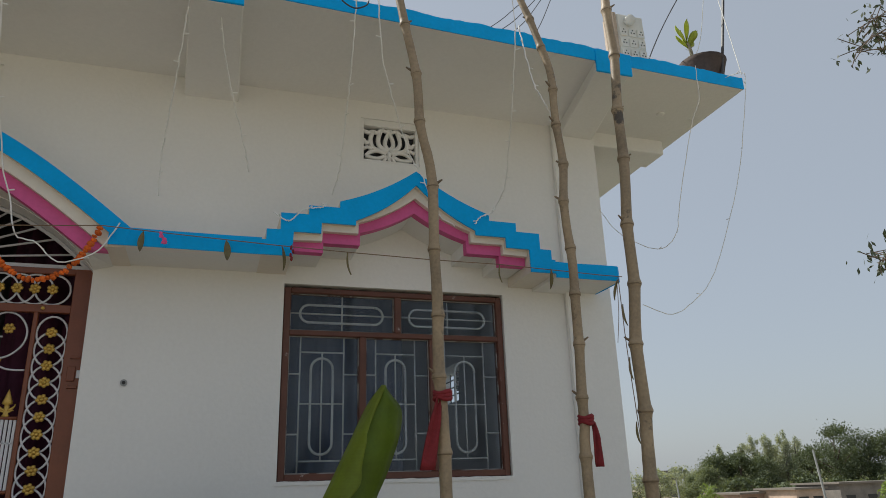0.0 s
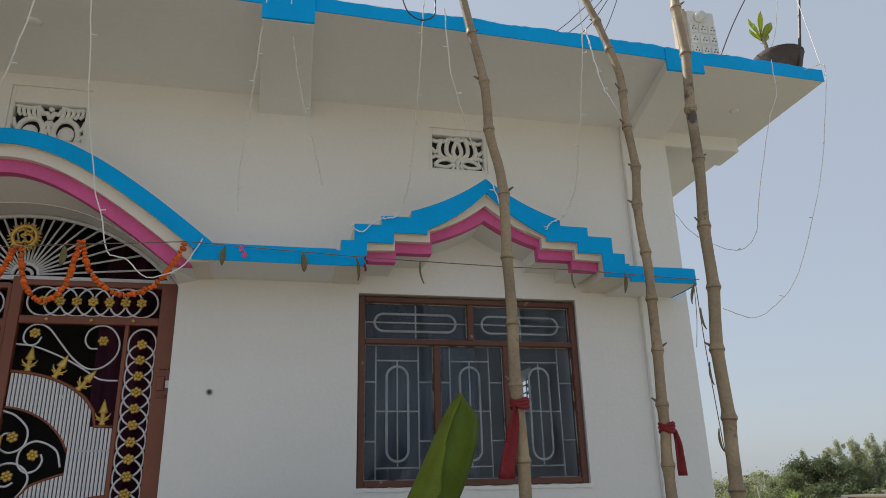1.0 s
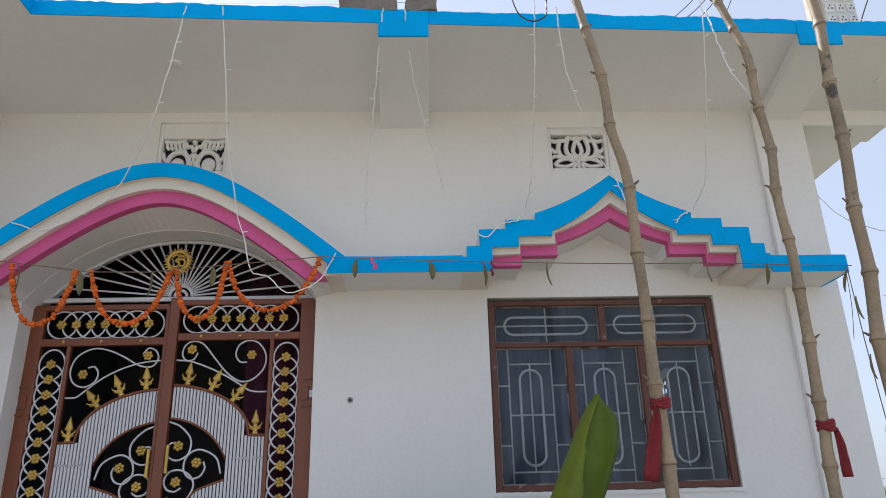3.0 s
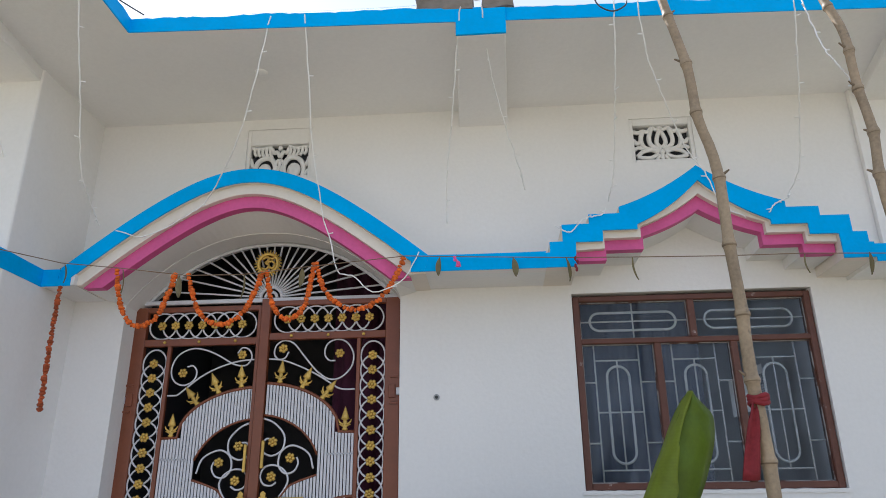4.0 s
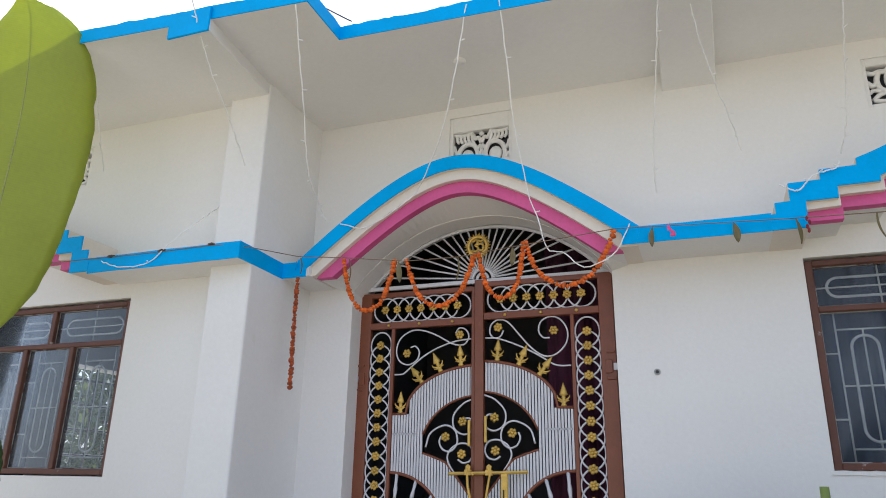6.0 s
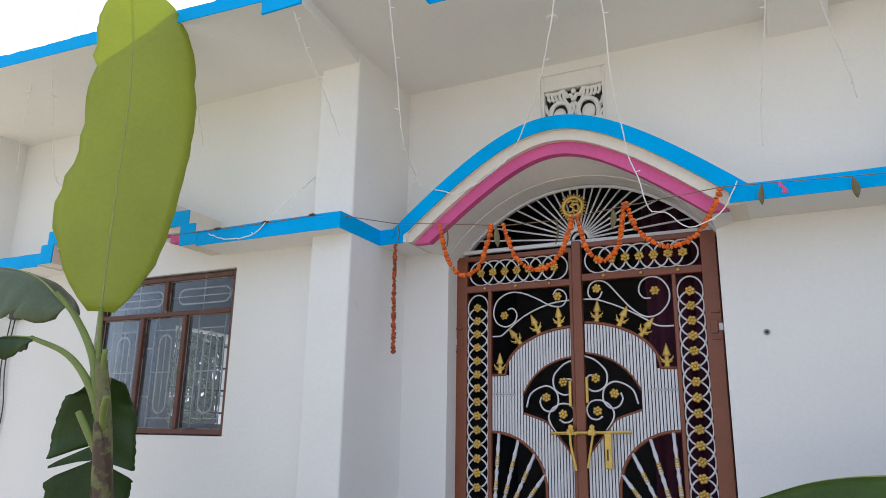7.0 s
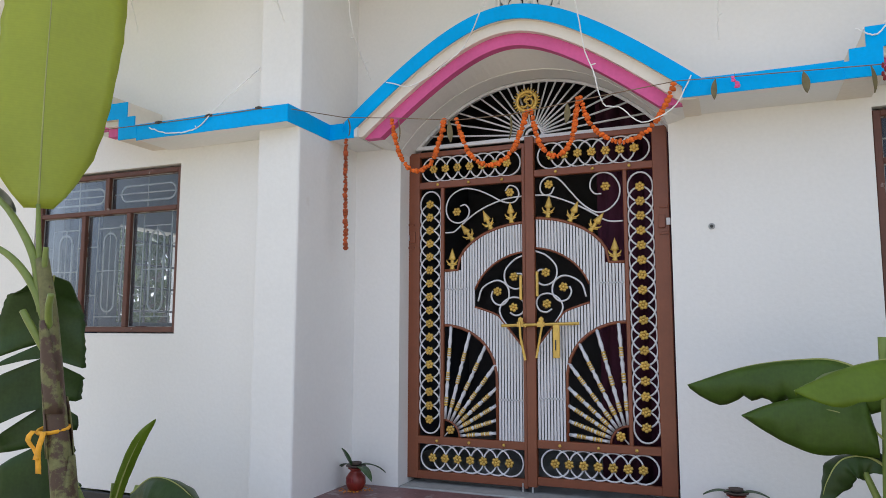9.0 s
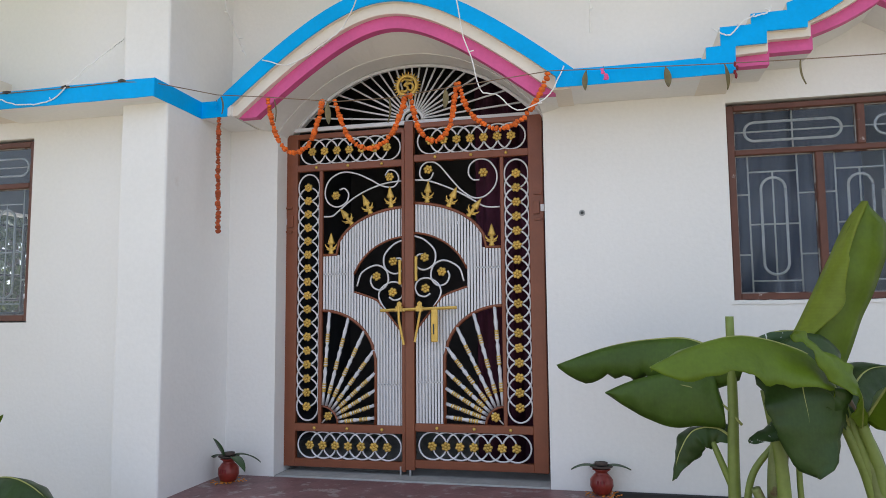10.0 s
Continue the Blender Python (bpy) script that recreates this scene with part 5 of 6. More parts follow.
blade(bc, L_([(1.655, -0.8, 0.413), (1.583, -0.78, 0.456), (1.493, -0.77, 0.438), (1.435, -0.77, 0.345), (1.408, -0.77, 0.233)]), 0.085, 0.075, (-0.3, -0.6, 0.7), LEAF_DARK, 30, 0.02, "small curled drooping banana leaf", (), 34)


def strip(parent, name, left, right, mat, bulge, label, wave=0.004):
    """A leaf half between two edge lines, bowed by bulge towards the viewer."""
    n, m = 40, 6
    a, b = smooth_line(left, n), smooth_line(right, n)
    bm = bmesh.new()
    rows = []
    for i in range(n + 1):
        rows.append([bm.verts.new(a[i].lerp(b[i], j / m) + Vector((0, -bulge * math.sin(math.pi * j / m) + wave * math.sin(0.9 * i + j), 0))) for j in range(m + 1)])
    for p, q in zip(rows, rows[1:]):
        for j in range(m):
            bm.faces.new((p[j], p[j + 1], q[j + 1], q[j]))
    ob = part(name, bm, mat, parent, label, smooth=True)
    ob.modifiers.new("thickness", "SOLIDIFY").thickness = 0.003
    return ob


# main half takes a darker green for its shade, folded half stays lit
upright = strip(bc, "leaf", L_([(1.881, -0.92, 0.503), (1.88, -0.93, 0.66), (1.947, -0.93, 0.897), (2.015, -0.93, 1.075), (2.072, -0.93, 1.234), (2.148, -0.92, 1.355)]), L_([(1.930, -0.91, 0.503), (2.027, -0.9, 0.662), (2.123, -0.89, 0.899), (2.201, -0.89, 1.078), (2.236, -0.89, 1.246), (2.160, -0.91, 1.354)]), LEAF, 0.03, "upright half-rolled green banana leaf with a wavy edge")
strip(upright, "rolled_half", L_([(1.865, -0.93, 0.699), (1.855, -0.9, 0.808), (1.907, -0.89, 0.917), (1.999, -0.89, 1.106), (2.081, -0.89, 1.274), (2.144, -0.9, 1.362)]), L_([(1.885, -0.96, 0.699), (1.899, -0.985, 0.816), (2.028, -0.99, 0.946), (2.045, -0.98, 1.025), (2.062, -0.985, 1.124), (2.075, -0.975, 1.183), (2.155, -0.94, 1.353)]), LEAF_YOUNG, 0.02, "folded half of the leaf in the lit green", 0.002)
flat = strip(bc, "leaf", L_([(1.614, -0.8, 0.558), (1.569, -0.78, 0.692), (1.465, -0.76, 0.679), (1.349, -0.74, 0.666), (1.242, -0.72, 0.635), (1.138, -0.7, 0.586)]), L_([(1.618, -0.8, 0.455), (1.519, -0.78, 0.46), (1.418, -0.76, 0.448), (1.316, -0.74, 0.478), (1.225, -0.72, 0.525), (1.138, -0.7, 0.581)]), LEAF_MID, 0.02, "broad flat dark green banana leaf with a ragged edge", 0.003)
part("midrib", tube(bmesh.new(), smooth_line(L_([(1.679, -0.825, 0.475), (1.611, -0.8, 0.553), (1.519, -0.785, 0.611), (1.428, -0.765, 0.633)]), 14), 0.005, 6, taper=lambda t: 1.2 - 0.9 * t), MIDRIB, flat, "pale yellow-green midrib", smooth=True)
# this leaf's shadowed underside is given by the dark green
blade(bc, L_([(1.986, -1.02, 0.63), (1.916, -1.1, 0.732), (1.839, -1.15, 0.692), (1.845, -1.18, 0.552), (1.862, -1.19, 0.35)]), 0.17, 0.15, (0.1, -0.86, 0.45), LEAF_DARK, 8, 0.02, "broad banana leaf hanging forward, its shaded underside coloured dark green", ((0.6, 0.2),), 36, full=0.4)
blade(bc, L_([(2.03, -1, 0.49), (1.979, -1.05, 0.571), (1.841, -1.08, 0.538), (1.753, -1.08, 0.491), (1.659, -1.08, 0.448)]), 0.05, 0.07, (0.0, -0.8, 0.6), LEAF_FLECK, 14, 0.015, "dark green leaf flecked with white droppings", (), 37)
blade(bc, L_([(2.051, -1.05, 0.512), (2.025, -1.15, 0.636), (1.959, -1.2, 0.717), (1.857, -1.22, 0.816), (1.796, -1.22, 0.855)]), 0.05, 0.055, (0.6, -0.7, 0.4), LEAF, 12, 0.02, "folded yellow-green banana leaf", (), 46)
blade(bc, L_([(2.027, -0.9, 0.767), (2.003, -0.86, 0.84), (1.902, -0.84, 0.857), (1.803, -0.84, 0.85), (1.735, -0.84, 0.819)]), 0.07, 0.07, (0.0, -0.55, 0.83), LEAF_FLECK, 40, 0.012, "dark green banana leaf flecked with white droppings", (), 38)
for pts, r in (([(2.172, -1, -0.138), (2.088, -1, 0.268), (2.048, -1, 0.399), (1.999, -1, 0.529)], 0.024), ([(2.203, -1.02, -0.136), (2.123, -1.02, 0.27), (2.105, -1.02, 0.371), (2.059, -1.02, 0.521)], 0.026), ([(1.802, -0.98, -0.252), (1.792, -0.98, 0.26), (1.776, -0.98, 0.442), (1.745, -0.98, 0.633)], 0.028), ([(1.879, -0.95, -0.148), (1.856, -0.95, 0.261), (1.861, -0.95, 0.423)], 0.013)):
    stem(bc, L_(pts), r, r * 0.75, RIB, "petiole", "thick yellow-green leaf stalk")
blade(bc, L_([(2.036, -0.9, 0.486), (2.107, -0.78, 0.624), (2.239, -0.68, 0.704), (2.533, -0.55, 0.645)]), 0.17, 0.15, (0.1, -0.55, 0.82), LEAF_DARK, 30, 0.02, "arching dark green banana leaf", (), 39)
blade(bc, L_([(2.078, -1, 0.531), (2.156, -1.12, 0.698), (2.221, -1.25, 0.684), (2.333, -1.4, 0.512)]), 0.15, 0.16, (-0.1, -0.5, 0.86), LEAF, 25, 0.02, "arching green banana leaf", (), 40)


blade(bc, L_([(2.02, -1.22, 0.0), (2.0, -1.30, 0.14), (1.93, -1.36, 0.15), (1.80, -1.42, 0.10), (1.70, -1.46, 0.03)]), 0.09, 0.09, (0.0, -0.5, 0.86), LEAF, 24, 0.012, "low bright green banana leaf", (), 47)
stem(bc, L_([(2.05, -1.1, -0.56), (2.04, -1.16, -0.2), (2.02, -1.22, 0.02)]), 0.018, 0.012, RIB, "petiole")


# ---------- marigold garlands ----------
def bead_mesh():
    bm = bmesh.new()
    rng = random.Random(2)
    blob(bm, (0, 0, 0), 0.0155, 0.0155, 0.0105, rough=0.35, sub=2, rng=rng)
    return bm


def garland(pts, mat, label, count, scale=1.0, seed=1):
    rng = random.Random(seed)
    o = Vector(pts[0])
    g = thing("marigold_garland", o, label, "garland", "marigold garlands")
    line = [p - o for p in smooth_line(pts, 160)]
    part("string", tube(bmesh.new(), line[::4], 0.0015, 4), THREAD, g)
    lens = [0.0]
    for p, q in zip(line, line[1:]):
        lens.append(lens[-1] + (q - p).length)
    first = None
    for k in range(count):
        s = lens[-1] * (k + 0.5) / count
        i = next(j for j in range(len(lens) - 1) if lens[j + 1] >= s)
        p = line[i]
        d = (line[i + 1] - line[i]).normalized()
        q = d.to_track_quat("Z", "Y").to_matrix().to_4x4()
        sc = scale * rng.uniform(0.8, 1.2)
        m = Matrix.Translation(p + Vector([rng.uniform(-0.003, 0.003) for _ in range(3)])) @ q @ Euler((rng.uniform(-.3, .3), rng.uniform(-.3, .3), rng.uniform(0, 6))).to_matrix().to_4x4() @ Matrix.Diagonal((sc, sc, sc * rng.uniform(0.8, 1.2), 1))
        if first is None:
            first = part("marigold", bead_mesh(), mat, g, smooth=True)
            first.matrix_basis = m
        else:
            shared("marigold", first, m, g)


GY = -0.32
garland([(-0.71, GY, 2.18), (-0.66, GY, 1.98), (-0.57, GY, 1.855), (-0.46, GY, 1.885), (-0.40, GY, 2.02), (-0.37, GY, 2.15)], MARIGOLD, "orange marigold garland looped before the gate", 40)
garland([(-0.30, GY, 2.14), (-0.22, GY, 1.93), (-0.09, GY, 1.845), (0.04, GY, 1.93), (0.12, GY, 2.14)], MARIGOLD, "orange marigold garland looped before the gate", 40)
garland([(0.14, GY, 2.14), (0.185, GY, 1.95), (0.27, GY, 1.865), (0.35, GY, 1.92), (0.385, GY, 2.06), (0.40, GY, 2.18)], MARIGOLD, "orange marigold garland looped before the gate", 38)
garland([(0.41, GY, 2.18), (0.47, GY, 2.01), (0.61, GY, 1.91), (0.74, GY, 1.945), (0.84, GY - 0.02, 2.06), (0.895, GY - 0.045, 2.18)], MARIGOLD, "orange marigold garland rising to the arch's end", 38)
garland([(-0.99, -0.365, 2.075), (-0.988, -0.365, 1.75), (-0.98, -0.365, 1.41)], DRIED, "dried dark orange marigold string hanging straight down", 44, 0.9)


# ---------- string with dry leaves ----------
def dry_leaf_mesh():
    bm = bmesh.new()
    rows = []
    for i in range(9):
        t = i / 8
        w = 0.014 * math.sin(math.pi * t) ** 0.8 + 0.0008
        rows.append([bm.verts.new((u * w, 0.006 * abs(u) + 0.012 * math.sin(2.5 * t), -0.115 * t)) for u in (-1, 0, 1)])
    for a, b in zip(rows, rows[1:]):
        for k in range(2):
            bm.faces.new((a[k], a[k + 1], b[k + 1], b[k]))
    return bm


toran = thing("leaf_string", (0, 0, 0), "brown string of dry mango leaves stretched along the sun shades", "garland")
tpts = [(-2.9, -0.79, 2.185), (-2.04, -0.79, 2.172), (-1.66, -0.79, 2.17), (-1.31, -0.79, 2.175), (-1.13, -0.78, 2.16), (-0.97, -0.42, 2.19), (-0.64, -0.42, 2.15), (-0.26, -0.42, 2.095), (0.05, -0.42, 2.09), (0.38, -0.42, 2.12), (0.91, -0.40, 2.17), (1.17, -0.375, 2.165), (1.74, -0.375, 2.14), (2.09, -0.375, 2.13), (2.55, -0.375, 2.12), (2.95, -0.375, 2.12), (3.60, -0.365, 2.10), (3.74, -0.36, 2.10)]
part("string", tube(bmesh.new(), tpts, 0.0026, 5), THREAD, toran)
first = None
rng = random.Random(9)
for x, y, z in ((-0.95, -0.42, 2.18), (-0.62, -0.42, 2.14), (-0.30, -0.42, 2.10), (0.05, -0.42, 2.09), (0.36, -0.42, 2.12), (1.09, -0.38, 2.165), (1.47, -0.38, 2.15), (1.745, -0.38, 2.135), (2.09, -0.38, 2.13), (2.95, -0.38, 2.115), (3.26, -0.38, 2.115)):
    m = pose(x, y, z, rng.uniform(-12, 12), rng.uniform(-14, 14), rng.uniform(-70, 70)) @ Matrix.Diagonal((rng.uniform(0.9, 1.4), 1, rng.uniform(0.9, 1.25), 1))
    if first is None:
        first = part("leaf", dry_leaf_mesh(), DRYLEAF, toran, "curled dry leaf", smooth=True)
        first.matrix_basis = m
        first.data.materials[0] = DRYLEAF
    else:
        shared("leaf", first, m, toran)["label"] = "curled dry leaf"
for x, z in ((-2.04, 2.178), (-1.66, 2.178), (-1.31, 2.182), (-2.55, 2.185)):
    bm = bmesh.new()
    blob(bm, (x, -0.79, z), 0.030, 0.012, 0.009, rough=0.5, rng=rng)
    part("shrivelled_leaf", bm, WIREDARK, toran, "shrivelled dark leaf")


def paper(at, mat, label, w=0.03, h=0.06):
    p = thing("paper_scrap", at, label, "decoration")
    bm = bmesh.new()
    r = random.Random(int(at[0] * 100))
    for k in range(4):
        blob(bm, (r.uniform(-w, w) * 0.5, 0, -h * (k + 0.5) / 4), w * r.uniform(0.3, 0.55), 0.006, h * 0.2, rough=0.6, rng=r)
    part("scrap", bm, mat, p)
    part("thread", tube(bmesh.new(), [(0, 0, 0.012), (0, 0, -0.01)], 0.0015, 4), THREAD, p)


paper((1.175, -0.385, 2.165), PINKPAPER, "crumpled pink paper scrap on the string")
paper((1.80, -0.385, 2.14), REDCLOTH, "small red cloth scrap on the string", 0.018, 0.08)
paper((-1.01, -0.36, 2.17), BLUE, "small blue scrap on the string", 0.012, 0.05)


# ---------- strings of small lights ----------
def light_string(pts, label="thin white wire of tiny lights hanging from the roof edge", mat=WIREWHITE, r=0.0036, seed=0, bulbs=True):
    rng = random.Random(seed)
    o = Vector(pts[0])
    g = thing("light_string", o, label, "string lights", "strings of small lights")
    line = smooth_line([Vector(p) - o for p in pts], 40)
    line = [p + Vector([rng.uniform(-0.003, 0.003) for _ in range(3)]) for p in line]
    part("wire", tube(bmesh.new(), line, r, 5), mat, g)
    if bulbs:
        for k in range(4, len(line) - 1, 6):
            a = rng.uniform(0, math.tau)
            part("bulb", tube(bmesh.new(), [line[k], line[k] + Vector((0.026 * math.cos(a), 0.026 * math.sin(a), 0.006))], min(0.0036, r * 0.95), 5), mat, g)


for k, pts in enumerate((
        [(0.26, -0.93, 3.328), (0.161, -0.8, 3.045), (0.01, -0.6, 2.775), (-0.212, -0.37, 2.566), (-0.332, -0.36, 2.465), (-0.553, -0.36, 2.354), (-0.726, -0.36, 2.394)],
        [(0.442, -0.93, 3.327), (0.433, -0.75, 3.034), (0.424, -0.6, 2.794), (0.444, -0.37, 2.445), (0.496, -0.35, 2.274), (0.538, -0.35, 2.114), (0.628, -0.34, 2.084), (0.729, -0.34, 1.994), (0.888, -0.35, 2.054), (0.977, -0.36, 2.204)],
        [(1.245, -0.93, 3.322), (1.203, -0.7, 3.093), (1.171, -0.5, 2.935), (1.118, -0.2, 2.669), (1.107, -0.02, 2.503)],
        [(1.355, -0.93, 3.321), (1.383, -0.7, 3.133), (1.43, -0.5, 2.995), (1.535, -0.2, 2.769), (1.573, -0.05, 2.682)],
        [(2.021, -0.92, 3.336), (2.037, -0.7, 3.089), (2.054, -0.5, 2.942), (2.07, -0.2, 2.709), (2.057, -0.02, 2.603)],
        [(2.13, -0.92, 3.335), (2.196, -0.75, 3.077), (2.293, -0.6, 2.91), (2.437, -0.4, 2.714), (2.515, -0.36, 2.615), (2.585, -0.36, 2.417), (2.702, -0.35, 2.338)],
        [(2.904, -0.9, 3.329), (2.959, -0.7, 3.084), (3.015, -0.5, 2.909), (3.088, -0.2, 2.688), (3.085, -0.02, 2.603)],
        [(2.923, -0.9, 3.329), (2.964, -0.93, 2.979), (3.003, -0.96, 2.839), (3.101, -0.95, 2.641)],
        [(-0.552, -1.3, 3.265), (-0.66, -1, 2.94), (-0.768, -0.7, 2.609), (-0.84, -0.4, 2.484), (-0.84, -0.34, 2.435)],
        [(-1.119, -1.43, 3.341), (-1.153, -1.2, 3.094), (-1.189, -0.9, 2.872), (-1.228, -0.68, 2.712)],
        [(-1.948, -1.43, 3.347), (-2.095, -1.1, 3.254), (-2.243, -0.9, 3.122), (-2.44, -0.6, 2.88)],
        [(-3.005, -1.43, 3.355), (-3.39, -1.1, 3.106), (-4.013, -0.6, 2.904), (-4.037, -0.45, 2.803)],
        [(-3.131, -1.43, 3.356), (-3.709, -1.1, 3.211), (-4.517, -0.6, 2.988)],
        [(1.7, -0.36, 2.327), (1.779, -0.36, 2.287), (1.858, -0.36, 2.357), (1.957, -0.36, 2.382), (1.976, -0.36, 2.416)],
        [(2.819, -0.36, 2.358), (2.858, -0.36, 2.407), (2.926, -0.36, 2.437), (2.945, -0.36, 2.477)],
        [(-2.11, -0.79, 2.151), (-1.956, -0.79, 2.1), (-1.752, -0.79, 2.11), (-1.602, -0.79, 2.222), (-1.484, -0.7, 2.386), (-1.53, -0.5, 2.543)])):
    light_string(pts, seed=k)
for k, pts in enumerate((
        [(4.357, -0.7, 3.318), (4.442, -0.84, 3.322), (4.46, -0.85, 3.243), (4.368, -0.84, 2.865), (4.274, -0.83, 2.546), (4.004, -0.85, 2.002), (3.807, -0.88, 1.816), (3.656, -0.9, 1.737), (3.43, -0.99, 1.754)],
        [(4.113, -0.84, 3.316), (4.077, -0.86, 3.062), (3.992, -0.85, 2.859), (3.936, -0.75, 2.481), (3.898, -0.7, 2.249), (3.831, -0.6, 2.203), (3.743, -0.4, 2.354), (3.794, -0.1, 2.644)])):
    light_string(pts, "thin grey wire of tiny lights looping past the house corner", GRILL, 0.0021, 30 + k)
g = thing("leaf_string", (3.70, -0.38, 2.075), "brown string with dry dark leaves hanging at the house corner", "garland")
part("string", tube(bmesh.new(), smooth_line([(0, 0, 0.02), (0.005, 0, -0.40), (0.02, -0.005, -0.85), (0.032, -0.01, -1.2), (0.03, -0.03, -2.6)], 24), 0.0026, 5), THREAD, g)
part("thread_end", tube(bmesh.new(), smooth_line([(-0.01, 0, 0.0), (-0.022, 0, -0.2), (-0.05, 0, -0.38)], 10), 0.0018, 4), THREAD, g)
for dx, dz, turn in ((0.0, 0.0, 12), (0.012, -0.15, -28), (0.018, -0.46, -20), (0.014, -0.82, -24)):
    o = shared("leaf", first, pose(dx, -0.004, dz, 6, turn, 25) @ Matrix.Diagonal((0.95, 1, 1.15, 1)), g)
    o["label"] = "curled dry leaf"

# ---------- porch pots ----------
def ritual_pot(x, y, label, turn, upright, reach):
    p = thing("clay_pot", (x, y, -0.006), label, "pot", "pots beside the gate")
    part("pot", lathe(bmesh.new(), [(0.028, 0.0), (0.046, 0.012), (0.060, 0.045), (0.058, 0.078), (0.040, 0.102), (0.030, 0.112), (0.036, 0.122), (0.048, 0.128), (0.046, 0.134), (0.030, 0.130)], 18), CLAYRED, p, "shiny dark red painted pot", smooth=True)
    part("dish", lathe(bmesh.new(), [(0.025, 0.132), (0.060, 0.142), (0.058, 0.148), (0.02, 0.142)], 16), CLAY, p, "small clay dish", smooth=True)
    part("lamp_dish", lathe(bmesh.new(), [(0.02, 0.146), (0.032, 0.152), (0.034, 0.164), (0.020, 0.160)], 12), CLAY, p, "dark clay lamp", smooth=True)
    for k in range(4 if upright < 4 else 3):
        a = turn + k * 1.5
        bm = bmesh.new()
        rows = []
        up = 0.16 if k == upright else 0.03
        for i in range(9):
            t = i / 8
            w = 0.028 * math.sin(math.pi * t ** 0.8) ** 0.7 + 0.0006
            r = 0.03 + (0.07 if k == upright else reach) * t
            c = Vector((r * math.cos(a), r * math.sin(a), 0.14 + up * t - (0.05 if k == upright or upright > 4 else 0.09) * t * t))
            s = Vector((-math.sin(a), math.cos(a), 0))
            rows.append([bm.verts.new(c + s * w * u + Vector((0, 0, 0.006 * abs(u)))) for u in (-1, 0, 1)])
        for q, b in zip(rows, rows[1:]):
            for j in range(2):
                bm.faces.new((q[j], q[j + 1], b[j + 1], b[j]))
        part("leaf", bm, MANGOLEAF, p, "dark green mango leaf", smooth=True).modifiers.new("thickness", "SOLIDIFY").thickness = 0.0016
    bm = bmesh.new()
    box(bm, -0.022, -0.016, -0.061, -0.059, 0.055, 0.080)
    box(bm, -0.006, 0.000, -0.0625, -0.060, 0.055, 0.080)
    box(bm, 0.010, 0.016, -0.061, -0.059, 0.055, 0.080)
    part("painted_mark", bm, REDCLOTH, p, "bright red painted mark")
    rng = random.Random(int(x * 10))
    bm = bmesh.new()
    for _ in range(60):
        a, r = rng.uniform(0, math.tau), rng.uniform(0.03, 0.10)
        blob(bm, (r * math.cos(a), r * math.sin(a), 0.003), 0.006, 0.006, 0.003)
    tagged(part("petals", bm, PETALS, p, "scattered orange petals and grain"), kind="stuff")


ritual_pot(-0.985, -0.19, "dark red clay pot with mango leaves standing beside the gate", 2.7, 1, 0.165)
ritual_pot(1.10, -0.075, "dark red clay pot with a lamp and leaves beside the gate", 0.2, 9, 0.125)

# drilled pipe hole in the wall
h = thing("pipe_stub", (1.035, 0.0, 1.487), "small grey pipe end set in the wall", "pipe")
part("collar", tube(bmesh.new(), [(0, 0.01, 0), (0, -0.006, 0)], 0.017, 14), GREYSILL, h)
part("bore", tube(bmesh.new(), [(0, -0.005, 0), (0, -0.008, 0)], 0.009, 12), HOLESHADE, h, "dark bore")

# fan hooks / round lamp boxes in the soffit
for at, k in (((0.085, -0.52, 3.27), 0.8), ((4.19, -0.345, 3.27), 0.6)):
    h = thing("ceiling_box", at, "round grey outlet box in the slab's underside", "outlet box")
    part("box", lathe(bmesh.new(), [(0.045 * k, 0.01), (0.048 * k, -0.004), (0.040 * k, -0.010), (0.01, -0.012)], 18), WALL if k < 1 else GREYSILL, h, smooth=True)

gr = thing("window_grille", (3.80, 2.30, 1.70), "iron bars in the small side window", "grille")
for k in range(4):
    part("bar", tube(bmesh.new(), [(0, 0, 0.06 + 0.075 * k), (0, 0.92, 0.06 + 0.075 * k)], 0.007, 6), WIREDARK, gr)
for k in range(1, 7):
    part("bar", tube(bmesh.new(), [(0, 0.13 * k, 0.0), (0, 0.13 * k, 0.35)], 0.006, 6), WIREDARK, gr)

# meter box and cable on the wing's wall
mb = thing("meter_box", (-4.36, LY, 1.86), "small grey electric box with hanging black cables on the wall", "electric box")
bm = bmesh.new()
box(bm, -0.10, 0.04, -0.05, 0.0, -0.07, 0.10)
bevelled(bm, 0.008)
part("case", bm, PLASTIC, mb)
bm = bmesh.new()
box(bm, 0.0, 0.10, -0.06, 0.0, -0.10, 0.04)
bevelled(bm, 0.008)
part("switch", bm, WIREDARK, mb, "black switch block")
for off in (0.0, 0.05):
    part("cable", tube(bmesh.new(), smooth_line([(-0.02 + off, -0.02, -0.08), (-0.05 + off, -0.02, -0.45), (0.0 + off, -0.015, -0.8), (-0.03 + off, -0.02, -1.15), (0.0, -0.02, -1.25), (0.03, -0.02, -1.2)], 30), 0.005, 5), WIREDARK, mb)

# ---------- on the roof ----------
sb = thing("switch_board", (3.862, -0.55, 3.352), "white plastic switchboard with sockets propped on the roof", "switchboard")
bm = bmesh.new()
box(bm, -0.085, 0.115, -0.035, 0.035, 0.0, 0.47)
bevelled(bm, 0.01)
part("case", bm, PLASTIC, sb)
bm = bmesh.new()
box(bm, -0.118, -0.087, -0.04, 0.08, 0.0, 0.47)
bevelled(bm, 0.006)
part("side_board", bm, BOARDWOOD, sb, "pale wooden side board")
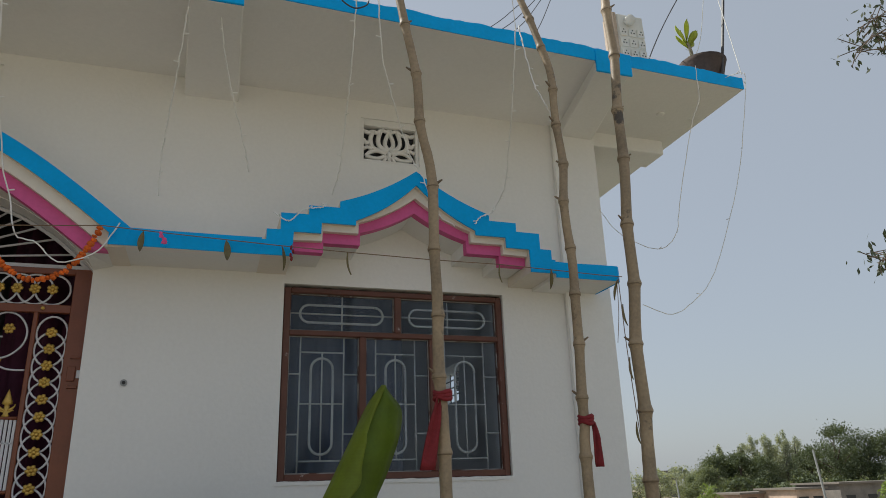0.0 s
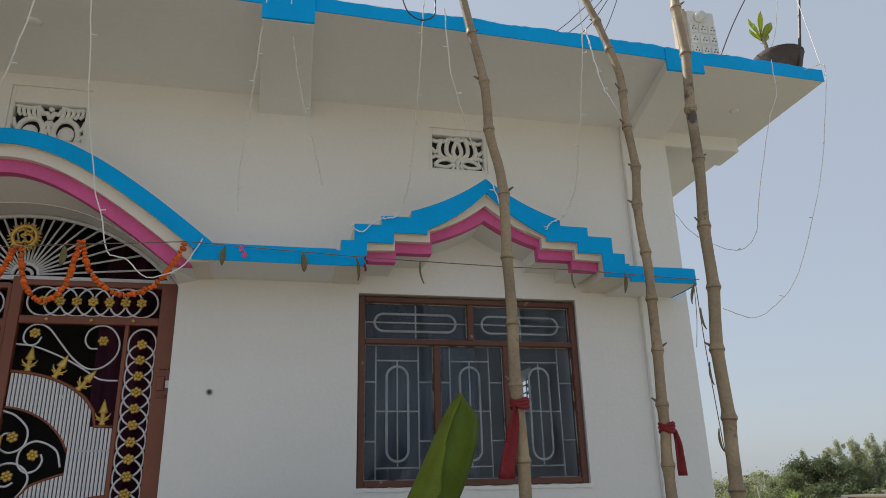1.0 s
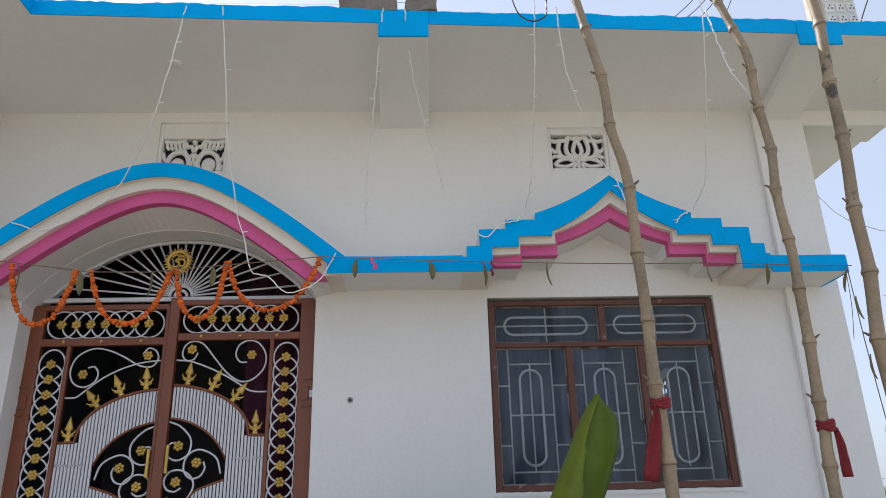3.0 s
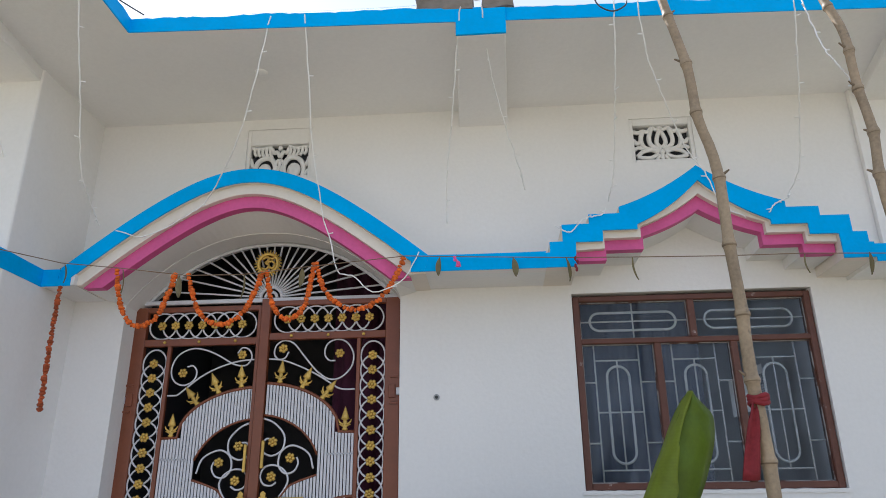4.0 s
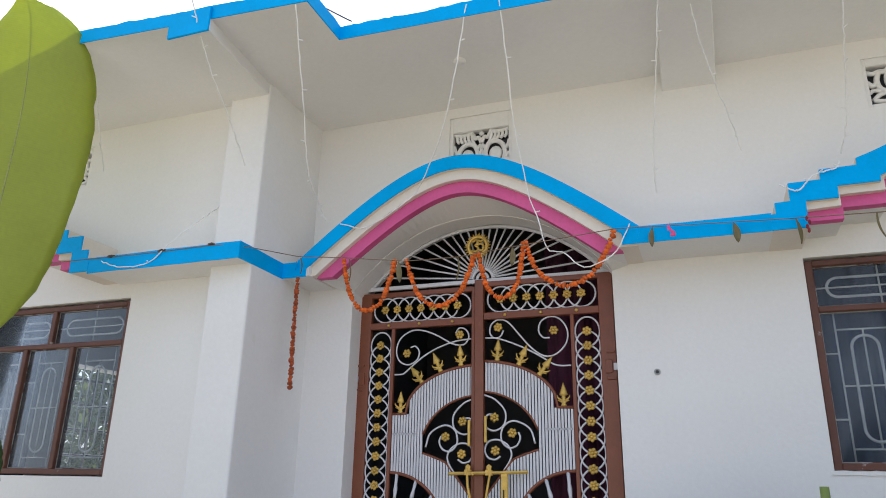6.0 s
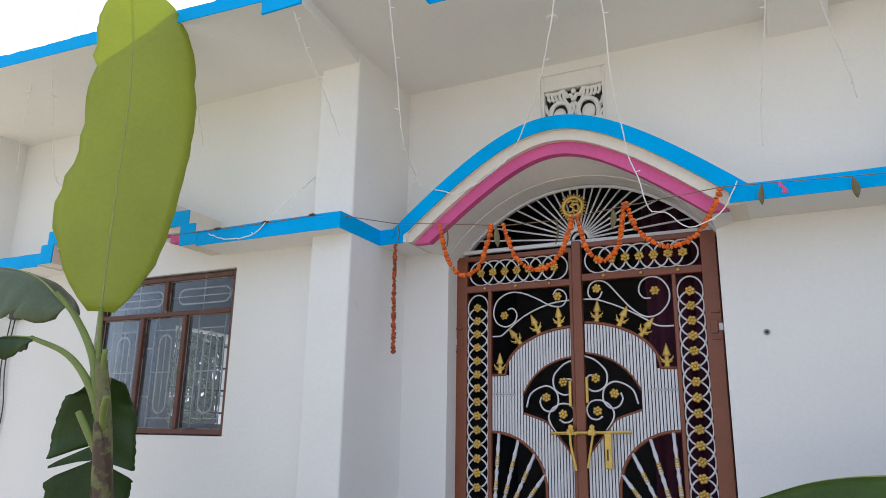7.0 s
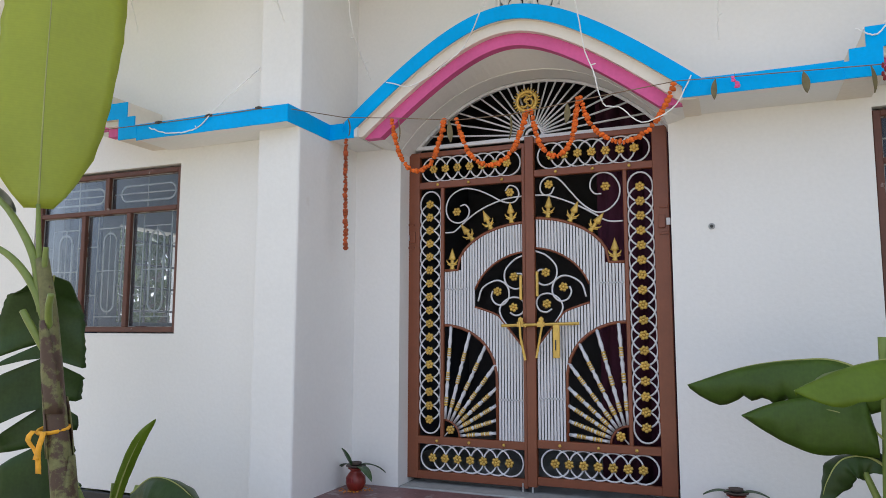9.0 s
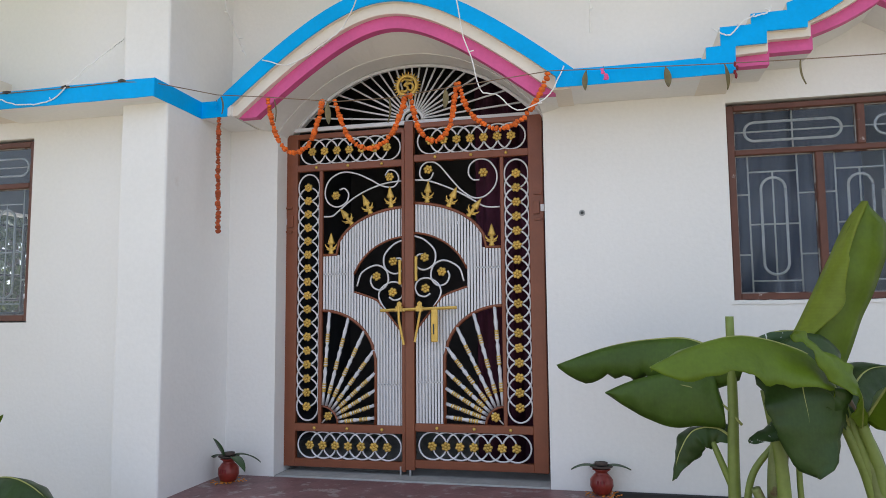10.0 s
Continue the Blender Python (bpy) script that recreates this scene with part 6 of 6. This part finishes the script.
part("lamp_holder", tube(bmesh.new(), [(0.0, -0.03, 0.415), (0.0, -0.07, 0.41)], 0.034, 14), PLASTIC, sb, "round white lamp holder", smooth=True)
for r_ in range(4):
    for c in range(3):
        x, z = -0.048 + 0.064 * c, 0.09 + 0.08 * r_
        if z > 0.36:
            continue
        bm = bmesh.new()
        box(bm, x - 0.026, x + 0.026, -0.045, -0.03, z - 0.03, z + 0.03)
        bevelled(bm, 0.004)
        s_ = part("socket", bm, PLASTIC, sb)
        bm = bmesh.new()
        for dx, dz in ((0, 0.012), (-0.010, -0.008), (0.010, -0.008)):
            box(bm, x + dx - 0.004, x + dx + 0.004, -0.0465, -0.044, z + dz - 0.004, z + dz + 0.004)
        part("socket_holes", bm, HOLESHADE, s_, "dark pin holes")

rp = thing("roof_pot", (4.40, -0.575, 3.352), "broad dark clay pot with a thorny leafy plant on the roof", "potted plant")
part("pot", lathe(bmesh.new(), [(0.08, 0.0), (0.12, 0.07), (0.145, 0.165), (0.155, 0.19), (0.138, 0.19), (0.12, 0.16)], 20), CLAY, rp, smooth=True)
part("stem", tube(bmesh.new(), smooth_line([(-0.06, 0, 0.11), (-0.075, 0, 0.20), (-0.07, 0, 0.27), (-0.09, 0, 0.34)], 12), 0.014, 7, taper=lambda q: 1.1 - 0.4 * q), THORNSTEM, rp, "thorny pale grey-green stem")
rng = random.Random(4)
for k in range(8):
    a = k * 2.35 + 0.6
    base = Vector((-0.088, 0, 0.30 + 0.007 * k))
    tip = Vector((0.085 * math.cos(a), 0.05 * math.sin(a), rng.uniform(0.07, 0.16)))
    bm = bmesh.new()
    rows = []
    sd = tip.cross(Vector((0.1, -0.9, 0.3))).normalized()
    for i in range(8):
        t = i / 7
        w = 0.024 * math.sin(math.pi * t ** 1.5) ** 0.7 + 0.0015
        rows.append([bm.verts.new(base + tip * t + sd * w * u + Vector((0, 0.008 * abs(u) - 0.01 * t, 0))) for u in (-1, 0, 1)])
    for q, b in zip(rows, rows[1:]):
        for j in range(2):
            bm.faces.new((q[j], q[j + 1], b[j + 1], b[j]))
    part("leaf", bm, LEAF_LIT, rp, smooth=True).modifiers.new("thickness", "SOLIDIFY").thickness = 0.002
for k in range(14):
    a = k * 2.4
    z = 0.16 + 0.014 * k
    part("thorn", tube(bmesh.new(), [(-0.075, 0, z), (-0.075 + 0.03 * math.cos(a), 0.03 * math.sin(a), z + 0.01)], 0.003, 4, taper=lambda t: 1 - 0.8 * t), THORNSTEM, rp)

rod = thing("iron_rod", (4.425, -0.70, 3.352), "thin dark upright iron rod on the roof", "rod")
part("rod", tube(bmesh.new(), [(0, 0, 0), (0.10, 0, 0.5), (0.28, 0.0, 1.4)], 0.010, 6), WIREDARK, rod)
for x, w, h, sd in ((1.16, 0.30, 0.115, 1), (1.44, 0.16, 0.10, 2)):
    bm = bmesh.new()
    box(bm, -w / 2, w / 2, -0.08, 0.08, 0.0, h)
    bmesh.ops.subdivide_edges(bm, edges=bm.edges[:], cuts=3, use_grid_fill=True)
    for v in bm.verts:
        v.co += 0.014 * Vector((noise.noise(v.co * 14 + Vector((sd, 0, 0))), noise.noise(v.co * 14 + Vector((0, sd, 5))), noise.noise(v.co * 12 + Vector((9, 0, sd)))))
    b = tagged(part("broken_brick", bm, CONCRETE), "broken grey-brown lump of brickwork on the roof edge", "rubble")
    b.location = (x, -0.80, 3.345)
    tagged(b, group="rubble on the roof")
hp = thing("wire_hoop", (2.0, -0.955, 3.30), "thin dark wire loop hanging on the roof edge", "wire")
part("loop", tube(bmesh.new(), smooth_line([(-0.10, 0.02, 0.09), (-0.085, 0, 0.0), (-0.06, -0.01, -0.06), (0.0, -0.01, -0.09), (0.06, -0.01, -0.06), (0.075, 0, 0.0), (0.08, 0.02, 0.09)], 30), 0.004, 5), WIREDARK, hp)


def cable(name, pts, label, r=0.0026, mat=WIREDARK):
    o = Vector(pts[0])
    c = thing(name, o, label, "cable", "cables over the roof")
    part("wire", tube(bmesh.new(), smooth_line([Vector(p) - o for p in pts], 24), r, 5), mat, c)


for k, (x0, x1) in enumerate(((2.75, 3.25), (2.82, 3.32), (2.9, 3.35), (3.05, 3.38))):
    cable("roof_cable", [(x0, -0.75, 3.345), ((x0 + x1) / 2, -0.65, 3.62), (x1 + 0.1, -0.5, 4.1 + 0.04 * k), (x1 + 0.25, -0.4, 4.7)], "thin dark cable rising from the roof")
cable("roof_cable", [(3.949, -0.55, 3.415), (4.212, -0.45, 3.855), (4.494, -0.4, 4.292), (5.055, -0.3, 5.115)], "thin dark cable rising from the roof", 0.004)
cable("roof_cable", [(3.977, -0.55, 3.562), (4.213, -0.5, 3.54), (4.355, -0.48, 3.578), (4.421, -0.55, 3.702), (4.421, -0.65, 3.943), (4.43, -0.74, 4.331)], "thin pale wire over the roof pot", 0.0022, GRILL)
cable("roof_cable", [(4.43, -0.74, 4.429), (4.44, -0.76, 4.036), (4.45, -0.8, 3.644), (4.451, -0.84, 3.312)], "thin wire of small lights running down to the roof corner", 0.0024, GRILL)
cable("roof_cable", [(2.024, -0.92, 3.333), (2.022, -0.9, 3.583), (2.052, -0.8, 4.386)], "thin wire rising from the roof edge", 0.0022, GRILL)
cable("roof_cable", [(2.903, -0.9, 3.321), (2.881, -0.9, 3.668), (2.837, -0.8, 4.367)], "thin wire rising from the roof edge", 0.0022, GRILL)
cable("roof_cable", [(-6.343, -0.6, 3.816), (-1.033, -0.7, 3.565), (1.303, -0.8, 3.454), (2.198, -0.85, 3.608)], "thin cable slung along the roof", 0.0022, GRILL)
cable("roof_cable", [(-1.032, -1.42, 3.36), (-0.825, -1.3, 3.43), (-0.565, -1.2, 3.365), (-0.412, -0.95, 3.364)], "thin cable lying on the roof corner", 0.004)
cable("roof_cable", [(-2.878, -1.38, 3.379), (-2.855, -1.38, 3.643), (-2.841, -1.38, 4.491)], "thin wire rising from the wing's roof", 0.0022, GRILL)


# ---------- distance ----------
def tree(x, y, z, height, spread, mat, label, seed, slim=False, count=5000, size=0.22, low=0.2):
    """Trunk, limbs and a crown of many small leaves in uneven clumps with gaps. low: share of the height that is bare."""
    rng = random.Random(seed)
    t = thing("tree", (x, y, z), label, "tree", "trees in the distance")
    part("trunk", tube(bmesh.new(), smooth_line([(0, 0, -0.3), (0.06 * spread, 0, height * 0.25), (-0.05 * spread, 0.1, height * 0.55), (0, 0, height * 0.85)], 12), height * 0.020, 7, taper=lambda q: 1.3 - 1.1 * q), BARK, t, smooth=True)
    clumps = []
    if slim:
        for k in range(26):
            f = (k + rng.random()) / 26
            r = spread * (1.0 - 0.65 * f ** 2) * rng.uniform(0.1, 0.8)
            a = rng.uniform(0, math.tau)
            clumps.append((Vector((r * math.cos(a), r * math.sin(a), height * (low + (0.97 - low) * f))), spread * (0.46 - 0.28 * f) * rng.uniform(0.8, 1.4)))
    else:
        for k in range(34):
            a, f = rng.uniform(0, math.tau), rng.random() ** 0.8
            prof = math.sin(math.pi * (0.18 + 0.74 * f)) ** 0.8
            r = spread * prof * rng.uniform(0.25, 1.05)
            clumps.append((Vector((r * math.cos(a), r * math.sin(a), height * (low + (0.93 - low) * f) + rng.uniform(-0.3, 0.3))), spread * rng.uniform(0.16, 0.32)))
        clumps.append((Vector((0, 0, height * 0.9)), spread * 0.3))
    for e, r in clumps[::3]:
        h0 = max(height * low * 0.7, e.z - height * 0.22)
        part("limb", tube(bmesh.new(), smooth_line([(0, 0, h0), (e.x * 0.5, e.y * 0.5, (h0 + e.z) / 2 + 0.15), tuple(e)], 6), height * 0.008, 5, taper=lambda q: 1.2 - q), BARK, t)
    total = sum(r * r for e, r in clumps)
    verts, faces = [], []
    for e, r in clumps:
        for k in range(int(count * r * r / total)):
            d = Vector((rng.gauss(0, 1), rng.gauss(0, 1), rng.gauss(0, 0.8) if not slim else rng.gauss(0, 1.5)))
            p = e + d * r * (0.52 if not slim else 0.42)
            s = size * rng.uniform(0.5, 1.15)
            q = Euler((rng.uniform(-1.2, 1.2), rng.uniform(-1.2, 1.2), rng.uniform(0, 6))).to_matrix()
            b = len(verts)
            for u, v in ((-1, 0), (0, -0.5), (1, 0), (0, 0.5)):
                verts.append(tuple(p + q @ Vector((u * s, v * s, 0.15 * s * u * u))))
            faces.append((b, b + 1, b + 2, b + 3))
    me = bpy.data.meshes.new("crown")
    me.from_pydata(verts, [], faces)
    me.materials.append(mat)
    cr = new("crown", me)
    cr.parent = t
    cr["kind"] = "stuff"
    return t


GZ = -2.4
BROAD = "broad dark green tree far off behind the houses"
EUCA = "slender grey-green feathery tree far off"


def bearing(deg, far):
    """Plan position far metres from the yard, deg degrees east of the way the house wall faces away."""
    return 1.45 + far * math.sin(radians(deg)), -3.9 + far * math.cos(radians(deg))


# bearing, distance, rise of the top over the eye in degrees, spread
for k, (deg, far, rise, spread, mat, slim, label) in enumerate((
        (37.0, 92, 1.15, 2.6, TREE_MID, False, BROAD), (38.2, 95, 2.0, 3.0, TREE_LEAF, False, BROAD), (39.7, 94, 2.2, 3.0, TREE_LEAF, False, BROAD), (41.0, 96, 1.9, 2.8, TREE_LEAF, False, BROAD), (36.3, 100, 0.7, 2.4, TREE_MID, False, BROAD),
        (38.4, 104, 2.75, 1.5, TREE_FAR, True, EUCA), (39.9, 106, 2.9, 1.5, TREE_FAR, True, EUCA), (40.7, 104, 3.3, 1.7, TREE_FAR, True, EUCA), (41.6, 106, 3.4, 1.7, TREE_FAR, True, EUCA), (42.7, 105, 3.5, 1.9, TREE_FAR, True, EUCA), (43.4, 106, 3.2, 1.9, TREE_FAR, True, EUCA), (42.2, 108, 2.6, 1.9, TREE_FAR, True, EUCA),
        (45.9, 92, 3.75, 3.6, TREE_LEAF, False, BROAD), (47.4, 94, 3.3, 3.5, TREE_LEAF, False, BROAD), (49.5, 94, 3.2, 3.8, TREE_LEAF, False, BROAD), (44.3, 96, 2.4, 2.4, TREE_LEAF, False, BROAD), (52.5, 95, 2.9, 4.0, TREE_LEAF, False, BROAD))):
    x, y = bearing(deg, far)
    tree(x, y, GZ, 0.93 - GZ + far * math.tan(radians(rise - 0.3)), spread, mat, label, 50 + k, slim, 12000 if spread > 3 else 7500, 0.135)
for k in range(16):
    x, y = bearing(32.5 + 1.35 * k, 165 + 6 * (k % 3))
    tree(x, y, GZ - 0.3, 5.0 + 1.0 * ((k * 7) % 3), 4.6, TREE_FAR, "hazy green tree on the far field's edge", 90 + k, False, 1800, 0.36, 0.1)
for k in range(10):
    x, y = bearing(37.6 + 1.6 * k, 84 + 2 * (k % 3))
    tree(x, y, GZ - 0.2, 2.9 + 0.4 * ((k * 5) % 3), 2.2, TREE_LEAF if k % 3 else TREE_MID, "low dark green bush before the far trees", 150 + k, False, 1500, 0.20, 0.05)
for k, (deg, far, h, spread) in enumerate(((37.2, 58, 3.2, 1.15), (48.6, 52, 3.1, 1.0))):
    x, y = bearing(deg, far)
    tree(x, y, GZ, h, spread, LEAF_BUSH, "small yellow-green bush beside the far houses", 170 + k, False, 1500, 0.10, 0.1)
# trees beside the yard
for k, (x, y, h, s) in enumerate(((-10.5, 8, 6, 3.0), (-13, 10, 7, 3.0), (-8.5, 6.5, 4, 1.6))):
    tree(x, y, -0.55 - 1.85 * min(1.0, max(0.0, (math.hypot(x, y) - 9) / 22)), h, s, TREE_LEAF, "leafy green yard tree", 120 + k, False, 2600, 0.12)


def twig_spray(at, pts_sets, label, seed):
    """Branch ends with small leaves, of a tree whose trunk stands beside."""
    rng = random.Random(seed)
    t = thing("tree", at, label, "tree")
    o = Vector(at)
    part("trunk", tube(bmesh.new(), smooth_line([(0, 0, 0), (0.2, 0.1, 3.5), (-0.1, 0.2, 7.0), (-0.4, 0.2, 10.5)], 20), 0.22, 8, taper=lambda q: 1.2 - 0.9 * q), BARK, t, smooth=True)
    verts, faces = [], []
    for pts in pts_sets:
        line = smooth_line([Vector(p) - o for p in pts], 26)
        part("branch", tube(bmesh.new(), line, 0.03, 5, taper=lambda q: 1.1 - q), BARK, t)
        for i in range(12, 27):
            for _ in range(9):
                d = Vector((rng.uniform(-1, 1), rng.uniform(-1, 1), rng.uniform(-0.9, 0.6)))
                c = line[i] + d * 0.38
                part_s = rng.uniform(0.04, 0.085)
                q = Euler((rng.uniform(0, 6), rng.uniform(0, 6), rng.uniform(0, 6))).to_matrix()
                b = len(verts)
                for u, v in ((-1, 0), (0, -0.4), (1, 0), (0, 0.4)):
                    verts.append(tuple(c + q @ Vector((u * part_s, v * part_s, 0))))
                faces.append((b, b + 1, b + 2, b + 3))
                if _ < 3:
                    part("twig", tube(bmesh.new(), [line[i], line[i] + d * 0.2, c], 0.008, 4), BARK, t)
    me = bpy.data.meshes.new("crown")
    me.from_pydata(verts, [], faces)
    me.materials.append(TREE_NEAR)
    cr = new("crown", me)
    cr.parent = t
    cr["kind"] = "stuff"


twig_spray((16.5, 4.5, -2.0), [[(15.259, 4.6, 7.386), (13.91, 4.20, 8.22), (12.64, 4.00, 8.52), (11.82, 4.00, 7.96)], [(15.344, 4.6, 6.439), (13.91, 4.20, 8.69), (12.82, 4.00, 8.90), (12.19, 4.00, 8.62)], [(15.332, 4.6, 3.614), (12.817, 4.2, 4.542), (11.726, 4, 4.394), (11.18, 4, 4.061)]], "bare-limbed tree with sparse leaves beside the house", 77)


def far_house(x, y, w, d, top, mat, label, doors):
    h = thing("house", (x, y, GZ), label, "house", "houses in the distance")
    hh = top - GZ
    bm = bmesh.new()
    box(bm, -w / 2, w / 2, -d / 2, d / 2, -0.4, hh)
    part("wall", bm, mat, h)
    bm = bmesh.new()
    box(bm, -w / 2 - 0.3, w / 2 + 0.3, -d / 2 - 0.3, d / 2 + 0.3, hh, hh + 0.14)
    part("roof", bm, CONCRETE, h, "flat grey concrete roof")
    # openings are solid black panels, shade given as colour
    for u in doors:
        bm = bmesh.new()
        box(bm, u * w - 0.45, u * w + 0.45, -d / 2 - 0.03, -d / 2 + 0.1, 0.9, 2.0)
        part("window", bm, HOLESHADE, h, "black panel for a shaded window opening")


far_house(*bearing(40.0, 68), 5.2, 4.0, -0.14, FARWALL, "low old brick house with a flat roof", (-0.3, 0.25))
far_house(*bearing(42.6, 66), 2.6, 4.0, 0.12, FARPALE, "small pale plastered house with dark openings", (-0.25, 0.28))
far_house(*bearing(46.6, 70), 7.8, 4.5, 0.42, FARGREY, "long low grey house with dark openings", (-0.38, -0.1, 0.15, 0.38))
far_house(*bearing(34.4, 190), 4.0, 4.0, 3.6, FARGREY, "grey square house block on the far field's edge", (0.0,))
for deg, far, lean, top in ((44.9, 48, -0.16, 0.93 + 48 * math.tan(radians(1.85)) - GZ), (35.3, 60, -0.07, 0.93 + 60 * math.tan(radians(0.15)) - GZ)):
    x, y = bearing(deg, far)
    pl = thing("street_pole", (x, y, GZ), "pale concrete electricity pole far off", "pole", "electricity poles")
    part("shaft", tube(bmesh.new(), [(0, 0, 0), (lean * 3.0, 0, top)], 0.065, 8, taper=lambda t: 1.2 - 0.4 * t), GREYSILL, pl)
